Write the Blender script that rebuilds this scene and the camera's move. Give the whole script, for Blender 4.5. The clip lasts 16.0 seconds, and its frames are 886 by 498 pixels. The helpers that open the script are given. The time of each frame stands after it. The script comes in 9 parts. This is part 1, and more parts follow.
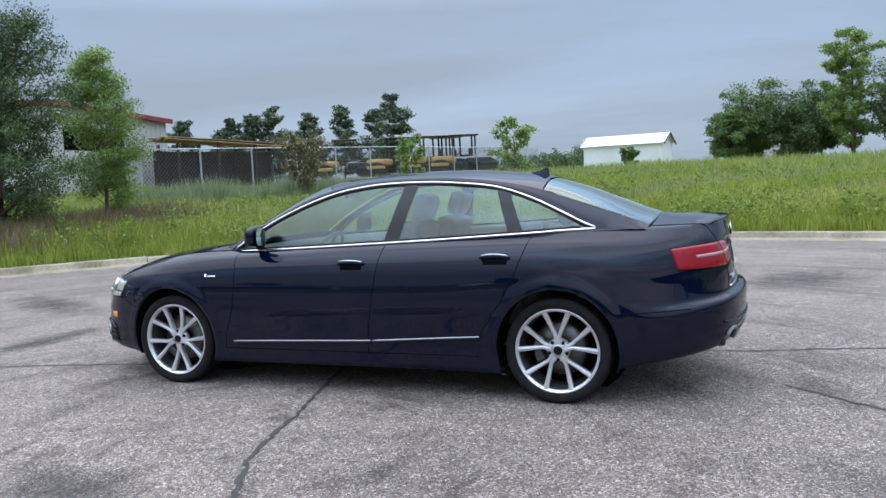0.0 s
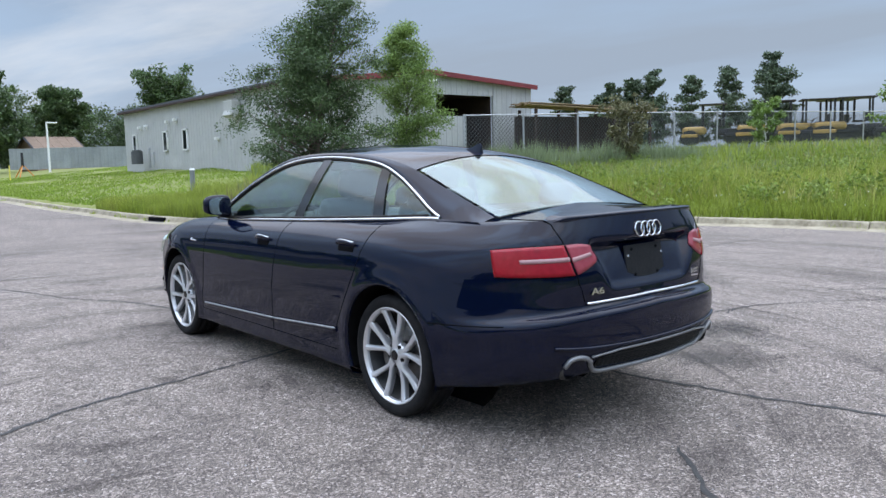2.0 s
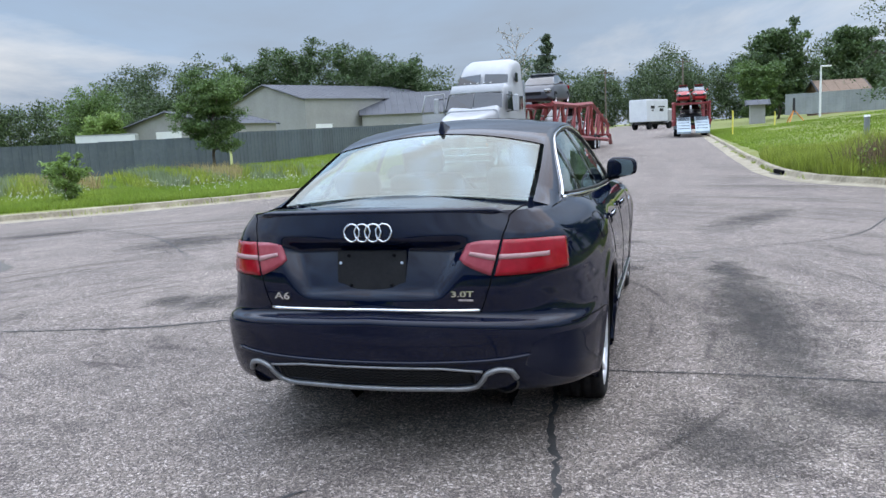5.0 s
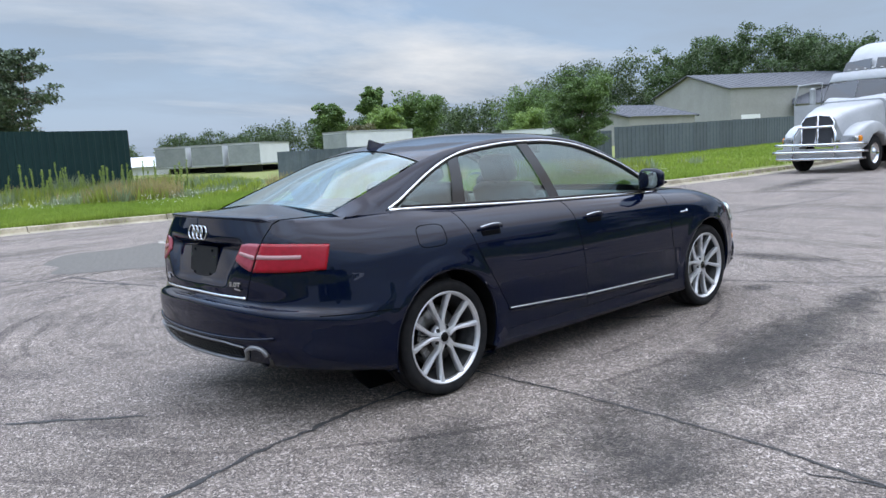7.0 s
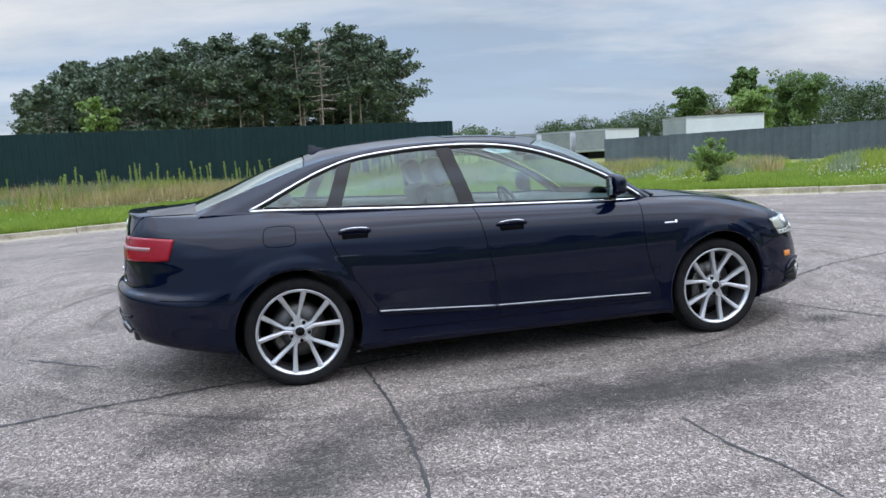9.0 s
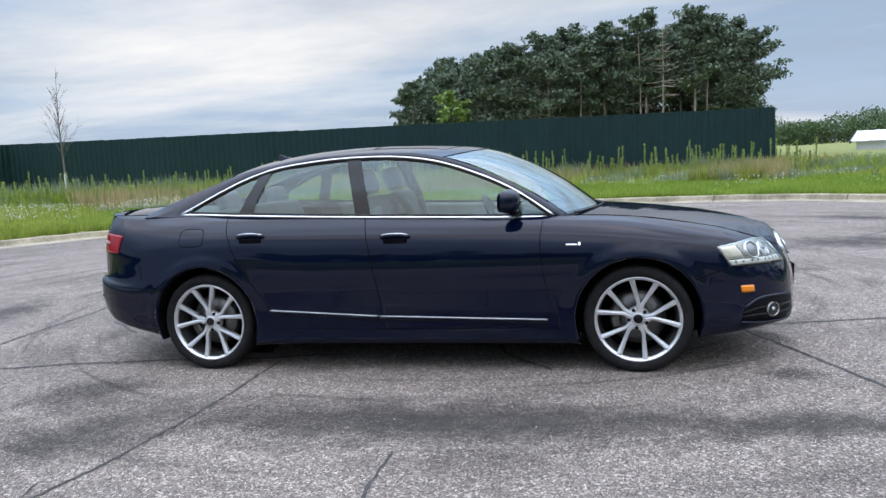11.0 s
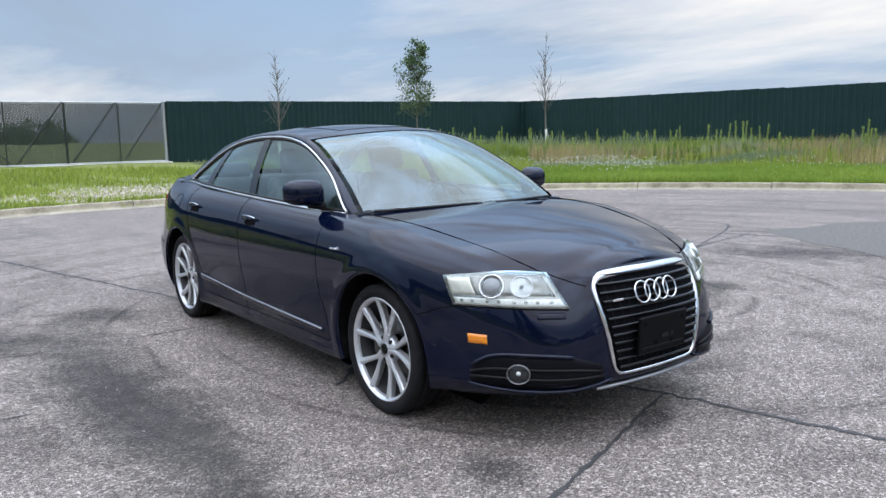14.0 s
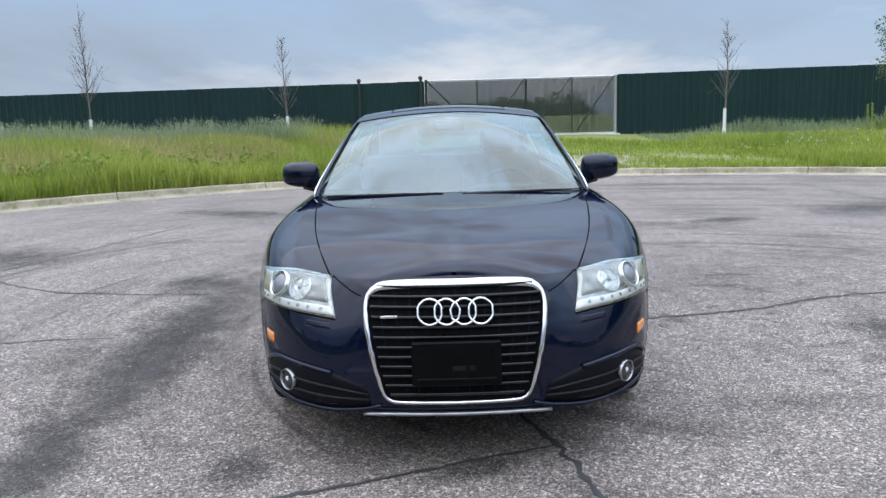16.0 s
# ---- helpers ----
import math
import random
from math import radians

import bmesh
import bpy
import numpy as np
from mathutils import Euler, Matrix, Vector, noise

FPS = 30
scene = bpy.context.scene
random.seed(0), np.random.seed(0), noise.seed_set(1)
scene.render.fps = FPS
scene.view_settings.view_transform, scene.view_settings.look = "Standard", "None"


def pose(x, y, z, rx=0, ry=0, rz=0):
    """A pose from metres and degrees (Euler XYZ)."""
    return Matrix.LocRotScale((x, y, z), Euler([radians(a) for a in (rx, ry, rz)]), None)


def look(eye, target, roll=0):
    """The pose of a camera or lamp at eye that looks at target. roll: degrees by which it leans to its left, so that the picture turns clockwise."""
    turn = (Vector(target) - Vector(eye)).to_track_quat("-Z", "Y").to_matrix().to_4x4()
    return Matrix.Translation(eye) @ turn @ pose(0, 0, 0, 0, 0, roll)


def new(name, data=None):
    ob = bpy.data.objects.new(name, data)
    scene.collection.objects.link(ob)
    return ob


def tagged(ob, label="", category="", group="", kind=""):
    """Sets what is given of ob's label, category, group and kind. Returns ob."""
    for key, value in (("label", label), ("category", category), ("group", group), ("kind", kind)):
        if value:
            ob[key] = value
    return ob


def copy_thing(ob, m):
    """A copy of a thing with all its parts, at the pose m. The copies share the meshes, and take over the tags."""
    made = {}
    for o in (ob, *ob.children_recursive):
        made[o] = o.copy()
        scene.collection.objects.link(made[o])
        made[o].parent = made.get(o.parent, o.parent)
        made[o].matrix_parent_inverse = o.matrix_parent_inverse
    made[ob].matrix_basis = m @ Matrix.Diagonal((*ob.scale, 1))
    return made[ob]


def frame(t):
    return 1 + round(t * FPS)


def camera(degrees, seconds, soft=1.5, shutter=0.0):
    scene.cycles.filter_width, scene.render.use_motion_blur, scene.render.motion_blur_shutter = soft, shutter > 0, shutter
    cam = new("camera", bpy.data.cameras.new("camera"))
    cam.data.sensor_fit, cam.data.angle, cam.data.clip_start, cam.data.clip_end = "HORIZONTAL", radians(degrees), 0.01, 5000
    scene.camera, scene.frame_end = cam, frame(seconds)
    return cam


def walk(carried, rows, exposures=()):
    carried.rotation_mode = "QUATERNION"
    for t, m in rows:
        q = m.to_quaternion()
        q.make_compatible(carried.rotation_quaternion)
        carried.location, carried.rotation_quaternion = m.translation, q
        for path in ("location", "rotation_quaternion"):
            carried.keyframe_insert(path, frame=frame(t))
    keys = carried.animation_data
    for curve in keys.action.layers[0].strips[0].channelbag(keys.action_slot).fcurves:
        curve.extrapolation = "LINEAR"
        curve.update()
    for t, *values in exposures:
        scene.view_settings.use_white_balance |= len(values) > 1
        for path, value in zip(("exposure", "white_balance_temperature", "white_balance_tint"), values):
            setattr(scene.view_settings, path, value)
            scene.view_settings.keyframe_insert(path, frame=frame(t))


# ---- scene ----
cam = camera(59.27, 16.0)
# seconds, place, pitch, roll, yaw
ROWS = [
    (0.0, -5.443, -2.466, 1.375, -4.85, -2.80, -69.05),
    (0.5, -5.008, -3.141, 1.361, -4.77, -2.63, -62.21),
    (1.0, -4.491, -3.738, 1.337, -5.01, -2.02, -55.28),
    (1.5, -3.906, -4.272, 1.342, -5.64, -1.57, -47.91),
    (2.0, -3.242, -4.705, 1.339, -6.36, -1.37, -39.90),
    (2.5, -2.556, -5.069, 1.344, -7.07, -1.30, -31.43),
    (3.0, -1.813, -5.283, 1.360, -7.58, -1.25, -22.39),
    (3.5, -1.063, -5.426, 1.366, -7.96, -1.45, -12.99),
    (4.0, -0.328, -5.449, 1.374, -8.10, -1.83, -3.40),
    (4.5, 0.413, -5.480, 1.389, -8.28, -2.32, 6.35),
    (5.0, 1.164, -5.378, 1.380, -8.43, -2.75, 15.92),
    (5.5, 1.894, -5.210, 1.383, -8.41, -3.07, 24.98),
    (6.0, 2.625, -4.998, 1.383, -8.15, -3.20, 33.04),
    (6.5, 3.337, -4.699, 1.379, -7.77, -3.22, 40.41),
    (7.0, 3.988, -4.285, 1.372, -7.40, -3.19, 47.39),
    (7.5, 4.522, -3.745, 1.362, -7.20, -3.18, 54.28),
    (8.0, 4.926, -3.115, 1.336, -6.88, -3.06, 61.39),
    (8.5, 5.285, -2.452, 1.335, -6.97, -3.09, 68.24),
    (9.0, 5.491, -1.741, 1.328, -6.92, -3.26, 75.14),
    (9.5, 5.655, -1.007, 1.323, -6.80, -3.28, 82.09),
    (10.0, 5.747, -0.242, 1.325, -6.62, -3.27, 89.02),
    (10.5, 5.741, 0.538, 1.332, -6.48, -3.18, 95.89),
    (11.0, 5.620, 1.304, 1.338, -6.47, -2.99, 102.63),
    (11.5, 5.376, 2.020, 1.342, -6.68, -2.65, 109.21),
    (12.0, 5.043, 2.667, 1.345, -6.93, -2.14, 115.79),
    (12.5, 4.644, 3.303, 1.343, -7.35, -1.67, 122.20),
    (13.0, 4.108, 3.797, 1.345, -7.68, -1.43, 128.64),
    (13.5, 3.510, 4.266, 1.353, -7.98, -1.42, 135.66),
    (14.0, 2.847, 4.613, 1.358, -8.18, -1.35, 143.37),
    (14.5, 2.156, 4.938, 1.351, -8.49, -1.36, 151.85),
    (15.0, 1.456, 5.134, 1.349, -8.88, -1.39, 161.22),
    (15.5, 0.714, 5.235, 1.351, -9.24, -1.59, 170.99),
    (16.0, 0.014, 5.225, 1.355, -9.35, -1.67, 180.50),
]
walk(cam, [(t, pose(x, y, z, 90 + pitch, 0, yaw) @ pose(0, 0, 0, 0, 0, roll)) for t, x, y, z, pitch, roll, yaw in ROWS],
     exposures=[(0.0, 1.26, 9150, 25), (16.0, 1.26, 9150, 25)])

# ---- world and sun ----
SUN_EL, SUN_AZ = radians(80), radians(35)
world = bpy.data.worlds.new("world")
scene.world = world
world.use_nodes = True
wn, wl = world.node_tree.nodes, world.node_tree.links
wn.clear()
w_out = wn.new("ShaderNodeOutputWorld")
w_bg = wn.new("ShaderNodeBackground")
w_sky = wn.new("ShaderNodeTexSky")
w_sky.sky_type = "NISHITA"
w_sky.sun_disc = False
w_sky.sun_elevation, w_sky.sun_rotation = SUN_EL, SUN_AZ
w_sky.air_density, w_sky.dust_density = 1.0, 1.2


def wmath(op, a, b=None):
    n = wn.new("ShaderNodeMath")
    n.operation = op
    for i, v in enumerate((a, b)):
        if v is None:
            continue
        if isinstance(v, (int, float)):
            n.inputs[i].default_value = v
        else:
            wl.new(v, n.inputs[i])
    return n.outputs[0]


w_tc = wn.new("ShaderNodeTexCoord")
w_sep = wn.new("ShaderNodeSeparateXYZ")
wl.new(w_tc.outputs["Generated"], w_sep.inputs[0])
# a flat cloud deck: the direction is laid on a high plane
w_den = wmath("ADD", wmath("MAXIMUM", w_sep.outputs[2], 0.0), 0.10)
w_cx, w_cy = wmath("DIVIDE", w_sep.outputs[0], w_den), wmath("DIVIDE", w_sep.outputs[1], w_den)
w_com = wn.new("ShaderNodeCombineXYZ")
wl.new(w_cx, w_com.inputs[0])
wl.new(w_cy, w_com.inputs[1])


def cloud(scale, detail, rough, low, high, shift, west=0.0, north=0.0):
    mp = wn.new("ShaderNodeMapping")
    mp.inputs["Location"].default_value = shift
    mp.inputs["Scale"].default_value = (1.0, 0.62, 1.0)
    mp.inputs["Rotation"].default_value = (0, 0, 0.5)
    wl.new(w_com.outputs[0], mp.inputs[0])
    n = wn.new("ShaderNodeTexNoise")
    n.inputs["Scale"].default_value, n.inputs["Detail"].default_value = scale, detail
    n.inputs["Roughness"].default_value = rough
    n.inputs["Distortion"].default_value = 0.35
    wl.new(mp.outputs[0], n.inputs["Vector"])
    r = wn.new("ShaderNodeValToRGB")
    r.color_ramp.elements[0].position, r.color_ramp.elements[1].position = low, high
    wl.new(wmath("ADD", n.outputs[0], wmath("ADD", wmath("MULTIPLY", w_sep.outputs[0], -west), wmath("MULTIPLY", w_sep.outputs[1], north))), r.inputs[0])
    return r.outputs[0]


def wmix(fac, a, b):
    m = wn.new("ShaderNodeMix")
    m.data_type = "RGBA"
    if isinstance(fac, (int, float)):
        m.inputs[0].default_value = fac
    else:
        wl.new(fac, m.inputs[0])
    for i, v in ((6, a), (7, b)):
        if isinstance(v, tuple):
            m.inputs[i].default_value = v
        else:
            wl.new(v, m.inputs[i])
    return m.outputs[2]


w_mul = wn.new("ShaderNodeVectorMath")
w_mul.operation = "SCALE"
wl.new(w_sky.outputs[0], w_mul.inputs[0])
w_mul.inputs["Scale"].default_value = 0.10
w_haze = wmix(0.7, w_mul.outputs[0], (0.18, 0.43, 0.80, 1))
w_deck = wmix(cloud(0.42, 9, 0.56, 0.38, 0.66, (3.1, 0.4, 0), -0.03, 0.07), w_haze, (0.205, 0.35, 0.54, 1))
w_lit = wmix(cloud(0.30, 10, 0.6, 0.53, 0.78, (7.7, 2.3, 0), 0.075), w_deck, (0.56, 0.745, 0.92, 1))
# finer ripples high overhead
w_rip = wn.new("ShaderNodeMapRange")
w_rip.inputs["From Min"].default_value, w_rip.inputs["From Max"].default_value = 0.20, 0.40
w_rip.inputs["To Max"].default_value = 0.9
wl.new(w_sep.outputs[2], w_rip.inputs[0])
w_lit = wmix(wmath("MULTIPLY", cloud(2.3, 8, 0.62, 0.44, 0.60, (1.9, 5.1, 0)), w_rip.outputs[0]), w_lit, (0.135, 0.205, 0.295, 1))
# an overcast sky grows brighter towards the zenith
w_up = wn.new("ShaderNodeMapRange")
w_up.inputs["From Min"].default_value, w_up.inputs["From Max"].default_value = 0.21, 0.76
w_up.inputs["To Min"].default_value, w_up.inputs["To Max"].default_value = 0.56, 3.4
wl.new(w_sep.outputs[2], w_up.inputs[0])
wl.new(w_lit, w_bg.inputs[0])
wl.new(w_up.outputs[0], w_bg.inputs[1])
wl.new(w_bg.outputs[0], w_out.inputs[0])

sun_data = bpy.data.lights.new("sun", "SUN")
sun_data.energy, sun_data.angle, sun_data.color = 0.55, radians(120), (0.92, 0.96, 1.0)
sun = new("sun", sun_data)
sun_dir = Vector((math.sin(SUN_AZ) * math.cos(SUN_EL), math.cos(SUN_AZ) * math.cos(SUN_EL), math.sin(SUN_EL)))
sun.matrix_world = look(sun_dir * 60, (0, 0, 0))

# ---- materials ----


def mat(name, c1, c2=None, scale=8.0, rough=0.6, metal=0.0, bump=0.0, fine=0.0, coat=0.0, spec=0.5, rand=0.0, island=0.0,
        transl=0.0, detail=6.0, bump_scale=None, low=0.35, high=0.65):
    """A principled material whose colour wanders between c1 and c2 at two scales."""
    m = bpy.data.materials.new(name)
    m.use_nodes = True
    nt = m.node_tree
    n, l = nt.nodes, nt.links
    p = n["Principled BSDF"]
    p.inputs["Roughness"].default_value, p.inputs["Metallic"].default_value = rough, metal
    p.inputs["Coat Weight"].default_value, p.inputs["Specular IOR Level"].default_value = coat, spec
    p.inputs["Coat Roughness"].default_value = 0.03
    p.inputs["Base Color"].default_value = (*c1, 1)
    tc = n.new("ShaderNodeTexCoord")
    col = None
    if c2 is not None:
        a, b = n.new("ShaderNodeTexNoise"), n.new("ShaderNodeTexNoise")
        for q, s in ((a, scale), (b, scale * 7.3)):
            q.inputs["Scale"].default_value, q.inputs["Detail"].default_value = s, detail
            l.new(tc.outputs["Object"], q.inputs["Vector"])
        r = n.new("ShaderNodeValToRGB")
        r.color_ramp.elements[0].position, r.color_ramp.elements[1].position = low, high
        r.color_ramp.elements[0].color, r.color_ramp.elements[1].color = (*c1, 1), (*c2, 1)
        ad = n.new("ShaderNodeMath")
        ad.operation = "MULTIPLY_ADD"
        ad.inputs[1].default_value, ad.inputs[2].default_value = 0.35, 0.0
        l.new(b.outputs[0], ad.inputs[0])
        ae = n.new("ShaderNodeMath")
        ae.operation = "MULTIPLY_ADD"
        ae.inputs[1].default_value = 0.65
        l.new(a.outputs[0], ae.inputs[0])
        l.new(ad.outputs[0], ae.inputs[2])
        l.new(ae.outputs[0], r.inputs[0])
        col = r.outputs[0]
    for amount, socket in ((rand, "Random"), (island, "Random Per Island")):
        if amount:
            src = n.new("ShaderNodeObjectInfo") if socket == "Random" else n.new("ShaderNodeNewGeometry")
            hs = n.new("ShaderNodeHueSaturation")
            mr = n.new("ShaderNodeMapRange")
            mr.inputs["To Min"].default_value, mr.inputs["To Max"].default_value = 1 - amount, 1 + amount
            l.new(src.outputs[socket], mr.inputs[0])
            l.new(mr.outputs[0], hs.inputs["Value"])
            hs.inputs["Color"].default_value = (*c1, 1)
            if col:
                l.new(col, hs.inputs["Color"])
            col = hs.outputs[0]
    if col:
        l.new(col, p.inputs["Base Color"])
    if bump:
        bn, bp = n.new("ShaderNodeTexNoise"), n.new("ShaderNodeBump")
        bn.inputs["Scale"].default_value, bn.inputs["Detail"].default_value = bump_scale or scale * 5, 8
        l.new(tc.outputs["Object"], bn.inputs["Vector"])
        bp.inputs["Strength"].default_value, bp.inputs["Distance"].default_value = bump, fine or 0.01
        l.new(bn.outputs[0], bp.inputs["Height"])
        l.new(bp.outputs[0], p.inputs["Normal"])
    if transl:
        out = n["Material Output"]
        tr, mx = n.new("ShaderNodeBsdfTranslucent"), n.new("ShaderNodeMixShader")
        mx.inputs[0].default_value = transl
        if col:
            l.new(col, tr.inputs[0])
        else:
            tr.inputs[0].default_value = (*c1, 1)
        l.new(p.outputs[0], mx.inputs[1])
        l.new(tr.outputs[0], mx.inputs[2])
        l.new(mx.outputs[0], out.inputs[0])
    return m


def glass_mat(name, tint, ior=1.5, rough=0.0, base=0.0):
    """A thin pane: tinted see-through with a mirror gloss by Fresnel."""
    m = bpy.data.materials.new(name)
    m.use_nodes = True
    n, l = m.node_tree.nodes, m.node_tree.links
    n.remove(n["Principled BSDF"])
    t, g, mx, f = n.new("ShaderNodeBsdfTransparent"), n.new("ShaderNodeBsdfGlossy"), n.new("ShaderNodeMixShader"), n.new("ShaderNodeLayerWeight")
    t.inputs[0].default_value = (*tint, 1)
    g.inputs["Roughness"].default_value = rough
    g.inputs[0].default_value = (0.88, 0.98, 0.95, 1)
    f.inputs[0].default_value = 0.5
    pw, ad = n.new("ShaderNodeMath"), n.new("ShaderNodeMath")
    pw.operation, ad.operation = "POWER", "MULTIPLY_ADD"
    pw.inputs[1].default_value = 4.2
    f0 = ((ior - 1) / (ior + 1)) ** 2 * 2 + base
    ad.inputs[1].default_value, ad.inputs[2].default_value = 1 - f0, f0
    l.new(f.outputs["Facing"], pw.inputs[0])
    l.new(pw.outputs[0], ad.inputs[0])
    fac = ad.outputs[0]
    l.new(fac, mx.inputs[0])
    l.new(t.outputs[0], mx.inputs[1])
    l.new(g.outputs[0], mx.inputs[2])
    l.new(mx.outputs[0], n["Material Output"].inputs[0])
    return m


def asphalt_mat():
    """Worn asphalt: pale chips in dark binder, broad tyre-polished and stained patches."""
    m = bpy.data.materials.new("asphalt")
    m.use_nodes = True
    n, l = m.node_tree.nodes, m.node_tree.links
    p = n["Principled BSDF"]
    tc = n.new("ShaderNodeTexCoord")

    def noise_tex(s, d=5.0, r=0.5, dist=0.0, stretch=None):
        q = n.new("ShaderNodeTexNoise")
        q.inputs["Scale"].default_value, q.inputs["Detail"].default_value, q.inputs["Roughness"].default_value = s, d, r
        q.inputs["Distortion"].default_value = dist
        if stretch:
            mp = n.new("ShaderNodeMapping")
            mp.inputs["Scale"].default_value = stretch
            l.new(tc.outputs["Object"], mp.inputs[0])
            l.new(mp.outputs[0], q.inputs["Vector"])
        else:
            l.new(tc.outputs["Object"], q.inputs["Vector"])
        return q.outputs[0]

    def ramp(v, stops):
        r = n.new("ShaderNodeValToRGB")
        e = r.color_ramp.elements
        while len(e) < len(stops):
            e.new(0.5)
        for k, (pos, c) in zip(e, stops):
            k.position, k.color = pos, (*c, 1)
        l.new(v, r.inputs[0])
        return r.outputs[0]

    def mixc(mode, fac, a, b):
        x = n.new("ShaderNodeMix")
        x.data_type, x.blend_type = "RGBA", mode
        x.inputs[0].default_value = fac
        l.new(a, x.inputs[6])
        l.new(b, x.inputs[7])
        return x.outputs[2]

    def chip_layer(size, stops):
        v = n.new("ShaderNodeTexVoronoi")
        v.inputs["Scale"].default_value = size
        l.new(tc.outputs["Object"], v.inputs["Vector"])
        sepc = n.new("ShaderNodeSeparateColor")
        l.new(v.outputs["Color"], sepc.inputs[0])
        return v, ramp(sepc.outputs[0], stops)

    vor, fine_c = chip_layer(210, [(0.0, (0.039, 0.033, 0.031)), (0.46, (0.142, 0.114, 0.096)), (0.74, (0.304, 0.248, 0.213)), (0.90, (0.495, 0.406, 0.353)), (1.0, (0.877, 0.744, 0.657))])
    _, coarse_c = chip_layer(92, [(0.0, (0.044, 0.038, 0.036)), (0.50, (0.158, 0.128, 0.108)), (0.80, (0.316, 0.257, 0.220)), (0.93, (0.653, 0.538, 0.463)), (1.0, (0.936, 0.796, 0.703))])
    chips = mixc("MIX", 0.46, fine_c, coarse_c)
    mid = ramp(noise_tex(9, 6, 0.65), [(0.3, (0.80, 0.79, 0.79)), (0.7, (1.12, 1.12, 1.13))])
    c = mixc("MULTIPLY", 1.0, chips, mid)
    broad = ramp(noise_tex(0.55, 7, 0.62, 0.6), [(0.36, (0.60, 0.60, 0.62)), (0.50, (0.98, 0.98, 0.98)), (0.70, (1.12, 1.12, 1.12))])
    c = mixc("MULTIPLY", 0.42, c, broad)
    drag = ramp(noise_tex(0.8, 5, 0.6, 0.3, (1.0, 0.22, 1.0)), [(0.34, (0.72, 0.72, 0.73)), (0.55, (1.0, 1.0, 1.0)), (0.8, (1.1, 1.1, 1.1))])
    c = mixc("MULTIPLY", 0.5, c, drag)
    # scuffs left by tyres that went round the circle
    sp = n.new("ShaderNodeSeparateXYZ")
    l.new(tc.outputs["Object"], sp.inputs[0])

    def fn(op, a, b=None):
        q = n.new("ShaderNodeMath")
        q.operation = op
        for i, v in enumerate((a, b)):
            if v is None:
                continue
            if isinstance(v, (int, float)):
                q.inputs[i].default_value = v
            else:
                l.new(v, q.inputs[i])
        return q.outputs[0]

    dx, dy = fn("ADD", sp.outputs[0], 2.0), fn("ADD", sp.outputs[1], 0.0)
    rad = fn("SQRT", fn("ADD", fn("MULTIPLY", dx, dx), fn("MULTIPLY", dy, dy)))
    ang = fn("ARCTAN2", dx, fn("MULTIPLY", dy, -1.0))
    cb = n.new("ShaderNodeCombineXYZ")
    l.new(fn("MULTIPLY", ang, 2.4), cb.inputs[0])
    l.new(fn("MULTIPLY", rad, 1.9), cb.inputs[1])
    sn = n.new("ShaderNodeTexNoise")
    sn.inputs["Scale"].default_value, sn.inputs["Detail"].default_value, sn.inputs["Roughness"].default_value = 1.0, 6, 0.6
    l.new(cb.outputs[0], sn.inputs["Vector"])
    scuff = ramp(sn.outputs[0], [(0.34, (0.42, 0.41, 0.41)), (0.48, (0.97, 0.97, 0.97)), (0.75, (1.08, 1.08, 1.08))])
    c = mixc("MULTIPLY", 0.62, c, scuff)
    # thin rubber streaks that follow the same turn
    cb2 = n.new("ShaderNodeCombineXYZ")
    l.new(fn("MULTIPLY", ang, 1.3), cb2.inputs[0])
    l.new(fn("MULTIPLY", rad, 6.5), cb2.inputs[1])
    sn2 = n.new("ShaderNodeTexNoise")
    sn2.inputs["Scale"].default_value, sn2.inputs["Detail"].default_value, sn2.inputs["Roughness"].default_value = 1.0, 3, 0.5
    sn2.inputs["Distortion"].default_value = 0.25
    l.new(cb2.outputs[0], sn2.inputs["Vector"])
    c = mixc("MULTIPLY", 0.75, c, ramp(sn2.outputs[0], [(0.30, (0.40, 0.39, 0.39)), (0.42, (1.0, 1.0, 1.0))]))
    l.new(c, p.inputs["Base Color"])
    p.inputs["Roughness"].default_value = 0.85
    p.inputs["Specular IOR Level"].default_value = 0.3
    bp = n.new("ShaderNodeBump")
    bp.inputs["Strength"].default_value, bp.inputs["Distance"].default_value = 0.7, 0.004
    l.new(vor.outputs["Distance"], bp.inputs["Height"])
    l.new(bp.outputs[0], p.inputs["Normal"])
    return m


M_ASPHALT = asphalt_mat()
M_TAR = mat("crack_tar", (0.022, 0.021, 0.021), (0.05, 0.048, 0.046), 14, 0.8, bump=0.4)
M_STAIN = mat("oil_stain", (0.028, 0.027, 0.027), (0.07, 0.068, 0.066), 6, 0.55, bump=0.3, bump_scale=90, fine=0.003)
M_PATCH = mat("asphalt_patch", (0.075, 0.067, 0.058), (0.16, 0.144, 0.125), 26, 0.9, bump=0.5, bump_scale=110, fine=0.004)
M_KERB = mat("kerb_concrete", (0.19, 0.155, 0.105), (0.43, 0.365, 0.265), 2.2, 0.85, bump=0.35, bump_scale=60, rand=0.07)
M_GUTTER = mat("gutter_concrete", (0.26, 0.24, 0.21), (0.40, 0.37, 0.32), 2.0, 0.9, bump=0.3, bump_scale=60)
M_SOIL = mat("ground_soil_grass", (0.13, 0.17, 0.035), (0.22, 0.22, 0.07), 0.7, 0.95, bump=0.6, bump_scale=14, fine=0.04)
M_BLADE = mat("grass_green", (0.17, 0.25, 0.028), (0.34, 0.39, 0.08), 0.22, 0.6, island=0.35, transl=0.35)
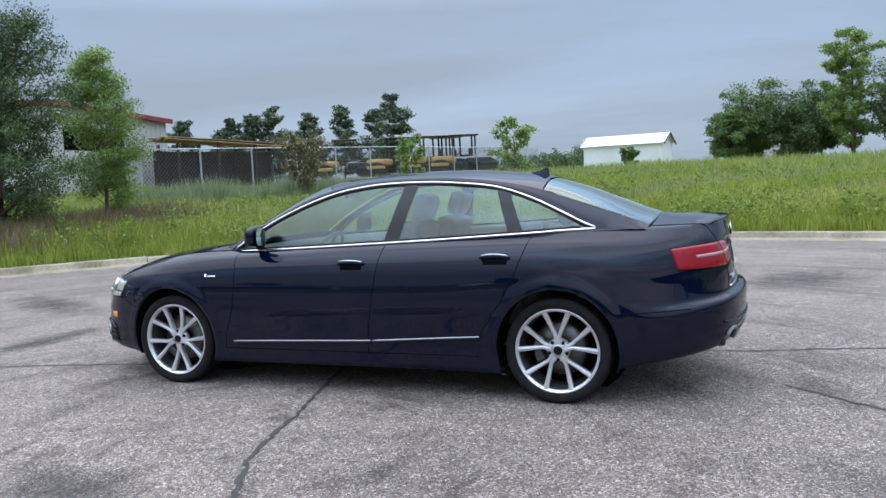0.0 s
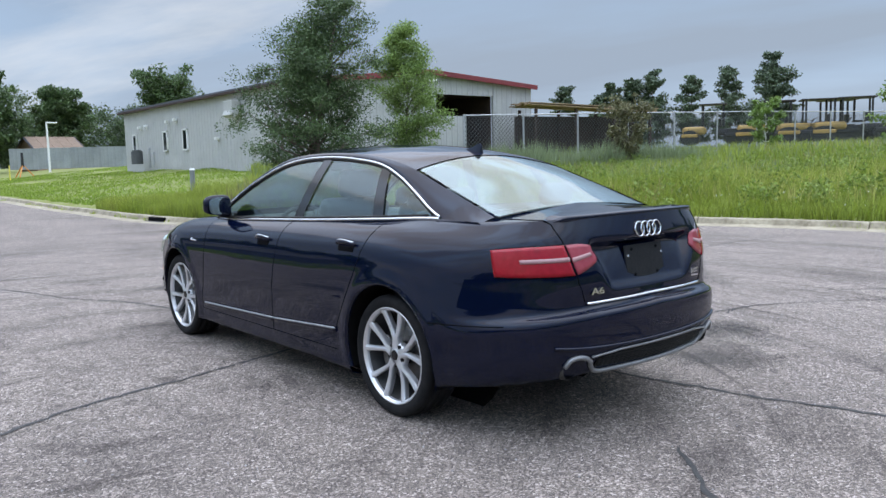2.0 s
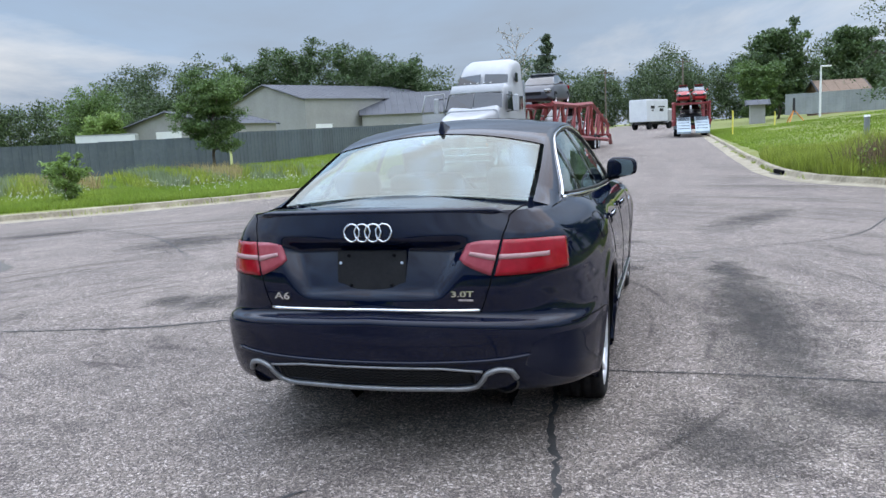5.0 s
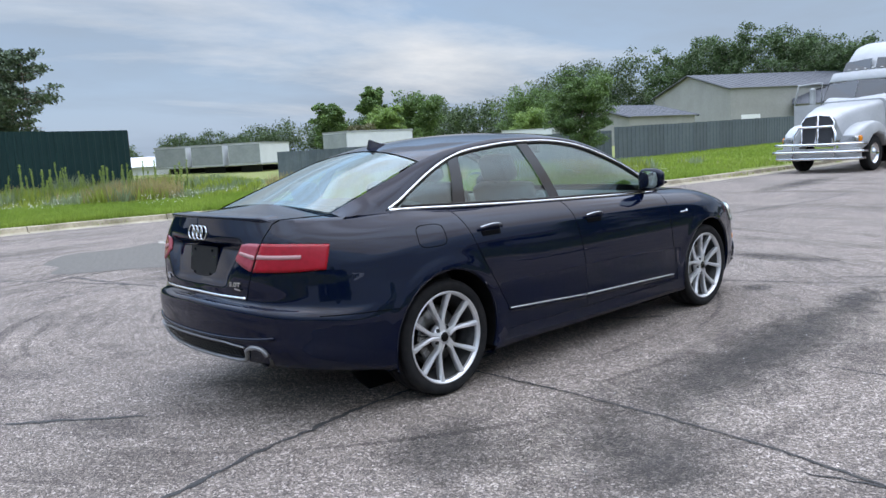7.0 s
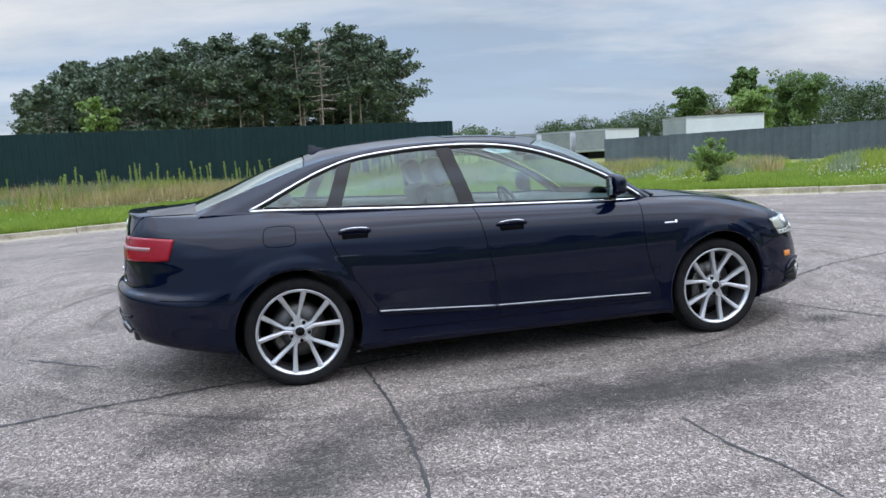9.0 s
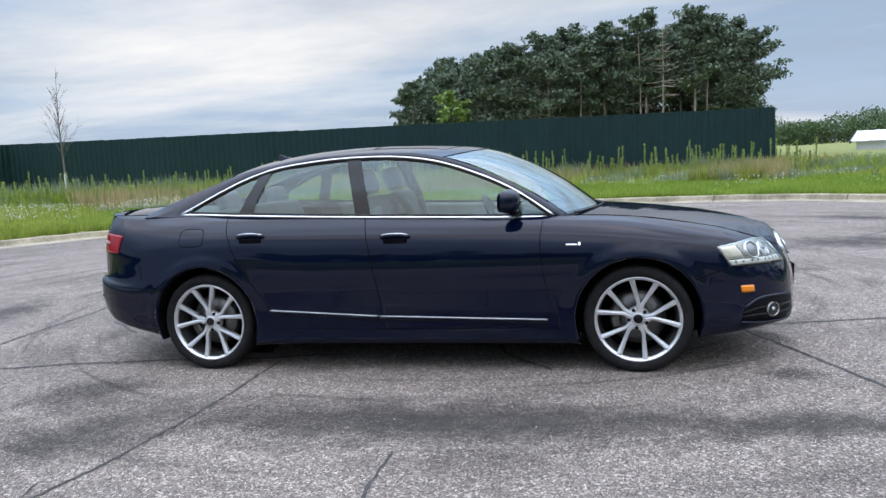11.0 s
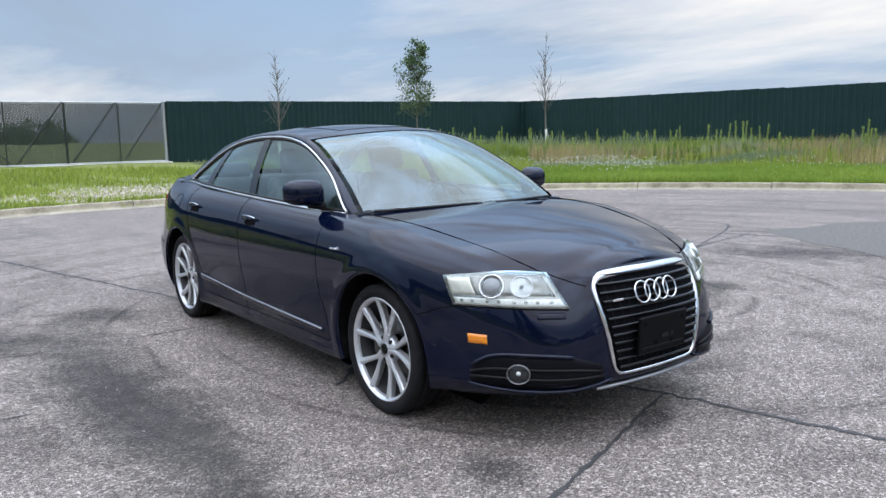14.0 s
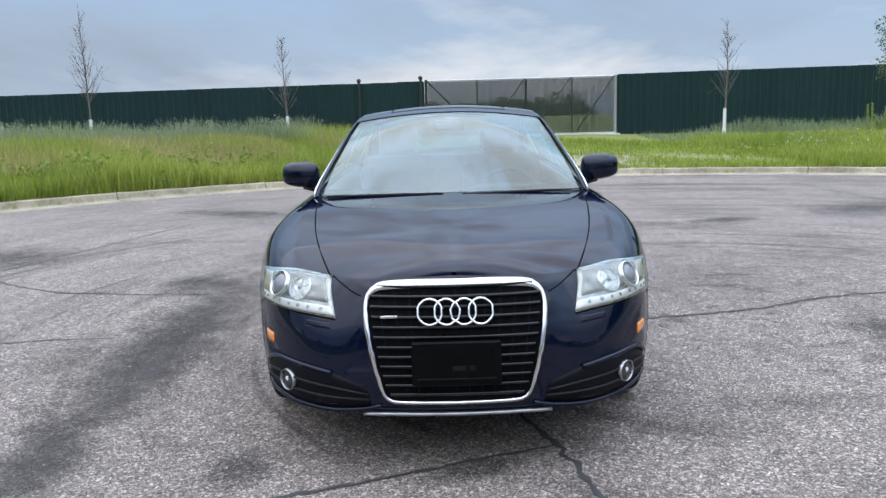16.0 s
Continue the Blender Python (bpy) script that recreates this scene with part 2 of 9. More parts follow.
M_MOWN = mat("grass_mown", (0.15, 0.26, 0.03), (0.26, 0.36, 0.06), 0.3, 0.65, island=0.25, transl=0.35)
M_STRAW = mat("grass_straw", (0.27, 0.20, 0.085), (0.48, 0.38, 0.18), 0.5, 0.7, island=0.3, transl=0.25)
M_WEED = mat("weed_green", (0.15, 0.21, 0.10), (0.27, 0.33, 0.19), 0.5, 0.7, island=0.3, transl=0.3)
M_FLOWER = mat("clover_flower", (0.72, 0.70, 0.62), (0.82, 0.80, 0.74), 4, 0.7)


# ---- mesh helpers ----


def obj(name, verts, faces, material, parent=None, smooth=True, label="", loc=None):
    me = bpy.data.meshes.new(name)
    me.from_pydata([tuple(v) for v in verts], [], [tuple(f) for f in faces])
    if smooth:
        me.polygons.foreach_set("use_smooth", [True] * len(me.polygons))
    for mm in (material if isinstance(material, (list, tuple)) else [material]):
        me.materials.append(mm)
    me.update()
    ob = new(name, me)
    if parent:
        ob.parent = parent
    if loc:
        ob.location = loc
    if label:
        ob["label"] = label
    return ob


def part(name, bm, material, parent=None, label="", smooth=False, m=None):
    """Links a bmesh as one mesh object under a thing or a part."""
    me = bpy.data.meshes.new(name)
    bm.normal_update()
    bm.to_mesh(me)
    bm.free()
    if smooth:
        me.polygons.foreach_set("use_smooth", [True] * len(me.polygons))
        me.set_sharp_from_angle(angle=radians(38))
    me.materials.append(material)
    ob = new(name, me)
    if parent:
        ob.parent = parent
    if m is not None:
        ob.matrix_basis = m
    if label:
        ob["label"] = label
    return ob


def thing(name, label, category, group="", m=None, kind=""):
    ob = new(name)
    ob.empty_display_size = 0.2
    if m is not None:
        ob.matrix_basis = m
    return tagged(ob, label, category, group, kind)


def box(bm, size, centre, bevel=0.0, turn=None, seg=1):
    """Adds a box to a bmesh."""
    m = Matrix.Translation(centre)
    if turn is not None:
        m = m @ turn
    r = bmesh.ops.create_cube(bm, size=1.0, matrix=m @ Matrix.Diagonal((*size, 1)))
    if bevel:
        es = list({e for v in r["verts"] for e in v.link_edges})
        bmesh.ops.bevel(bm, geom=es, offset=bevel, segments=seg, affect="EDGES", profile=0.6)
    return bm


def cyl(bm, r1, r2, a, b, seg=14, caps=True):
    """Adds a tapered cylinder from a to b."""
    a, b = Vector(a), Vector(b)
    d = b - a
    m = Matrix.Translation((a + b) / 2) @ d.to_track_quat("Z", "Y").to_matrix().to_4x4()
    bmesh.ops.create_cone(bm, cap_ends=caps, segments=seg, radius1=r1, radius2=r2, depth=d.length, matrix=m)
    return bm


def boxes(*items, bevel=0.0):
    bm = bmesh.new()
    for size, centre in items:
        box(bm, size, centre, bevel)
    return bm


def tube(pts, r, closed=False, seg=8, flat=1.0, up=(0, 0, 1)):
    """Verts and faces of a tube along points; r a number or a list."""
    P = [Vector(p) for p in pts]
    n = len(P)
    rs = r if isinstance(r, (list, tuple)) else [r] * n
    V, F = [], []
    for i in range(n):
        a = P[(i - 1) % n] if closed or i else P[0]
        b = P[(i + 1) % n] if closed or i < n - 1 else P[-1]
        d = (b - a).normalized()
        s = d.cross(Vector(up))
        if s.length < 1e-4:
            s = d.cross(Vector((1, 0, 0)))
        s.normalize()
        u = s.cross(d)
        for k in range(seg):
            w = 2 * math.pi * k / seg
            V.append(P[i] + s * math.cos(w) * rs[i] * flat + u * math.sin(w) * rs[i])
    for i in range(n if closed else n - 1):
        for k in range(seg):
            a, b = i * seg + k, i * seg + (k + 1) % seg
            c, d = ((i + 1) % n) * seg + (k + 1) % seg, ((i + 1) % n) * seg + k
            F.append((a, b, c, d))
    if not closed:
        F.append(tuple(range(seg))[::-1])
        F.append(tuple((n - 1) * seg + k for k in range(seg)))
    return V, F


def spline(pts, n):
    """n points along a Catmull-Rom curve through pts, evenly by length."""
    P = [np.array(p, float) for p in pts]
    P = [2 * P[0] - P[1]] + P + [2 * P[-1] - P[-2]]
    out = []
    for i in range(1, len(P) - 2):
        for t in np.linspace(0, 1, 24, endpoint=False):
            a, b, c, d = P[i - 1], P[i], P[i + 1], P[i + 2]
            out.append(0.5 * (2 * b + (c - a) * t + (2 * a - 5 * b + 4 * c - d) * t * t + (3 * b - a - 3 * c + d) * t ** 3))
    out.append(P[-2])
    out = np.array(out)
    s = np.concatenate([[0], np.cumsum(np.linalg.norm(np.diff(out, axis=0), axis=1))])
    q = np.linspace(0, s[-1], n)
    return np.stack([np.interp(q, s, out[:, k]) for k in range(out.shape[1])], 1)


def smooth_at(xs, ys):
    """A smooth curve through knots (monotone in x), as a function."""
    xs, ys = np.array(xs, float), np.array(ys, float)
    m = np.gradient(ys, xs)

    def f(x):
        x = np.clip(np.asarray(x, float), xs[0], xs[-1])
        i = np.clip(np.searchsorted(xs, x) - 1, 0, len(xs) - 2)
        h = xs[i + 1] - xs[i]
        s = (x - xs[i]) / h
        return ((2 * s ** 3 - 3 * s ** 2 + 1) * ys[i] + (s ** 3 - 2 * s ** 2 + s) * h * m[i]
                + (-2 * s ** 3 + 3 * s ** 2) * ys[i + 1] + (s ** 3 - s ** 2) * h * m[i + 1])
    return f


# ---- pavement outline: a turning circle at the end of a road ----
CX, CY, CR = -2.0, 0.0, 13.1
arc = [(CX + CR * math.cos(a), CY + CR * math.sin(a)) for a in np.radians(np.linspace(155, 415, 80))]
left_in = spline([(-7.0, 60), (-7.3, 40), (-7.35, 22), (-7.7, 14.5), (-9.4, 10.4), arc[0]], 40)
right_out = spline([arc[-1], (4.4, 12.6), (3.9, 15.5), (3.95, 22), (4.2, 40), (4.5, 60)], 40)
EDGE = np.array([tuple(p) for p in left_in[:-1]] + arc + [tuple(p) for p in right_out[1:]])
EDGE = np.concatenate([[(-6.3, 400.0), (-6.5, 200.0), (-6.8, 110.0)], EDGE, [(5.0, 110.0), (5.6, 200.0), (6.4, 400.0)]])


def edge_distance(x, y):
    """Signed distance from the pavement's edge, positive outside it."""
    x, y = np.asarray(x, float).ravel(), np.asarray(y, float).ravel()
    best = np.full(x.shape, 1e9)
    inside = np.zeros(x.shape, bool)
    a, b = EDGE, np.roll(EDGE, -1, 0)
    for k in range(len(EDGE)):
        p, q = a[k], b[k]
        if k < len(EDGE) - 1:
            d = q - p
            t = np.clip(((x - p[0]) * d[0] + (y - p[1]) * d[1]) / (d @ d), 0, 1)
            best = np.minimum(best, np.hypot(x - p[0] - t * d[0], y - p[1] - t * d[1]))
        cond = ((p[1] > y) != (q[1] > y)) & (x < (q[0] - p[0]) * (y - p[1]) / (q[1] - p[1] + 1e-12) + p[0])
        inside ^= cond
    return np.where(inside, -best, best)


RISE_A = np.array([0, 14, 30, 50, 66, 80, 90, 100, 118, 140, 165, 200, 235, 270, 300, 330, 360.0])
RISE = np.array([.064, .066, .058, .066, .085, .050, .018, .006, .002, .006, .018, .028, .04, .05, .055, .060, .064])


def road_rise(y):
    return 0.009 * np.maximum(np.asarray(y, float) - 24, 0)


def terrain(x, y):
    """Height of the ground outside the pavement."""
    x, y = np.asarray(x, float), np.asarray(y, float)
    shp = x.shape
    d = edge_distance(x, y).reshape(shp)
    a = np.degrees(np.arctan2(y - CY, x - CX)) % 360
    rate = np.interp(a, RISE_A, RISE)
    far = 24 * (1 - np.exp(-np.maximum(d, 0) / 24)) + 0.004 * np.maximum(d, 0)
    bump = 0.10 * np.sin(0.35 * x + 1.1) * np.cos(0.29 * y) + 0.06 * np.sin(0.9 * x) * np.sin(0.8 * y + 2)
    base = 0.11 + rate * far * 1.25 + bump * np.clip(d / 6, 0, 1) * np.clip(rate / 0.03, 0.2, 1)
    base = base + road_rise(np.minimum(y, 140)) * np.clip(1 - np.abs(x) / 400, 0, 1)
    return np.where(d < 0.0, -0.12, base)


# ground sheet to the horizon
rings = np.concatenate([np.linspace(9, 40, 78), np.geomspace(41, 2500, 46)])
angs = np.linspace(0, 2 * np.pi, 241)[:-1]
gx = CX + np.outer(rings, np.cos(angs))
gy = CY + np.outer(rings, np.sin(angs))
gd = edge_distance(gx, gy).reshape(gx.shape)
gz = np.where(gd < 0.16, -0.12 + road_rise(np.minimum(gy, 140)) * 0, terrain(gx, gy))
gz = np.where((gd < 0.16) & (gy > 24), road_rise(np.minimum(gy, 140)) - 0.12, gz)
V = np.stack([gx.ravel(), gy.ravel(), gz.ravel()], 1)
V = np.concatenate([V, [[CX, CY, -0.12]]])
nr, na = gx.shape
F = [(i * na + j, i * na + (j + 1) % na, (i + 1) * na + (j + 1) % na, (i + 1) * na + j) for i in range(nr - 1) for j in range(na)]
F += [(nr * na, (j + 1) % na, j) for j in range(na)]
F = [f[::-1] for f in F]
ground = obj("ground", V, [f[::-1] for f in F], M_SOIL)
tagged(ground, "grassy soil ground reaching away from the pavement to the horizon", "ground", kind="structure")

# pavement: one sheet of asphalt inside the kerb
ys = np.concatenate([np.linspace(-13.6, 24, 95), np.linspace(26, 140, 24), [200, 400]])
V, F = [], []
cols = 25
for y in ys:
    hits = []
    for k in range(len(EDGE) - 1):
        p, q = EDGE[k], EDGE[k + 1]
        if (p[1] - y) * (q[1] - y) <= 0 and abs(p[1] - q[1]) > 1e-9:
            hits.append(p[0] + (q[0] - p[0]) * (y - p[1]) / (q[1] - p[1]))
    x0, x1 = (min(hits), max(hits)) if hits else (CX, CX)
    for c in np.linspace(0, 1, cols):
        V.append((x0 - 0.05 + (x1 - x0 + 0.1) * c, y, float(road_rise(min(y, 140)))))
for i in range(len(ys) - 1):
    for j in range(cols - 1):
        F.append((i * cols + j, i * cols + j + 1, (i + 1) * cols + j + 1, (i + 1) * cols + j))
road = obj("road", V, F, M_ASPHALT)
tagged(road, "worn grey asphalt road ending in a turning circle", "road", kind="structure")

# kerb stones and gutter pan along the edge
kerb = tagged(new("kerb"), "weathered pale concrete kerb round the asphalt", "kerb", kind="structure")
seg_len = np.concatenate([[0], np.cumsum(np.linalg.norm(np.diff(EDGE, axis=0), axis=1))])


def edge_at(s):
    p = np.array([np.interp(s, seg_len, EDGE[:, k]) for k in (0, 1)])
    q = np.array([np.interp(s + 0.05, seg_len, EDGE[:, k]) for k in (0, 1)])
    r = np.array([np.interp(s - 0.05, seg_len, EDGE[:, k]) for k in (0, 1)])
    d = (q - r) / np.linalg.norm(q - r)
    return p, np.array([-d[1], d[0]]) * (-1)


profile = [(-0.42, 0.004), (-0.03, 0.012), (0.0, 0.03), (0.035, 0.118), (0.06, 0.134), (0.17, 0.136), (0.185, 0.12), (0.19, -0.1)]
s_from = float(np.interp(1, [0, 1], [seg_len[2], seg_len[2]]))
s_to = seg_len[-3]
DRAINS = [(-8.05, 14.1), (3.87, 15.1)]
s = s_from
rk = random.Random(5)
while s < s_to:
    length = 3.05 if edge_at(s)[0][1] < 45 else 12.0
    V, F = [], []
    n_in = 7
    drop, side = rk.uniform(-0.006, 0.006), rk.uniform(-0.012, 0.012)
    for i in range(n_in):
        p, nrm = edge_at(s + 0.008 + (length - 0.02) * i / (n_in - 1))
        low = 1.0
        for dx, dy in DRAINS:
            if abs(math.hypot(p[0] - dx, p[1] - dy)) < 0.5:
                low = 1.0
        z0 = float(road_rise(p[1]))
        for o, h in profile:
            V.append((p[0] + nrm[0] * (o + side), p[1] + nrm[1] * (o + side), z0 + h * low + drop * (h > 0.02) + 0.004 * math.sin(3 * i + s) * (h > 0.1)))
    k = len(profile)
    for i in range(n_in - 1):
        for j in range(k - 1):
            F.append((i * k + j, i * k + j + 1, (i + 1) * k + j + 1, (i + 1) * k + j))
    F.append(tuple(range(k)))
    F.append(tuple((n_in - 1) * k + j for j in range(k))[::-1])
    obj("kerb_stone", V, F, M_KERB, kerb, smooth=False)
    s += length

# ---- fast meshes for what grows ----


def fast(name, V, F, material, parent=None, smooth=False):
    """A mesh from arrays: V (n, 3), F (m, 3 or 4)."""
    V, F = np.asarray(V, np.float32), np.asarray(F, np.int32)
    me = bpy.data.meshes.new(name)
    me.vertices.add(len(V))
    me.vertices.foreach_set("co", V.ravel())
    k = F.shape[1]
    me.loops.add(F.size)
    me.loops.foreach_set("vertex_index", F.ravel())
    me.polygons.add(len(F))
    me.polygons.foreach_set("loop_start", np.arange(0, F.size, k, dtype=np.int32))
    me.polygons.foreach_set("loop_total", np.full(len(F), k, np.int32))
    me.update(calc_edges=True)
    if smooth:
        me.polygons.foreach_set("use_smooth", np.ones(len(F), bool))
    for mm in (material if isinstance(material, (list, tuple)) else [material]):
        me.materials.append(mm)
    ob = new(name, me)
    if parent:
        ob.parent = parent
    return ob


RNG = np.random.default_rng(7)


def leaf_cloud(centres, spread, size, per, rng, flat=0.6):
    """Small folded leaf quads scattered round each centre."""
    c = np.repeat(np.asarray(centres), per, 0)
    sp = np.repeat(np.atleast_1d(spread) * np.ones(len(centres)), per)[:, None]
    v = rng.normal(0, 1, c.shape)
    v /= np.linalg.norm(v, axis=1)[:, None] + 1e-9
    p = c + v * (rng.uniform(0, 1, len(c)) ** .6)[:, None] * sp * 1.7 * np.array([1, 1, flat])
    n = len(p)
    a, b = rng.uniform(0, 2 * np.pi, n), rng.uniform(-1.1, 1.1, n)
    u = np.stack([np.cos(a) * np.cos(b), np.sin(a) * np.cos(b), np.sin(b)], 1)
    w = np.cross(u, rng.normal(0, 1, (n, 3)))
    w /= np.linalg.norm(w, axis=1)[:, None] + 1e-9
    s = (size * rng.uniform(0.6, 1.35, n))[:, None]
    V = np.stack([p - u * s * .9, p + w * s * .42, p + u * s * .9, p - w * s * .42], 1).reshape(-1, 3)
    F = np.arange(4 * n).reshape(n, 4)
    return V, F


def tubes(paths, radii, seg=6):
    """Joined tapered tubes."""
    VV, FF, o = [], [], 0
    for pth, r in zip(paths, radii):
        V, F = tube(pth, list(r), seg=seg)
        VV += [tuple(v) for v in V]
        FF += [tuple(i + o for i in f) for f in F]
        o += len(V)
    return VV, FF


M_BARK = mat("bark", (0.085, 0.065, 0.05), (0.16, 0.13, 0.10), 9, 0.9, bump=0.6, bump_scale=40, fine=0.02)
M_PALEBARK = mat("pale_bark", (0.30, 0.26, 0.22), (0.42, 0.38, 0.33), 8, 0.9, bump=0.4)
M_PINEBARK = mat("pine_bark", (0.20, 0.12, 0.08), (0.34, 0.22, 0.15), 4, 0.9, bump=0.5)
M_GUARD = mat("white_trunk_guard", (0.70, 0.70, 0.68), (0.80, 0.80, 0.78), 10, 0.6)
M_LEAF_DARK = mat("leaf_dark", (0.04, 0.084, 0.032), (0.09, 0.16, 0.056), 0.9, 0.55, island=0.4, transl=0.25)
M_LEAF_MID = mat("leaf_mid", (0.0595, 0.1275, 0.0374), (0.1275, 0.221, 0.0646), 0.7, 0.55, island=0.4, transl=0.3)
M_LEAF_LIGHT = mat("leaf_light", (0.1275, 0.2295, 0.0595), (0.238, 0.357, 0.102), 0.8, 0.55, island=0.35, transl=0.35)
M_LEAF_BRONZE = mat("leaf_bronze", (0.1275, 0.1275, 0.0595), (0.187, 0.17, 0.085), 0.9, 0.6, island=0.35, transl=0.25)
M_LEAF_FAR = mat("leaf_far_dark", (0.038, 0.074, 0.030), (0.082, 0.135, 0.054), 0.3, 0.6, island=0.4, transl=0.2)
M_NEEDLE = mat("pine_needle", (0.046, 0.080, 0.050), (0.098, 0.145, 0.080), 0.5, 0.6, island=0.4, transl=0.12)


def ground_at(x, y):
    return float(terrain(np.array([x]), np.array([y]))[0])


def broad_tree(label, x, y, h, width, seed, leaf=.09, per=60, limbs=16, bare=.18, mats=(M_BARK, M_LEAF_MID), trunk_r=None, spread=.30, stems=1, name="tree", up=.9, z=None, taper=.35, cone=0.0):
    """A tapered trunk with limbs and twigs, and a ragged crown of single leaves."""
    rng = np.random.default_rng(seed)
    z0 = (ground_at(x, y) if z is None else z) - .05
    t = thing(name, label, "tree", m=pose(x, y, z0))
    r0 = trunk_r or h * .018
    paths, radii, tips = [], [], []
    for s in range(stems):
        lean = rng.normal(0, .06 if stems == 1 else .09, 2)
        n = 9
        hh = h * (1 if s == 0 else rng.uniform(.7, .95))
        tr = np.array([[lean[0] * q * hh * .5 + rng.normal(0, .012) * hh * (q > 0), lean[1] * q * hh * .5 + rng.normal(0, .012) * hh * (q > 0), q * hh * .96] for q in np.linspace(0, 1, n)])
        paths.append(tr)
        radii.append(r0 * (1 - .9 * np.linspace(0, 1, n)) * (1 if s == 0 else .75) + .006)
        tips.append((tr[-1], .4))
        for k in range(limbs // stems):
            q = bare + (1 - bare) * ((k + rng.uniform(0, 1)) / (limbs // stems)) * .95
            base = np.array([np.interp(q, np.linspace(0, 1, n), tr[:, c]) for c in range(3)])
            prof = math.sin(math.pi * min(1, (1 - q) / (1 - bare) * (1 - taper) + taper * .5)) ** .7
            if cone:
                prof = ((1 - q) / (1 - bare)) ** cone * min(1, .45 + 3.5 * (q - bare))
            ln = width * .44 * prof * rng.uniform(.6, 1.2)
            a = k * 2.4 + rng.uniform(-.5, .5)
            el = rng.uniform(.15, up)
            d = np.array([math.cos(a) * math.cos(el), math.sin(a) * math.cos(el), math.sin(el)])
            pts = np.array([base + d * ln * u + np.array([0, 0, .12 * ln * u * u]) + rng.normal(0, .03, 3) * ln * (u > 0) for u in (0, .35, .7, 1)])
            paths.append(pts)
            radii.append(r0 * .38 * (1 - q * .6) * np.array([1, .7, .42, .18]) + .003)
            for u in (.45, .72, 1.0):
                b2 = np.array([np.interp(u, (0, .35, .7, 1), pts[:, c]) for c in range(3)])
                for _ in range(2):
                    d2 = d + rng.normal(0, .55, 3)
                    d2 /= np.linalg.norm(d2)
                    e2 = b2 + d2 * ln * .28 * rng.uniform(.5, 1.2)
                    paths.append(np.array([b2, (b2 + e2) / 2 + rng.normal(0, .02, 3), e2]))
                    radii.append(np.array([.010, .007, .003]) * max(1, h / 7) * (1 if per else 2.6))
                    tips.append((e2, 1))
    V, F = tubes(paths, radii)
    obj("trunk", V, F, mats[0], t)
    c = np.array([q[0] for q in tips])
    if per:
        V, F = leaf_cloud(c, width * .27 * spread * rng.uniform(.55, 1.15, len(c)), leaf, per, rng)
        fast("crown", V, F, mats[1], t)
    return t


def pine(label, x, y, h, width, seed, bare=.35, per=14, leaf=.14, trunk=M_PINEBARK, dead=False, z=None, gap=.46, blob=1.0, round_top=.6):
    """A straight trunk with whorls of level limbs that carry flat pads of needles, ragged at the outline."""
    rng = np.random.default_rng(seed)
    z0 = (ground_at(x, y) if z is None else z) - .05
    t = thing("pine_tree", label, "tree", m=pose(x, y, z0))
    lean = rng.normal(0, .02, 2)
    bow = rng.normal(0, .012, 2)
    qs = np.linspace(0, 1, 9)
    tr = np.stack([(lean[0] * qs + bow[0] * np.sin(3.1 * qs)) * h, (lean[1] * qs + bow[1] * np.sin(3.1 * qs)) * h, qs * h], 1)
    paths, radii, tips, sizes = [tr], [h * .0115 * (1 - .86 * qs)], [], []
    heights = np.arange(bare * h, h * .985, gap)
    for zq in heights:
        q = (zq + rng.uniform(-.15, .15)) / h
        u = np.clip((q - bare) / (1 - bare), 0, 1)
        base = np.array([np.interp(q, qs, tr[:, c]) for c in range(3)])
        reach = width * .5 * ((1 - u) ** round_top * .92 + .08) * min(1, .55 + 2.2 * u)
        for k in range(int(rng.integers(4, 7))):
            if rng.uniform() < .16:
                continue
            a = rng.uniform(0, 2 * math.pi)
            ln = reach * rng.uniform(.5, 1.28) + .12
            e = base + np.array([math.cos(a) * ln, math.sin(a) * ln, ln * (.02 + .75 * u * u + rng.normal(0, .13))])
            paths.append(np.array([base, (base + e) / 2 + np.array([0, 0, -.04 * ln]), e]))
            radii.append(np.array([.030, .020, .008]))
            for v in (.42, .64, .84, 1.0):
                tips.append(base + (e - base) * v + rng.normal(0, .09, 3) * np.array([1, 1, .5]) * ln)
                sizes.append((.15 + .07 * ln) * blob * rng.uniform(.7, 1.25))
    for k in range(4):
        tips.append(tr[-1] + np.array([0, 0, -.16 * k]) + rng.normal(0, .05, 3))
        sizes.append(.12 + .03 * k)
    for k in range(int(10 * bare) + (12 if dead else 2)):
        q = rng.uniform(.10, max(bare + (.4 if dead else .06), .16))
        a = rng.uniform(0, 2 * math.pi)
        base = np.array([np.interp(q, qs, tr[:, c]) for c in range(3)])
        ln = width * rng.uniform(.12, .34)
        paths.append(np.array([base, base + np.array([math.cos(a), math.sin(a), rng.uniform(-.15, .2)]) * ln]))
        radii.append(np.array([.022, .006]))
    V, F = tubes(paths, radii, 5)
    obj("trunk", V, F, trunk, t)
    if not dead:
        V, F = leaf_cloud(np.array(tips), np.array(sizes), leaf, per, rng, .55)
        fast("crown", V, F, M_NEEDLE, t)
    return t


# ---- green sheet-metal fence and gate ----
M_GREEN = mat("dark_green_sheet", (0.0052, 0.028, 0.028), (0.008, 0.037, 0.036), 1.3, 0.55, spec=0.2, rand=0.07, bump=0.05)
M_GALV = mat("galvanised_steel", (0.38, 0.39, 0.40), (0.50, 0.51, 0.52), 12, 0.45, 0.7)
M_GREENPOST = mat("dark_post", (0.012, 0.022, 0.018), (0.02, 0.03, 0.026), 4, 0.5)


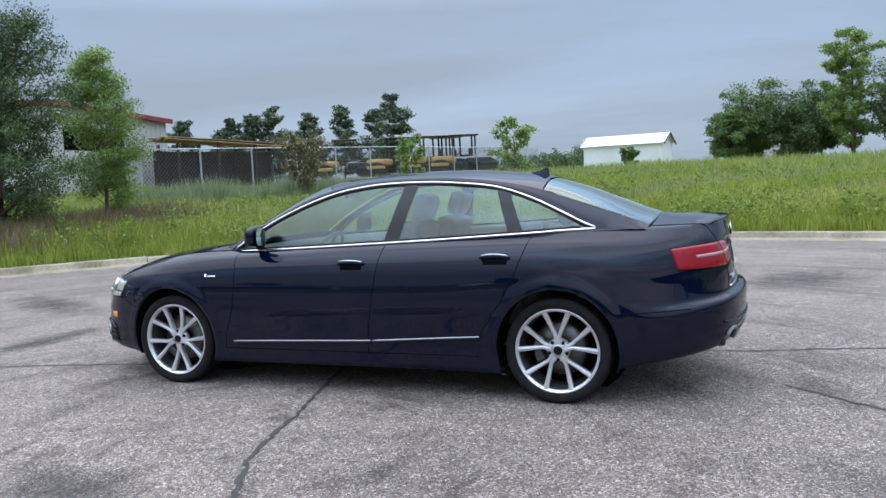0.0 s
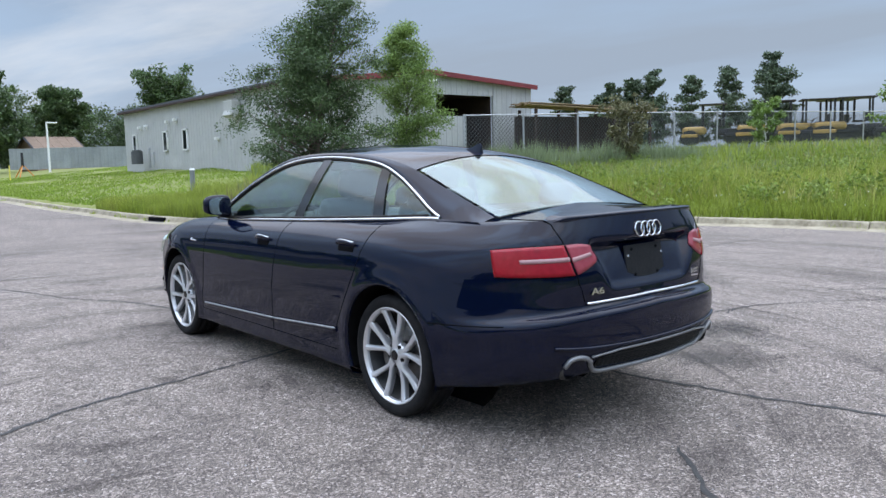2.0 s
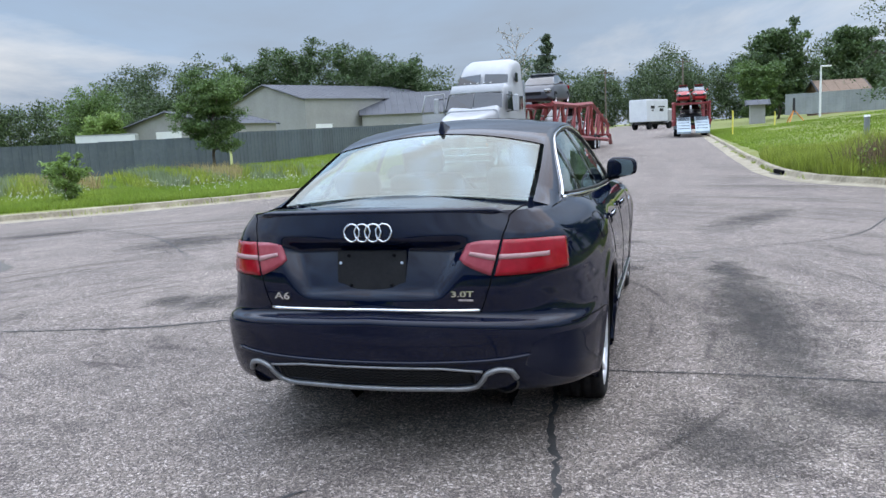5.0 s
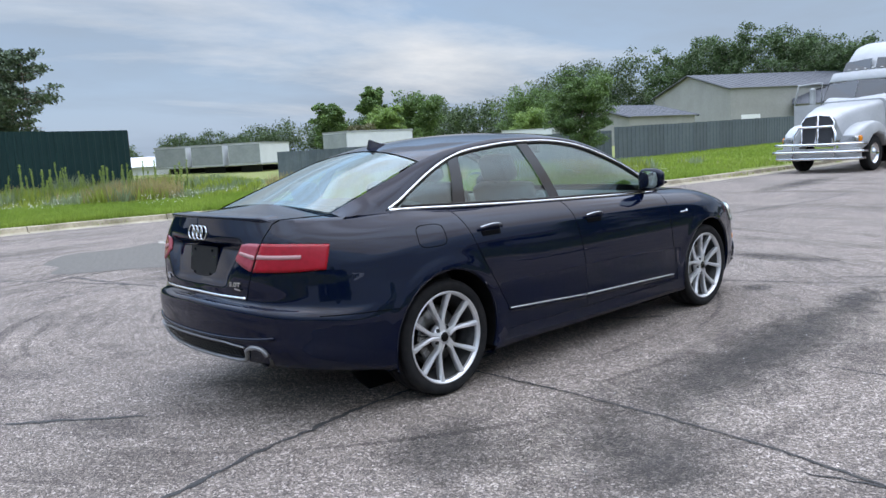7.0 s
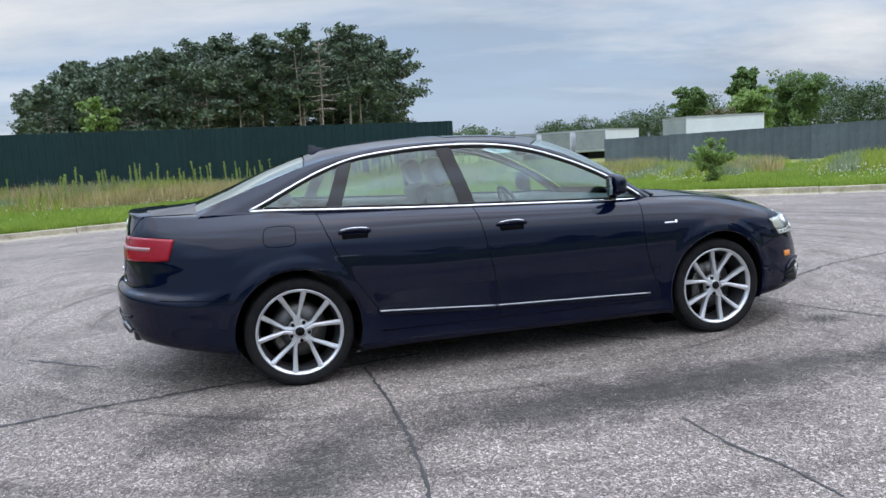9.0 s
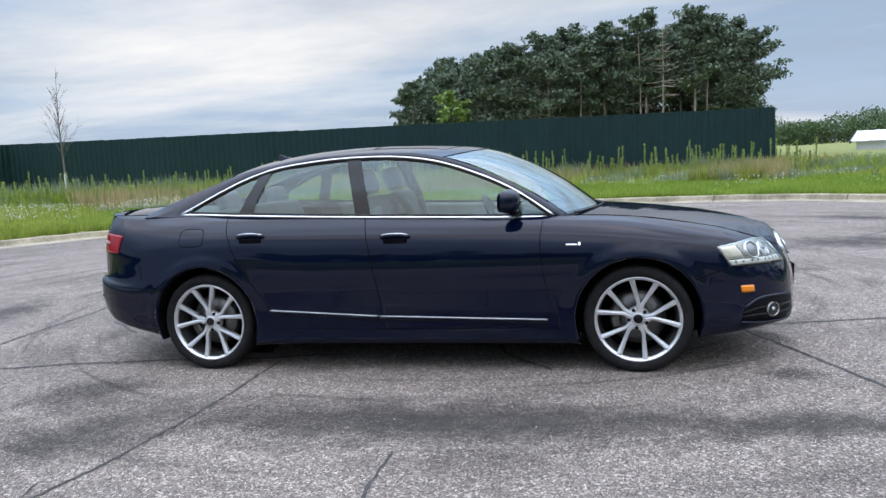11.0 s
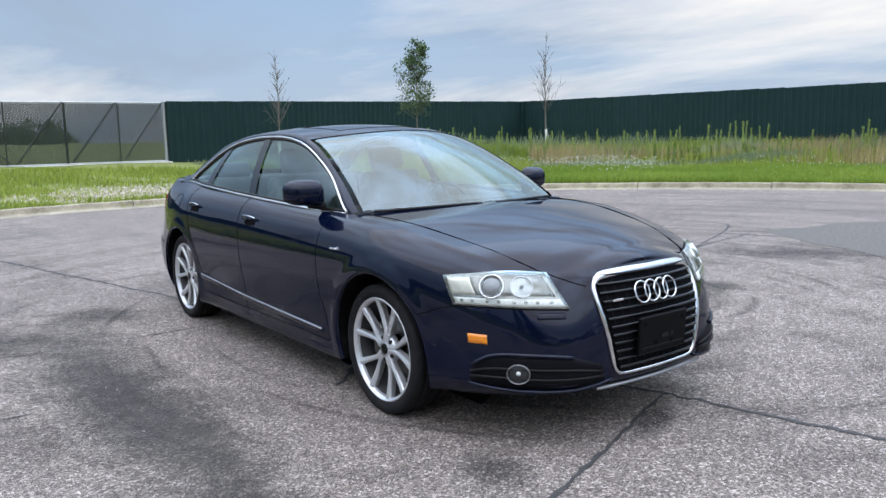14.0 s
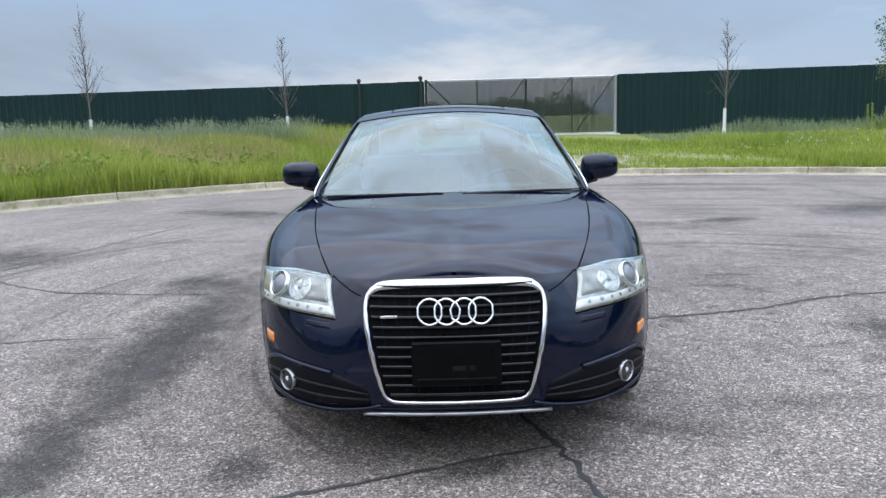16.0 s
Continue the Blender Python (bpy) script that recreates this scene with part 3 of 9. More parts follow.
def sheet_panel(w, h, material, name, ribs=4, depth=.028):
    V, F = [], []
    xs = []
    for r in range(ribs):
        b = r * w / ribs
        xs += [(b, 0), (b + w / ribs * .55, 0), (b + w / ribs * .65, depth), (b + w / ribs * .90, depth)]
    xs.append((w, 0))
    for z in (0, h):
        for x, y in xs:
            V.append((x, y, z))
        for x, y in xs[::-1]:
            V.append((x, y - .006, z))
    n = 2 * len(xs)
    for i in range(n):
        F.append((i, (i + 1) % n, n + (i + 1) % n, n + i))
    for i in range(len(xs) - 1):
        F.append((n + i, n + i + 1, 2 * n - 2 - i, 2 * n - 1 - i))
    me = bpy.data.meshes.new(name)
    me.from_pydata(V, [], F)
    me.materials.append(material)
    return me


def sheet_fence(label, a, b, top_a, top_b, mesh_h=2.6, w=1.02, material=M_GREEN, posts=True, name="sheet_fence", low=0.0):
    f = thing(name, label, "fence")
    a, b = np.array(a, float), np.array(b, float)
    L = np.linalg.norm(b - a)
    n = max(1, int(round(L / w)))
    ang = math.degrees(math.atan2(b[1] - a[1], b[0] - a[0]))
    me = sheet_panel(L / n, mesh_h, material, "panel")
    rr = random.Random(int(L * 10))
    for k in range(n):
        p = a + (b - a) * k / n
        z = top_a + (top_b - top_a) * k / n - mesh_h + rr.uniform(-.008, .008)
        o = new("panel", me)
        o.parent = f
        o.matrix_basis = pose(p[0], p[1], z, 0, 0, ang)
    if posts:
        for k in range(0, n + 1, 3):
            p = a + (b - a) * k / n
            z = top_a + (top_b - top_a) * k / n
            nn = np.array([-(b - a)[1], (b - a)[0]]) / L
            bm = boxes(((.07, .07, mesh_h + .3), (0, 0, -mesh_h / 2 - .18)))
            part("post", bm, M_GREENPOST, f, m=pose(p[0] - nn[0] * .06, p[1] - nn[1] * .06, z, 0, 0, ang))
    return f


sheet_fence("dark green ribbed metal fence behind tall weeds", (-25.3, 7.1), (-25.3, -26.0), 2.66, 3.10, 3.0)
sheet_fence("dark green ribbed metal fence behind young trees", (-25.25, -26.0), (-6.62, -25.3), 3.10, 2.92, 2.7)
bm = boxes(((.16, .16, 3.3), (0, 0, -1.65)), bevel=.01)
tagged(part("corner_post", bm, M_GREEN, None, m=pose(-25.2, -25.93, 3.10)), "dark post at the corner of the green fence", "post")
sheet_fence("dark green ribbed metal fence beside the gate", (.85, -25.2), (34.0, -24.2), 2.86, 2.62, 2.7)

M_SLAT = mat("privacy_slat_green", (0.014, 0.026, 0.023), (0.024, 0.038, 0.034), 3, 0.6, rand=0.15)
M_WIRE = mat("chain_link_wire", (0.07, 0.075, 0.078), (0.11, 0.115, 0.118), 20, 0.6, 0.3)


def chain_link(ax, az, bx, bz, pitch=.14, r=.0035):
    """Diamond wire as crossing thin strips in the x-z plane, joined."""
    V, F = [], []
    w, h = bx - ax, bz - az

    def strip(x0, z0, x1, z1):
        k = len(V)
        d = Vector((x1 - x0, 0, z1 - z0)).normalized()
        nrm = Vector((-d.z, 0, d.x)) * r
        for p, q in ((x0, z0), (x1, z1)):
            V.append((p + nrm.x, 0, q + nrm.z))
            V.append((p - nrm.x, 0, q - nrm.z))
        F.append((k, k + 1, k + 3, k + 2))
    c = -h
    while c < w:
        x0, z0 = max(c, 0), max(-c, 0)
        ln = min(w - x0, h - z0)
        if ln > 0:
            strip(ax + x0, az + z0, ax + x0 + ln, az + z0 + ln)
            strip(ax + w - x0, az + z0, ax + w - x0 - ln, az + z0 + ln)
        c += pitch
    return V, F


gate = thing("yard_gate", "tall chain-link gate with dark privacy slats", "gate", m=pose(-6.5, -25.25, .70, 0, 0, 0))
GW, GH = 7.25, 2.16
for x, post_mat in ((0, M_GALV), (GW, M_GREENPOST)):
    bm = bmesh.new()
    cyl(bm, .055, .055, (x, 0, -.5), (x, 0, GH + .05), 12)
    part("gate_post", bm, post_mat, gate, smooth=True)
for x in (1.65, 3.42, 5.3):
    bm = bmesh.new()
    cyl(bm, .03, .03, (x, 0, 0.03), (x, 0, GH), 10)
    part("gate_upright", bm, M_GREENPOST, gate, smooth=True)
for z in (.02, GH):
    bm = bmesh.new()
    cyl(bm, .03, .03, (0, 0, z), (GW, 0, z), 10)
    part("gate_rail", bm, M_GALV, gate, smooth=True)
for x0, z0, x1, z1 in ((0, GH, 1.5, .1), (1.65, GH, 3.25, .1), (3.42, GH, 5.0, .1), (5.15, .1, 7.2, GH)):
    bm = bmesh.new()
    cyl(bm, .028, .028, (x0 + .05, .02, z0), (x1, .02, z1), 8)
    part("gate_brace", bm, M_GREENPOST, gate, smooth=True)
slat_me = bpy.data.meshes.new("slat")
slat_me.from_pydata([(0, 0, 0), (.033, 0, 0), (.033, .004, 0), (0, .004, 0), (0, 0, GH - .10), (.033, 0, GH - .10), (.033, .004, GH - .10), (0, .004, GH - .10)], [],
                    [(0, 1, 5, 4), (1, 2, 6, 5), (2, 3, 7, 6), (3, 0, 4, 7), (4, 5, 6, 7)])
slat_me.materials.append(M_SLAT)
for k in range(int((GW - .1) / .044)):
    o = new("slat", slat_me)
    o.parent = gate
    o.location = (.06 + k * .044, -.02, .06)
V, F = chain_link(0.03, .03, GW - .03, GH, .11, .006)
wire = obj("wire_mesh", V, F, M_GREENPOST, gate, smooth=False, loc=(0, .015, 0))
bm = boxes(((GW + .3, .25, .16), (GW / 2, .1, -.08)), bevel=.02)
tagged(part("gate_sill", bm, mat("gate_sill_concrete", (.5, .47, .42), (.7, .67, .6), 2, .85, bump=.2), None, m=pose(-6.5, -25.25, .70)), "pale concrete sill under the gate", "sill")
for x, y, z in ((3.3, -25.05, 2.72), (.95, -25.0, 2.76)):
    bm = bmesh.new()
    cyl(bm, .05, .05, (0, 0, -2.2), (0, 0, .18), 12)
    bmesh.ops.create_uvsphere(bm, u_segments=12, v_segments=8, radius=.085, matrix=Matrix.Translation((0, 0, .22)))
    tagged(part("fence_post", bm, M_GREENPOST, None, smooth=True, m=pose(x, y, z)), "dark round capped fence post at the gate", "post", "gate posts")

# ---- grey sheet fence by the road ----
M_GREY = mat("blue_grey_sheet", (0.060, 0.084, 0.098), (0.105, 0.130, 0.142), 0.8, 0.55, rand=0.14, bump=0.08)
M_GREYPALE = mat("pale_grey_sheet", (0.20, 0.22, 0.22), (0.28, 0.30, 0.30), 0.8, 0.6, rand=0.15)
sheet_fence("weathered blue-grey corrugated metal fence by the verge", (-20.0, 30.4), (-20.0, 90.0), 1.95, 2.75, 2.2, 1.6, M_GREY, False)
sheet_fence("lower blue-grey corrugated metal fence in the weeds", (-30.5, 16.5), (-20.1, 30.3), 1.62, 1.80, 2.0, 1.6, M_GREY, False)

# ---- chain-link fence in front of the machine yard ----
cf = thing("chain_link_fence", "galvanised chain-link fence along the grassy bank", "fence")
CF = [((14.9, 15.7), 2.93), ((22.4, 14.4), 3.1), ((30.0, 13.1), 3.25), ((38.0, 11.8), 3.35), ((47, 10.3), 3.5)]
for (pa, za), (pb, zb) in zip(CF, CF[1:]):
    L = math.dist(pa, pb)
    ang = math.degrees(math.atan2(pb[1] - pa[1], pb[0] - pa[0]))
    n = 3
    for k in range(n):
        x, y, z = pa[0] + (pb[0] - pa[0]) * k / n, pa[1] + (pb[1] - pa[1]) * k / n, za + (zb - za) * k / n
        bm = bmesh.new()
        cyl(bm, .035, .035, (0, 0, -2.4), (0, 0, .03), 8)
        part("post", bm, M_GALV, cf, smooth=True, m=pose(x, y, z))
    bm = bmesh.new()
    cyl(bm, .022, .022, (0, 0, 0), (L, 0, zb - za), 8)
    part("top_rail", bm, M_GALV, cf, m=pose(pa[0], pa[1], za, 0, 0, ang))
    V, F = chain_link(0, -2.0, L, 0, .15, .0085)
    obj("wire_mesh", V, F, M_WIRE, cf, smooth=False).matrix_basis = pose(pa[0], pa[1], za, 0, 0, ang)

# ---- warehouse with a dark red roof edge ----
M_SIDING = mat("pale_ribbed_siding", (0.38, 0.38, 0.365), (0.45, 0.45, 0.435), 0.7, 0.55, bump=0.05)
M_REDTRIM = mat("dark_red_trim", (0.20, 0.022, 0.026), (0.26, 0.035, 0.04), 2, 0.5)
M_DARKIN = mat("dark_shed_inside", (0.035, 0.02, 0.016), (0.055, 0.03, 0.024), 2, 0.9)
M_GREYROOF = mat("grey_metal_roof", (0.060, 0.066, 0.076), (0.085, 0.092, 0.104), 0.6, 0.6, 0.0, spec=0.3)
M_FRAME = mat("white_window_frame", (0.72, 0.72, 0.70), (0.80, 0.80, 0.78), 4, 0.6)
M_DARKGLASS = mat("dark_window_pane", (0.012, 0.015, 0.018), None, 1, 0.05)


def ribbed_wall(L, h, base, material, name, parent, m, pitch=.42, top=None, deep=.03):
    """A ribbed metal wall of length L along x; top: a function giving its height."""
    V, F = [], []
    xs = []
    x = 0.0
    while x < L - .01:
        xs += [(x, 0), (x + pitch * .72, 0), (x + pitch * .80, deep), (x + pitch * .92, deep)]
        x += pitch
    xs = [(min(p, L), q) for p, q in xs] + [(L, 0)]
    for px, py in xs:
        t = top(px) if top else h
        V += [(px, -py, base), (px, -py, t), (px, .15, base), (px, .15, t)]
    for i in range(len(xs) - 1):
        a, b = 4 * i, 4 * i + 4
        F += [(a, b, b + 1, a + 1), (a + 1, b + 1, b + 3, a + 3), (a + 2, a + 3, b + 3, b + 2)]
    o = obj(name, V, F, material, parent, smooth=False)
    o.matrix_basis = m
    return o


wh = thing("warehouse", "pale ribbed metal warehouse with dark red roof edge", "building")
# long side faces the road
ribbed_wall(24.2, 5.45, 0.9, M_SIDING, "side_wall", wh, pose(16, 54.2, 0, 0, 0, -90))
# gable end faces the turning circle, with an open bay


def gable_top(x):
    return 5.5 + (6.42 - 5.5) * (x / 9.0) if x < 9 else 6.42 - (6.42 - 5.92) * (x - 9) / 8.3


ribbed_wall(9.5, 5.5, .9, M_SIDING, "end_wall", wh, pose(16, 30, 0), top=gable_top)
ribbed_wall(3.3, 5.5, .9, M_SIDING, "end_wall", wh, pose(30, 30, 0), top=lambda x: gable_top(x + 14))
ribbed_wall(4.5, 5.5, 5.22, M_SIDING, "door_head", wh, pose(25.5, 30, 0), top=lambda x: gable_top(x + 9.5))
ribbed_wall(2.3, 4.0, .9, M_SIDING, "bay_wall", wh, pose(25.5, 30, 0))
V = [(25.5, 30.2, .8), (30, 30.2, .8), (30, 30.2, 5.3), (25.5, 30.2, 5.3), (25.5, 40, .8), (30, 40, .8), (30, 40, 5.3), (25.5, 40, 5.3)]
obj("open_bay", V, [(0, 1, 5, 4), (1, 2, 6, 5), (2, 3, 7, 6), (3, 0, 4, 7), (4, 5, 6, 7)], M_DARKIN, wh, smooth=False, label="dark open bay of the warehouse")
for y0, y1, z0, z1, x0, x1 in ((29.75, 54.5, 5.45, 6.42, 15.75, 25), (29.75, 54.5, 5.92, 6.42, 33.55, 25)):
    V = [(x0, y0, z0), (x1, y0, z1), (x1, y1, z1), (x0, y1, z0), (x0, y0, z0 + .12), (x1, y0, z1 + .12), (x1, y1, z1 + .12), (x0, y1, z0 + .12)]
    obj("roof", V, [(0, 1, 2, 3), (4, 5, 6, 7), (0, 1, 5, 4), (1, 2, 6, 5), (2, 3, 7, 6), (3, 0, 4, 7)], M_GREYROOF, wh, smooth=False)
for a, b in (((15.7, 29.7, 5.44), (25, 29.7, 6.42)), ((25, 29.7, 6.42), (33.6, 29.7, 5.92)), ((15.7, 29.7, 5.44), (15.7, 54.6, 5.40))):
    bm = bmesh.new()
    d = Vector(b) - Vector(a)
    side = abs(d.y) > abs(d.x)
    box(bm, (d.length, .10, .14 if side else .28), (0, 0, 0), .01)
    part("fascia", bm, M_DARKIN if side else M_REDTRIM, wh, "dark metal eaves strip" if side else "dark red metal fascia", m=Matrix.Translation((Vector(a) + Vector(b)) / 2 + Vector((0, 0, -.04))) @ d.to_track_quat("X", "Z").to_matrix().to_4x4())
for y in (52.0, 46.2, 42.9):
    bm = boxes(((.10, .08, 1.28), (0, .34, 0)), ((.10, .08, 1.28), (0, -.34, 0)), ((.10, .76, .08), (0, 0, .62)), ((.10, .76, .08), (0, 0, -.62)))
    w = part("window", bm, M_FRAME, wh, "narrow white-framed window", m=pose(15.93, y, 3.12))
    part("pane", boxes(((.03, .62, 1.18), (.0, 0, 0))), M_DARKGLASS, w)
bm = bmesh.new()
box(bm, (.5, 1.1, .75), (-.25, 0, 0), .03)
box(bm, (.35, 1.0, .30), (-.40, 0, -.35), .02, Matrix.Rotation(radians(25), 4, "Y"))
part("vent_hood", bm, M_SIDING, wh, "pale metal vent hood", m=pose(15.9, 35.5, 4.55))
for y, z in ((49.4, 4.25), (45.5, 4.35), (44.2, 4.4), (38, 3.0), (50.6, 4.2)):
    part("wall_light", boxes(((.22, .26, .16), (-.1, 0, 0)), ((.08, .08, .2), (0, 0, -.1)), bevel=.01), M_FRAME, wh, m=pose(15.92, y, z))
part("wall_light", boxes(((.5, .25, .2), (0, -.12, 0)), bevel=.02), M_FRAME, wh, m=pose(25.1, 29.9, 5.95))
bm = bmesh.new()
cyl(bm, .38, .38, (0, 0, 0), (0, 0, .85), 20)
cyl(bm, .30, .30, (0, 0, .85), (0, 0, .95), 16)
tagged(part("cooling_unit", bm, mat("dark_grey_unit", (.06, .065, .07), (.09, .095, .10), 6, .6), None, smooth=True, m=pose(15.2, 49.6, 1.7)), "dark round cooling unit beside the warehouse wall", "cooling unit")
for y, hh in ((48.3, .9), (47.6, .6)):
    bm = bmesh.new()
    cyl(bm, .05, .05, (0, 0, -.3), (0, 0, hh), 10)
    cyl(bm, .08, .06, (0, 0, hh), (0, 0, hh + .12), 10)
    tagged(part("standpipe", bm, M_GALV, None, smooth=True, m=pose(15.6, y, 1.75)), "grey metal standpipe by the warehouse wall", "pipe", "standpipes")

# lumber rack and timber stack beside the open bay
M_WOOD = mat("weathered_timber", (0.24, 0.15, 0.085), (0.36, 0.24, 0.14), 4, 0.8, rand=0.2, bump=0.3)
rack = thing("timber_rack", "rack of long brown timber boards on posts", "timber rack", m=pose(34.5, 26.5, 0, 0, 0, -14))
for k in range(14):
    part("board", boxes(((9.5, .30, .06), (0, 0, 0)), bevel=.006), M_WOOD, rack, m=pose(.12 * (k % 3) - .1, -.9 + (k % 7) * .3, 4.35 + (k // 7) * .10 + .03 * (k % 2), 0, 2.2 - .15 * (k % 4)))
for x in (-4.2, -1.4, 1.4, 4.2):
    for y in (-.9, .9):
        part("rack_post", boxes(((.14, .14, 3.3), (0, 0, 0))), M_DARKIN, rack, m=pose(x, y, 2.65))
part("rack_back", boxes(((9.0, .06, 2.3), (0, 0, 0))), M_DARKIN, rack, m=pose(0, 1.0, 2.8))

# ---- yellow ride-on rollers behind the chain-link fence ----
M_YELLOW = mat("machine_yellow", (0.40, 0.23, 0.06), (0.50, 0.30, 0.09), 5, 0.5, bump=0.05)
M_MACHBLACK = mat("machine_black", (0.012, 0.012, 0.013), (0.022, 0.022, 0.023), 8, 0.6)


def machine():
    t = thing("road_roller", "yellow ride-on road roller with a black roof bar", "road roller", "rollers in the yard")
    bm = bmesh.new()
    box(bm, (1.15, 1.0, .50), (.85, 0, .95), .20, None, 3)
    part("body", bm, M_YELLOW, t, smooth=True)
    part("engine_cover", box(bmesh.new(), (1.1, 1.0, .40), (-.75, 0, .82), .10, None, 2), M_MACHBLACK, t, smooth=True)
    for x in (-1.05, 1.05):
        bm = bmesh.new()
        cyl(bm, .48, .48, (x, -.6, .48), (x, .6, .48), 24)
        part("drum", bm, M_MACHBLACK, t, smooth=True)
        for y in (-.66, .66):
            part("drum_yoke", box(bmesh.new(), (.8, .06, .22), (x, y, .62), .03), M_YELLOW if x > 0 else M_MACHBLACK, t)
    part("seat", boxes(((.45, .5, .12), (-.15, 0, 1.18)), ((.12, .5, .5), (-.40, 0, 1.42)), bevel=.03), M_MACHBLACK, t)
    for x in (-.55, .45):
        for y in (-.52, .52):
            part("roof_post", boxes(((.07, .07, 1.35), (x, y, 1.85))), M_MACHBLACK, t)
    part("roof", boxes(((1.35, 1.2, .09), (-.05, 0, 2.56)), bevel=.03), M_MACHBLACK, t)
    bm = bmesh.new()
    cyl(bm, .02, .02, (.25, 0, 1.1), (.1, 0, 1.4), 8)
    bmesh.ops.create_cone(bm, cap_ends=True, segments=16, radius1=.17, radius2=.17, depth=.03, matrix=Matrix.Translation((.08, 0, 1.42)) @ Matrix.Rotation(.6, 4, "Y"))
    part("steering_wheel", bm, M_MACHBLACK, t)
    return t


m0 = machine()
spots = [(42.3, 22.7), (44.0, 19.4), (45.0, 17.3), (46.6, 16.9), (45.7, 15.4)]
m0.matrix_basis = pose(*spots[0], 2.0, 0, 0, 118) @ Matrix.Diagonal((1.25, 1.15, 1.0, 1))
for k, (x, y) in enumerate(spots[1:]):
    copy_thing(m0, pose(x, y, 2.0, 0, 0, 118 + 5 * (k % 3)) @ Matrix.Diagonal((1.25, 1.15, 1.0, 1)))

# ---- far white buildings beyond the eastern rise ----
M_WHITEWALL = mat("white_metal_wall", (0.62, 0.64, 0.66), (0.70, 0.72, 0.74), 0.5, 0.55)
M_WHITEROOF = mat("white_metal_roof", (0.70, 0.73, 0.78), (0.76, 0.79, 0.83), 0.5, 0.5)


def gable_shed(label, L, W, h, ridge, m, wall, roof, name="shed", doors=()):
    t = thing(name, label, "building", m=m)
    V = [(0, 0, -2), (L, 0, -2), (L, W, -2), (0, W, -2), (0, 0, h), (L, 0, h), (L, W, h), (0, W, h), (0, W / 2, ridge), (L, W / 2, ridge)]
    obj("wall", V, [(0, 1, 5, 4), (1, 2, 6, 9, 5), (2, 3, 7, 6), (3, 0, 4, 8, 7)], wall, t, smooth=False)
    o = .35
    for sgn in (0, 1):
        y0, y1 = (-o, W / 2) if sgn == 0 else (W + o, W / 2)
        zz = h - o * (ridge - h) / (W / 2)
        n = max(2, int(L / .9))
        V, F = [], []
        for k in range(n + 1):
            x = -o + (L + 2 * o) * k / n
            for dx, dz in ((0, .02), (.05, .07), (.10, .02)):
                V += [(x + dx, y0, zz + dz + .05), (x + dx, y1, ridge + dz + .05)]
        for i in range(len(V) // 2 - 1):
            F.append((2 * i, 2 * i + 2, 2 * i + 3, 2 * i + 1))
        obj("roof", V, F, roof, t, smooth=False)
    for sgn in (-o, L + o):
        for y0, y1 in ((-o, W / 2), (W + o, W / 2)):
            zz = h - o * (ridge - h) / (W / 2)
            V, F = tube([(sgn, y0, zz), (sgn, y1, ridge)], .12, seg=4)
            obj("roof_edge", V, F, M_GREYROOF, t, smooth=False)
    for x, w, hh, face in doors:
        y = -.03 if face == 0 else W / 2
        d = part("door", boxes(((w, .06, hh), (0, 0, hh / 2)), bevel=.01), M_FRAME, t, "white roll-up door", m=pose(x, -.05, .0) if face == 0 else pose(-.05, x, 0, 0, 0, 90))
        for q in range(4):
            part("door_rib", boxes(((w - .1, .03, .03), (0, -.04, hh * (q + 1) / 5))), M_GREYPALE, d)
    return t


gable_shed("long white metal shed beyond the grassy rise", 8.7, 4.8, 3.0, 4.0, pose(86.01, 4.47, 1.62, 0, 0, 82), M_WHITEWALL, M_WHITEROOF)
gable_shed("low pale shed beside the white one", 7, 6, 3.0, 3.3, pose(88, -7.5, 1.4, 0, 0, 80), M_SIDING, M_GREYROOF)

# ---- grey metal buildings past the road ----
M_GREYWALL = mat("grey_metal_wall", (0.27, 0.265, 0.25), (0.33, 0.325, 0.31), 0.4, 0.6)
gable_shed("grey metal building with a shallow gable roof", 26, 19, 6.4, 8.9, pose(-45.8, 94.0, .6, 0, 0, 62) @ pose(0, 0, 0), M_GREYWALL, M_GREYROOF, "metal_building", doors=((3.0, 2.9, 2.9, 0),))
gable_shed("long low grey metal building with ribbed roof", 25, 13, 4.0, 7.2, pose(-40.5, 101.5, .6, 0, 0, 22), M_GREYWALL, M_GREYROOF, "metal_building", doors=((6.0, 3.0, 2.4, 0),))
gable_shed("small grey gabled building behind the fence", 12, 12, 3.2, 4.7, pose(-44.7, 69.0, .4, 0, 0, 85), M_GREYWALL, M_GREYROOF, "metal_building", doors=((6.0, 3.4, 2.6, 1),))

# ---- white box trailers in the far yard ----
M_TRAILER = mat("white_trailer_skin", (0.62, 0.64, 0.66), (0.72, 0.74, 0.75), 1.2, 0.45, rand=0.05)


def box_trailer(label, L, m, h=2.7, group="trailers in the far yard"):
    t = thing("box_trailer", label, "trailer", group, m=m)
    part("body", boxes(((L, 2.5, h), (0, 0, 1.1 + h / 2)), bevel=.04), M_TRAILER, t)
    for z in (1.12, 1.08 + h):
        part("edge_rail", boxes(((L + .04, 2.56, .10), (0, 0, z))), M_GALV, t)
    for x in (-L / 2 - .01, L / 2 + .01):
        part("door_frame", boxes(((.04, 2.4, h - .2), (x, 0, 1.1 + h / 2))), M_GREYPALE, t)
    for x in (L * .32, L * .42):
        bm = bmesh.new()
        cyl(bm, .5, .5, (x, -1.2, .5), (x, 1.2, .5), 18)
        part("wheel_pair", bm, M_MACHBLACK, t, smooth=True)
    part("landing_leg", boxes(((.12, 1.6, 1.0), (-L * .3, 0, .55))), M_MACHBLACK, t)
    return t


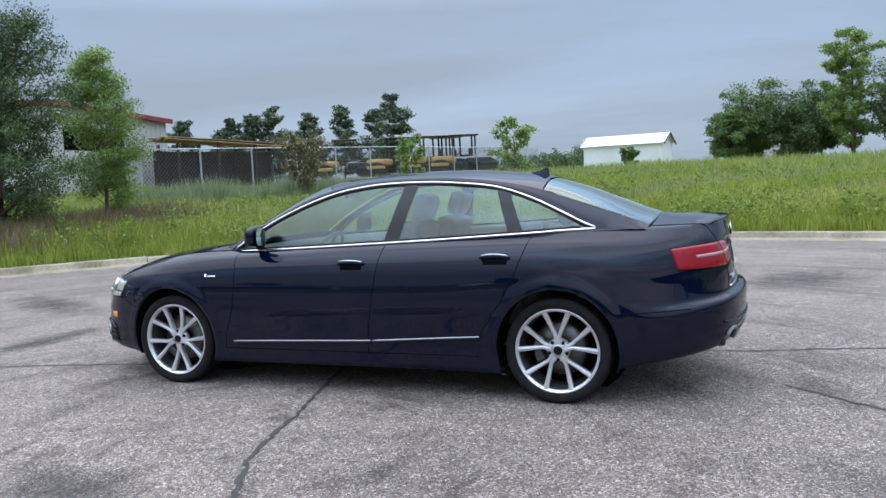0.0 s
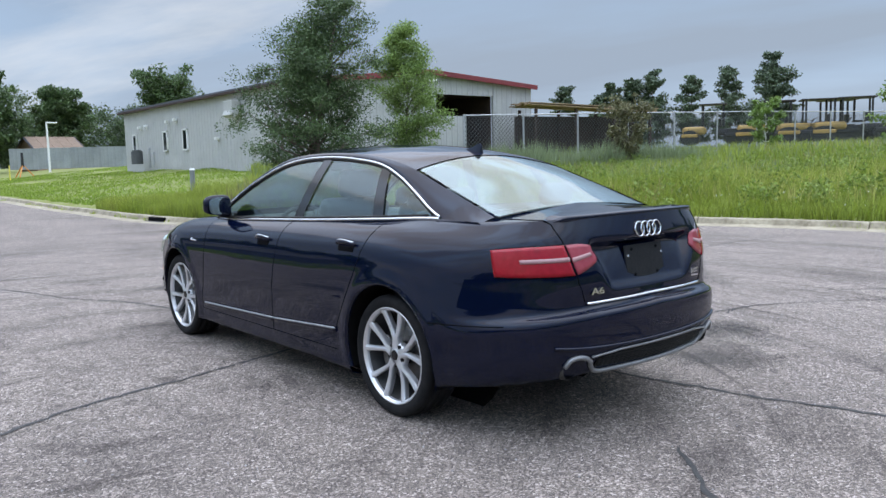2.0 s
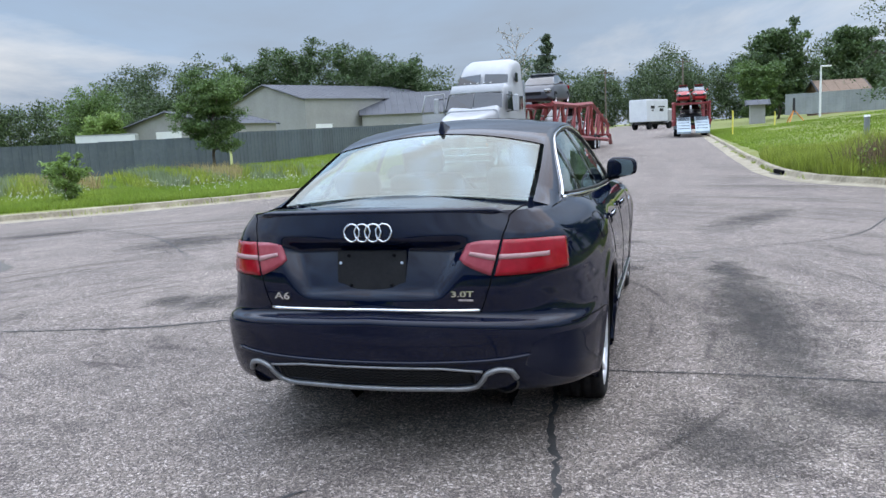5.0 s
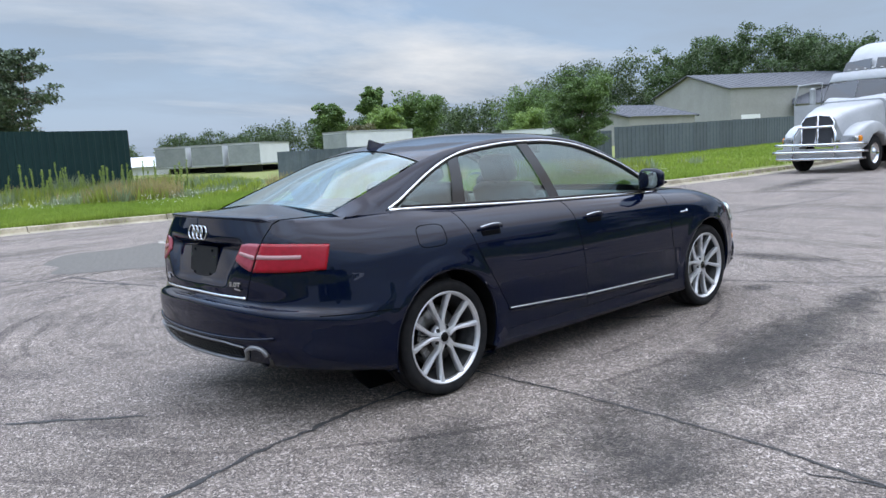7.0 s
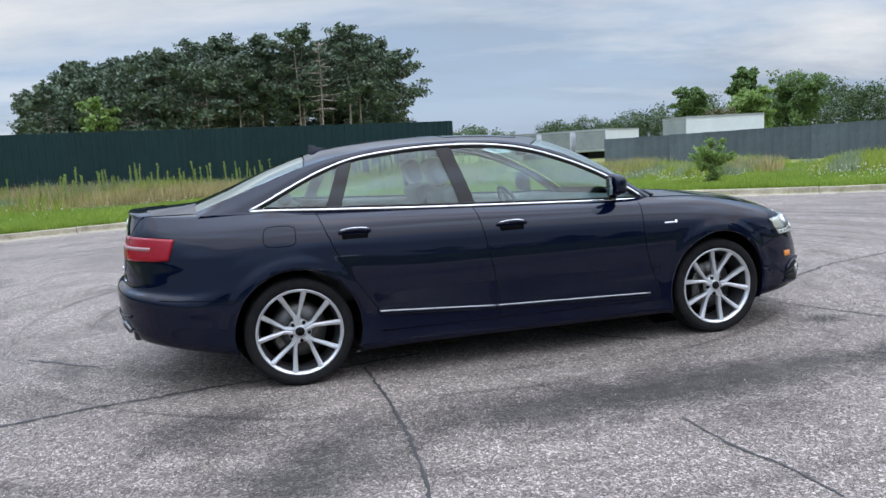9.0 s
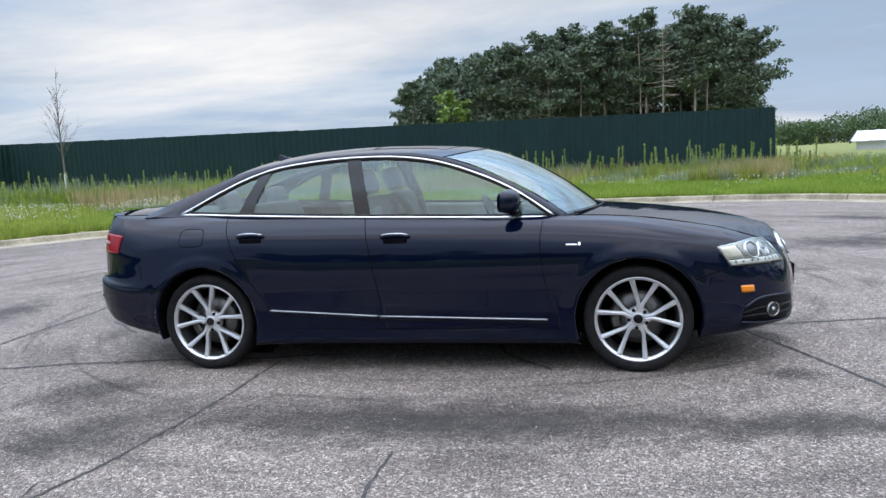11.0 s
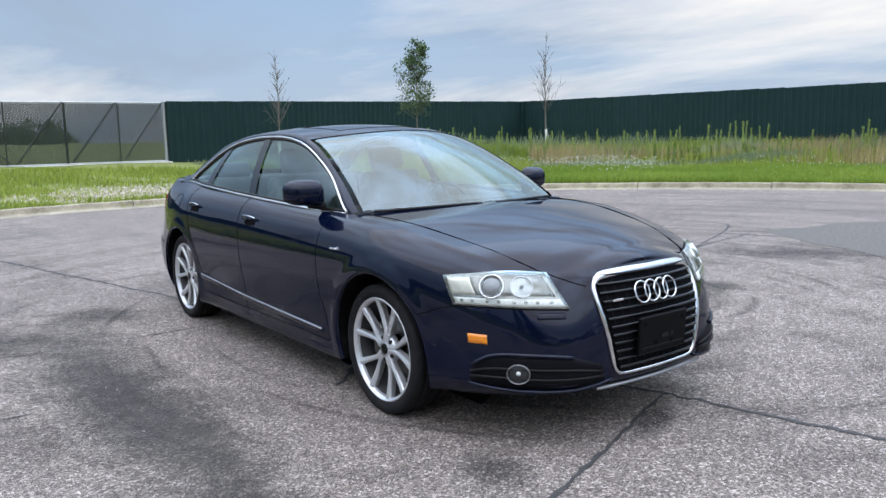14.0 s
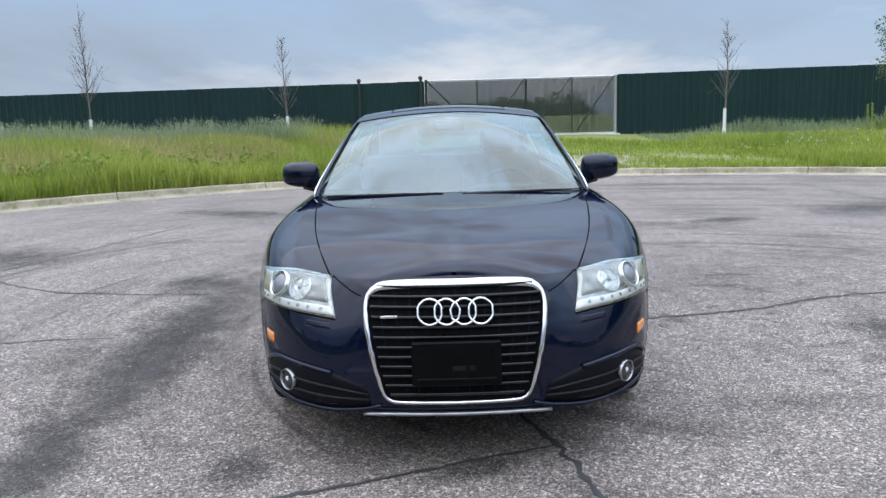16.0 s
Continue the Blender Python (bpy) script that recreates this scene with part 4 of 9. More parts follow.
box_trailer("white box trailer parked behind the grey fence", 5.15, pose(-35.15, 25.93, -.1, 0, 0, 90), 1.65)
for k, (x, y) in enumerate(((-49.2, 26.3), (-51.6, 24.6), (-54.0, 22.9))):
    box_trailer("white box trailer parked in a row", 6.0, pose(x, y, -.15, 0, 0, 128), 1.55)
gable_shed("low white tent-roofed shed in the far yard", 4.4, 5.0, 1.1, 1.8, pose(-59.8, 19.4, .1, 0, 0, 65), M_WHITEWALL, M_WHITEROOF)
box_trailer("white camping trailer behind the grey fence", 5.0, pose(-47.6, 55.7, -.2, 0, 0, 30), 1.8)

# ---- the saloon car: forward is +y, its right side is +x, wheels on z = 0 ----


def paint_mat():
    m = mat("navy_paint", (0.0006, 0.0032, 0.0125), (0.0009, 0.0041, 0.0160), 3.0, 0.07, 0.0, coat=0.82, spec=0.0)
    m.node_tree.nodes["Principled BSDF"].inputs["Coat Tint"].default_value = (0.80, 0.90, 1.0, 1)
    m.node_tree.nodes["Principled BSDF"].inputs["Coat IOR"].default_value = 1.46
    return m


M_PAINT = paint_mat()
M_CHROME = mat("chrome", (0.78, 0.78, 0.79), (0.70, 0.70, 0.71), 30, 0.10, 1.0)
M_SATIN = mat("satin_silver_trim", (0.36, 0.37, 0.38), (0.44, 0.45, 0.46), 25, 0.35, 0.9)
M_ALLOY = mat("silver_alloy", (0.60, 0.60, 0.61), (0.68, 0.68, 0.69), 20, 0.30, 0.65, coat=0.4)
M_RUBBER = mat("tyre_rubber", (0.009, 0.009, 0.010), (0.019, 0.018, 0.018), 22, 0.85, spec=0.15, bump=0.3, bump_scale=180, fine=0.002)
M_BLACK = mat("black_plastic", (0.0045, 0.0045, 0.005), (0.008, 0.008, 0.0085), 30, 0.45, spec=0.25, bump=0.15, bump_scale=300, fine=0.001)
M_GLOSSBLACK = mat("gloss_black", (0.003, 0.003, 0.0035), None, 10, 0.14, coat=0.3, spec=0.2)
M_GAP = mat("panel_gap", (0.002, 0.002, 0.003), None, 10, 0.9, spec=0.1)
M_LINER = mat("wheel_well_liner", (0.006, 0.006, 0.006), (0.010, 0.010, 0.010), 12, 0.95, spec=0.0)
M_BARREL = mat("shaded_rim_barrel", (0.045, 0.045, 0.046), (0.075, 0.075, 0.076), 20, 0.5, 0.4)
M_STEEL = mat("brake_steel", (0.17, 0.165, 0.16), (0.11, 0.105, 0.10), 30, 0.4, 0.9)
M_RED = mat("red_lamp_lens", (0.27, 0.002, 0.008), (0.36, 0.004, 0.013), 40, 0.2, coat=0.25, spec=0.3)
M_REDPALE = mat("pale_red_lamp_lens", (0.30, 0.035, 0.050), (0.36, 0.055, 0.070), 40, 0.2, coat=0.25, spec=0.3)
M_LAMPBAR = mat("clear_lamp_bar", (0.36, 0.17, 0.17), (0.43, 0.22, 0.22), 60, 0.35, coat=0.1)
M_AMBER = mat("amber_reflector", (0.85, 0.20, 0.01), (0.95, 0.28, 0.02), 60, 0.2, coat=0.8)
M_LAMPBOWL = mat("headlamp_reflector", (0.20, 0.20, 0.19), (0.50, 0.50, 0.475), 34, 0.22, 0.75, bump=0.5, bump_scale=45, fine=0.006)
M_LAMPDARK = mat("headlamp_dark_glass", (0.20, 0.21, 0.21), (0.13, 0.137, 0.14), 18, 0.25, 0.2, coat=0.5)
M_GLASS = glass_mat("car_window_glass", (0.62, 0.80, 0.76), 1.5, base=0.0)
M_SCREEN = glass_mat("windscreen_glass", (0.36, 0.50, 0.48), 1.52, base=0.045)
M_LENS = glass_mat("clear_lamp_cover", (0.90, 0.91, 0.88), 1.4)
M_LEATHER = mat("grey_leather", (0.060, 0.066, 0.070), (0.095, 0.103, 0.108), 9, 0.5, bump=0.2, bump_scale=140, fine=0.002)
M_TRIM = mat("grey_cabin_trim", (0.06, 0.062, 0.062), (0.09, 0.092, 0.092), 12, 0.6)
M_PALECABIN = mat("pale_cabin_trim", (0.20, 0.215, 0.21), (0.26, 0.275, 0.27), 10, 0.7)
M_MIRROR = mat("mirror_glass", (0.75, 0.78, 0.80), None, 10, 0.02, 1.0)
M_PLATEBLACK = mat("plate_holder_black", (0.002, 0.0021, 0.0025), (0.0035, 0.0037, 0.004), 12, 0.45, spec=0.08, bump=0.1)

car = thing("saloon_car", "dark navy blue four-door saloon parked on grey asphalt", "car")

# plan outline of the body at bumper height, from the middle of the nose to the middle of the tail
PLAN = spline([(0, 2.425), (.20, 2.418), (.36, 2.395), (.50, 2.345), (.62, 2.265), (.71, 2.17), (.78, 2.06), (.83, 1.93), (.872, 1.75),
               (.902, 1.55), (.913, 1.35), (.915, 1.1), (.914, .6), (.914, 0), (.914, -.6), (.916, -1.1), (.918, -1.42), (.910, -1.65),
               (.893, -1.85), (.862, -2.02), (.815, -2.16), (.745, -2.28), (.64, -2.375), (.5, -2.435), (.33, -2.472), (.16, -2.49), (0, -2.495)], 360)
PLAN[0, 0] = PLAN[-1, 0] = 0.0
tang = np.gradient(PLAN, axis=0)
tang /= np.linalg.norm(tang, axis=1)[:, None]
PNORM = np.stack([-tang[:, 1], tang[:, 0]], 1)
PNORM[0], PNORM[-1] = (0, 1), (0, -1)


def plan_index(x, y):
    return int(np.argmin((PLAN[:, 0] - x) ** 2 + (PLAN[:, 1] - y) ** 2))


# upright profiles (height, outward offset), from the underside to the shoulder, at stations along the outline
STATIONS = [
    ((0, 2.43), [(.21, -.2), (.245, -.06), (.28, -.02), (.33, -.015), (.41, -.012), (.49, -.014), (.56, -.022), (.62, -.036), (.67, -.052), (.715, -.068), (.75, -.083), (.775, -.105)]),
    ((.36, 2.395), [(.21, -.2), (.245, -.06), (.28, -.018), (.33, -.012), (.41, -.010), (.49, -.014), (.55, -.024), (.605, -.04), (.655, -.06), (.70, -.082), (.735, -.10), (.76, -.125)]),
    ((.50, 2.345), [(.21, -.18), (.24, -.05), (.275, -.005), (.33, .0), (.41, -.005), (.48, -.012), (.54, -.026), (.59, -.045), (.64, -.07), (.69, -.10), (.73, -.128), (.757, -.155)]),
    ((.71, 2.17), [(.21, -.17), (.235, -.05), (.27, -.01), (.33, .0), (.42, -.004), (.49, -.008), (.55, -.013), (.60, -.022), (.65, -.035), (.70, -.056), (.745, -.09), (.775, -.14)]),
    ((.83, 1.93), [(.20, -.15), (.22, -.05), (.26, -.02), (.33, -.005), (.42, 0), (.51, .0), (.58, -.003), (.64, -.008), (.70, -.02), (.75, -.037), (.80, -.075), (.835, -.14)]),
    ((.913, 1.42), [(.165, -.12), (.188, -.035), (.26, -.02), (.335, -.01), (.42, 0), (.54, .008), (.66, .010), (.745, .004), (.81, -.012), (.86, -.042), (.905, -.095), (.932, -.165)]),
    ((.914, .95), [(.165, -.12), (.188, -.035), (.26, -.02), (.335, -.012), (.42, -.003), (.54, .004), (.66, .004), (.755, -.003), (.825, -.018), (.875, -.04), (.925, -.085), (.958, -.155)]),
    ((.914, .3), [(.165, -.12), (.188, -.035), (.26, -.02), (.335, -.012), (.42, -.003), (.54, .004), (.66, .004), (.76, -.004), (.835, -.018), (.885, -.037), (.935, -.075), (.973, -.135)]),
    ((.914, -.6), [(.165, -.12), (.188, -.035), (.26, -.02), (.335, -.012), (.42, -.003), (.54, .004), (.66, .004), (.765, -.004), (.845, -.018), (.90, -.037), (.955, -.075), (1.003, -.140)]),
    ((.918, -1.42), [(.165, -.12), (.190, -.035), (.26, -.02), (.335, -.01), (.42, 0), (.54, .006), (.66, .006), (.77, -.002), (.855, -.018), (.925, -.045), (.99, -.10), (1.037, -.18)]),
    ((.862, -2.02), [(.24, -.15), (.27, -.05), (.31, -.02), (.38, -.005), (.46, 0), (.53, .005), (.575, -.003), (.62, -.018), (.72, -.033), (.83, -.048), (.95, -.09), (1.045, -.18)]),
    ((.745, -2.28), [(.28, -.16), (.31, -.06), (.35, -.025), (.42, -.004), (.50, .004), (.57, .008), (.605, -.003), (.635, -.03), (.73, -.042), (.84, -.052), (.965, -.08), (1.055, -.14)]),
    ((.50, -2.435), [(.30, -.17), (.33, -.07), (.36, -.04), (.43, -.006), (.51, .004), (.585, .008), (.625, 0), (.655, -.04), (.74, -.037), (.84, -.047), (.965, -.078), (1.065, -.115)]),
    ((0, -2.495), [(.30, -.17), (.33, -.07), (.36, -.04), (.43, -.004), (.52, .006), (.60, .008), (.645, 0), (.67, -.06), (.76, -.070), (.86, -.077), (.98, -.085), (1.075, -.10)]),
]
st_i = [plan_index(*p) for p, _ in STATIONS]
NS, NK = len(PLAN), 64
si = np.arange(NS)
zrow = np.stack([smooth_at(st_i, [t[k][0] for _, t in STATIONS])(si) for k in range(12)], 1)
orow = np.stack([smooth_at(st_i, [t[k][1] for _, t in STATIONS])(si) for k in range(12)], 1)
kk = np.linspace(0, 11, NK)
ZS = np.stack([smooth_at(range(12), zrow[i])(kk) for i in range(NS)])
OS = np.stack([smooth_at(range(12), orow[i])(kk) for i in range(NS)])


def step(a, b, x):
    t = np.clip((x - a) / (b - a), 0, 1)
    return t * t * (3 - 2 * t)


XS = PLAN[:, 0:1] + PNORM[:, 0:1] * OS
YS = PLAN[:, 1:2] + PNORM[:, 1:2] * OS
# pressed recess for the number plate in the boot lid
half_w = 0.300 + 0.50 * np.clip(ZS - 0.74, 0, .2)
rec = step(half_w + 0.035, half_w - 0.035, np.abs(XS)) * step(0.715, 0.752, ZS) * step(0.952, 0.925, ZS) * (YS < -2)
YS = YS + rec * np.interp(ZS, [.72, .94], [.014, .060])
# a soft fold along the flanks, and the crease under the shoulder
flank = (np.abs(YS) < 2.0)
XS = XS - 0.005 * np.exp(-((ZS - 0.47) / 0.10) ** 2) * step(2.0, 1.2, np.abs(YS)) * flank
# pressed flare round each wheel arch
for wy in (1.4215, -1.4215):
    reach = np.hypot(YS - wy, ZS - .335)
    XS = XS + .008 * step(.470, .395, reach) * flank * (XS > .5)
XS = np.maximum(XS, 0.0)
XS[0], XS[-1] = 0, 0
BODY = np.stack([XS, YS, ZS], 2)


def surf(i, z):
    """Point of the body's skin at outline place i (may be fractional) and height z."""
    i = float(np.clip(i, 0, NS - 1))
    a = int(min(i, NS - 2))
    f = i - a
    out = []
    for q in (a, a + 1):
        col = BODY[q, 6:]
        out.append(np.array([np.interp(z, col[:, 2], col[:, c]) for c in (0, 1)]))
    p = out[0] * (1 - f) + out[1] * f
    return np.array([p[0], p[1], z])


def skin(x, y, z):
    """Outline place (fractional) of the point of the skin at height z nearest to x, y."""
    best = min(range(0, NS, 2), key=lambda i: (lambda p: (p[0] - x) ** 2 + (p[1] - y) ** 2)(surf(i, z)))
    fine = min(np.linspace(best - 2, best + 2, 17), key=lambda i: (lambda p: (p[0] - x) ** 2 + (p[1] - y) ** 2)(surf(i, z)))
    return float(np.clip(fine, 0, NS - 1))


def skin_normal(i, z):
    a, b = surf(i - 0.7, z), surf(i + 0.7, z)
    c, d = surf(i, z - 0.012), surf(i, z + 0.012)
    n = np.cross(d - c, b - a)
    n /= np.linalg.norm(n) + 1e-9
    p = surf(i, z)
    if n @ np.array([p[0] * 0.8, p[1] * 0.35, 0.05]) < 0:
        n = -n
    return n


def on_skin(x, y, z, proud=0.0):
    i = skin(x, y, z)
    return surf(i, z) + skin_normal(i, z) * proud


def mirror_pts(P):
    return [(-p[0], p[1], p[2]) for p in P]


def both(name, V, F, material, parent, label="", smooth=True):
    """A part on the right side and its twin on the left."""
    a = obj(name, V, F, material, parent, smooth, label)
    b = obj(name, mirror_pts(V), [tuple(f)[::-1] for f in F], material, parent, smooth, label)
    return a, b


# wheel arches: cut the skin round each wheel
ARCH = [(1.4215, 0.335, 0.384), (-1.4215, 0.335, 0.384)]
P = BODY.copy().reshape(-1, 3)
inside = np.zeros(len(P), bool)
for wy, wz, wr in ARCH:
    dd = np.hypot(P[:, 1] - wy, P[:, 2] - wz)
    inside |= (dd < wr) & (P[:, 0] > 0.5)
quads = [(i * NK + k, i * NK + k + 1, (i + 1) * NK + k + 1, (i + 1) * NK + k) for i in range(NS - 1) for k in range(NK - 1)]
keep = []
moved = set()
for q in quads:
    n_in = sum(inside[v] for v in q)
    if n_in == 4:
        continue
    if n_in:
        moved.update(v for v in q if inside[v])
    keep.append(q)
for v in moved:
    for wy, wz, wr in ARCH:
        d = P[v, 1:] - (wy, wz)
        r = np.hypot(*d)
        if r < wr:
            P[v, 1:] = np.array((wy, wz)) + d / r * wr

# deck surfaces: bonnet and boot lid, from the shoulder line to the middle
i_cowl = plan_index(.914, 1.02)
i_boot = plan_index(.908, -1.66)
spine_z_f = smooth_at([1.05, 1.22, 1.35, 1.67, 2.0, 2.2, 2.3, 2.335], [.99, .985, .975, .942, .890, .838, .802, .776])
spine_z_r = smooth_at([-2.40, -2.36, -2.25, -2.05, -1.90], [1.075, 1.083, 1.089, 1.099, 1.114])


def deck(indices, spine_y, spine_z, nv=22):
    g = []
    for i in indices:
        e = BODY[i, -1]
        sy = spine_y(i)
        sz = float(spine_z(sy))
        row = []
        for v in np.linspace(0, 1, nv):
            c = math.sin(v * math.pi / 2)
            row.append((e[0] * (1 - v), e[1] + (sy - e[1]) * math.sin(v * math.pi / 2) ** 1.6, e[2] + (sz - e[2]) * c))
        g.append(row)
    return np.array(g)


def hood_spine(i):
    e = BODY[i, -1]
    y_end = BODY[0, -1, 1]
    return float(np.interp(e[1], [1.02, 2.32], [1.19, y_end])) if i else y_end


HOOD = deck(range(0, i_cowl + 1), hood_spine, spine_z_f)
BOOT = deck(range(i_boot, NS), lambda i: float(np.interp(BODY[i, -1, 1], [BODY[-1, -1, 1], -1.66], [BODY[-1, -1, 1], -1.95])), spine_z_r)


def grid_faces(n, m, flip=False):
    F = [(i * m + j, i * m + j + 1, (i + 1) * m + j + 1, (i + 1) * m + j) for i in range(n - 1) for j in range(m - 1)]
    return [f[::-1] for f in F] if flip else F


# split the skin into its panels
door_f_front = smooth_at([.20, .34, .60, .80, 1.0], [.955, .95, .87, .85, .88])
door_gap = smooth_at([.20, .37, .70, 1.01], [-.165, -.17, -.225, -.285])
door_r_rear = smooth_at([.20, .36, .45, .55, .63, .80, 1.05], [-.90, -.925, -.965, -1.03, -1.085, -1.18, -1.275])


def panel_of(c):
    x, y, z = c
    if y > 1.70:
        cut = np.interp(y, [1.70, 1.78, 1.96, 2.05], [.555, .565, .63, .632])
        if y > 2.12 and x < 0.47:
            cut = 0.9
        return "front_bumper" if z < cut else "front_wing"
    if y < -1.70:
        cut = np.interp(x, [0, .45, .75, .80, .95], [.665, .655, .60, .575, .56])
        if z < cut:
            return "rear_bumper"
        if y < -2.15 and x < 0.465 + 0.30 * (z - 0.666):
            return "boot_lid"
        return "rear_wing"
    if z < 0.285 and -1.12 < y < 1.1:
        return "sill"
    if y > door_f_front(z):
        return "front_wing"
    if y > door_gap(z):
        return "front_door"
    if y > door_r_rear(z):
        return "rear_door"
    return "rear_wing"


def all_normals(V, F):
    N = np.zeros_like(V)
    for f in F:
        a, b, c = V[f[0]], V[f[1]], V[f[2]]
        n = np.cross(b - a, c - a)
        if len(f) == 4:
            n = n + np.cross(c - a, V[f[3]] - a)
        for v in f:
            N[v] += n
    return N / (np.linalg.norm(N, axis=1)[:, None] + 1e-12)


# one net of skin and decks for shading, so that panels join smoothly
hood_off = len(P)
boot_off = hood_off + HOOD.shape[0] * HOOD.shape[1]
NETV = np.concatenate([P, HOOD.reshape(-1, 3), BOOT.reshape(-1, 3)])
hood_f = [tuple(v + hood_off for v in f) for f in grid_faces(HOOD.shape[0], HOOD.shape[1])]
boot_f = [tuple(v + boot_off for v in f) for f in grid_faces(BOOT.shape[0], BOOT.shape[1])]
NETN = all_normals(NETV, keep + hood_f + boot_f)
for i in range(0, i_cowl + 1):
    a, b = i * NK + NK - 1, hood_off + i * HOOD.shape[1]
    NETN[a] = NETN[b] = (NETN[a] + NETN[b]) / np.linalg.norm(NETN[a] + NETN[b])
for j, i in enumerate(range(i_boot, NS)):
    a, b = i * NK + NK - 1, boot_off + j * BOOT.shape[1]
    if BODY[i, -1, 1] > -2.2:
        NETN[a] = NETN[b] = (NETN[a] + NETN[b]) / np.linalg.norm(NETN[a] + NETN[b])


def net_part(name, faces, material, sides, label=""):
    """A panel of the net as a mesh; sides: (1,), (-1,) or (1, -1) for a panel across the middle."""
    V, F, N = [], [], []
    for sgn in sides:
        ids = sorted({v for f in faces for v in f})
        m = {v: len(V) + j for j, v in enumerate(ids)}
        for v in ids:
            V.append((NETV[v, 0] * sgn, NETV[v, 1], NETV[v, 2]))
            N.append((NETN[v, 0] * sgn, NETN[v, 1], NETN[v, 2]))
        for f in faces:
            g = tuple(m[v] for v in f)
            F.append(g if sgn > 0 else g[::-1])
    if len(sides) == 2:
        # weld the middle
        key, rem, V2, N2 = {}, {}, [], []
        for j, v in enumerate(V):
            q = (round(v[0], 4), round(v[1], 4), round(v[2], 4)) if abs(v[0]) < 1e-4 else j
            if q not in key:
                key[q] = len(V2)
                V2.append(v)
                N2.append(N[j])
            rem[j] = key[q]
        V = V2
        N = [(0, n[1], n[2]) if abs(v[0]) < 1e-4 else n for n, v in zip(N2, V2)]
        F = [tuple(dict.fromkeys(rem[v] for v in f)) for f in F]
        F = [f for f in F if len(f) > 2]
    ob = obj(name, V, F, material, car, True, label)
    ob.data.normals_split_custom_set_from_vertices([tuple(Vector(n).normalized()) for n in N])
    return ob


groups = {}
for q in keep:
    c = NETV[list(q)].mean(0)
    groups.setdefault(panel_of(c), []).append(q)
# outward winding
c0 = keep[len(keep) // 2]
a0, b0, d0 = NETV[c0[0]], NETV[c0[1]], NETV[c0[2]]
if np.cross(b0 - a0, d0 - a0)[0] < 0:
    groups = {k: [f[::-1] for f in v] for k, v in groups.items()}
    NETN[:hood_off] *= np.sign((NETN[:hood_off] * np.stack([P[:, 0], P[:, 1] * 0.3, P[:, 2] * 0 + .1], 1)).sum(1))[:, None]
hood_f = [f if np.cross(NETV[f[1]] - NETV[f[0]], NETV[f[2]] - NETV[f[0]])[2] > 0 else f[::-1] for f in hood_f]
boot_f = [f if np.cross(NETV[f[1]] - NETV[f[0]], NETV[f[2]] - NETV[f[0]])[2] > 0 else f[::-1] for f in boot_f]
NETN[hood_off:] *= np.sign(NETN[hood_off:, 2:3])

for name in ("front_bumper", "rear_bumper"):
    net_part(name, groups[name], M_PAINT, (1, -1))
# the bonnet reaches to its shut line, the wings take the rest
hood_line = smooth_at([1.0, 1.5, 2.0, 2.19, 2.25], [.70, .655, .555, .487, .46])


def under(f):
    c = NETV[list(f)].mean(0)
    return c[0] < (hood_line(c[1]) if c[1] < 2.22 else 0.47)


net_part("bonnet", [f for f in hood_f if under(f)], M_PAINT, (1, -1))
boot_top = [f for f in boot_f if NETV[list(f)].mean(0)[0] < 0.585]
net_part("boot_lid", groups["boot_lid"] + boot_top, M_PAINT, (1, -1))
groups["front_wing"] += [f for f in hood_f if not under(f)]
groups["rear_wing"] += [f for f in boot_f if NETV[list(f)].mean(0)[0] >= 0.585]
SIDEP = {}
for name in ("front_wing", "front_door", "rear_door", "rear_wing", "sill"):
    for sgn in (1, -1):
        SIDEP[name, sgn] = net_part(name, groups[name], M_PAINT, (sgn,))


def gap(points, r=0.0035, material=M_GAP, name="shut_line", sides=True, parent=car):
    V, F = tube(points, r, seg=5)
    if sides:
        return both(name, V, F, material, parent)
    return obj(name, V, F, material, parent)


def z_line(f, z0, z1, n=26):
    return [on_skin(.93, float(f(z)), z, -0.0012) for z in np.linspace(z0, z1, n)]


gap(z_line(door_f_front, .285, .955))
gap(z_line(door_gap, .285, .985))
gap(z_line(door_r_rear, .40, 1.025))
gap([on_skin(.93, y, .285, -0.0012) for y in np.linspace(-.93, .95, 40)])
gap([on_skin(x, y, z, -.0012) for x, y, z in spline([(.91, 1.765, .562), (.86, 1.87, .60), (.81, 1.96, .628)], 14)])
gap([on_skin(x, y, z, -.0012) for x, y, z in spline([(.91, -1.77, .56), (.86, -2.03, .572), (.80, -2.2, .583)], 16)])


def hood_z(x, y):
    """Height of the bonnet or boot at x, y by the nearest net point."""
    A = np.concatenate([HOOD.reshape(-1, 3), BOOT.reshape(-1, 3)])
    d = (A[:, 0] - abs(x)) ** 2 + (A[:, 1] - y) ** 2
    k = np.argsort(d)[:4]
    w = 1 / (d[k] + 1e-6)
    return float((A[k, 2] * w).sum() / w.sum())


gap([(float(hood_line(y)), y, hood_z(float(hood_line(y)), y) - .0005) for y in np.linspace(1.02, 2.18, 40)])
gap([on_skin(x, y, z, -.001) for x, y, z in spline([(.487, 2.19, .757), (.42, 2.27, .72), (.36, 2.30, .70)], 10)])
gap([(.587, y, hood_z(.587, y) - .0005) for y in np.linspace(-1.93, -2.26, 14)]
    + [on_skin(x, y, z, -.001) for x, y, z in spline([(.578, -2.30, 1.04), (.548, -2.35, .95), (.512, -2.394, .81), (.468, -2.41, .675)], 20)])
gap([on_skin(x, -2.42, .668, 0.0) for x in np.linspace(0, .468, 16)], 0.004)

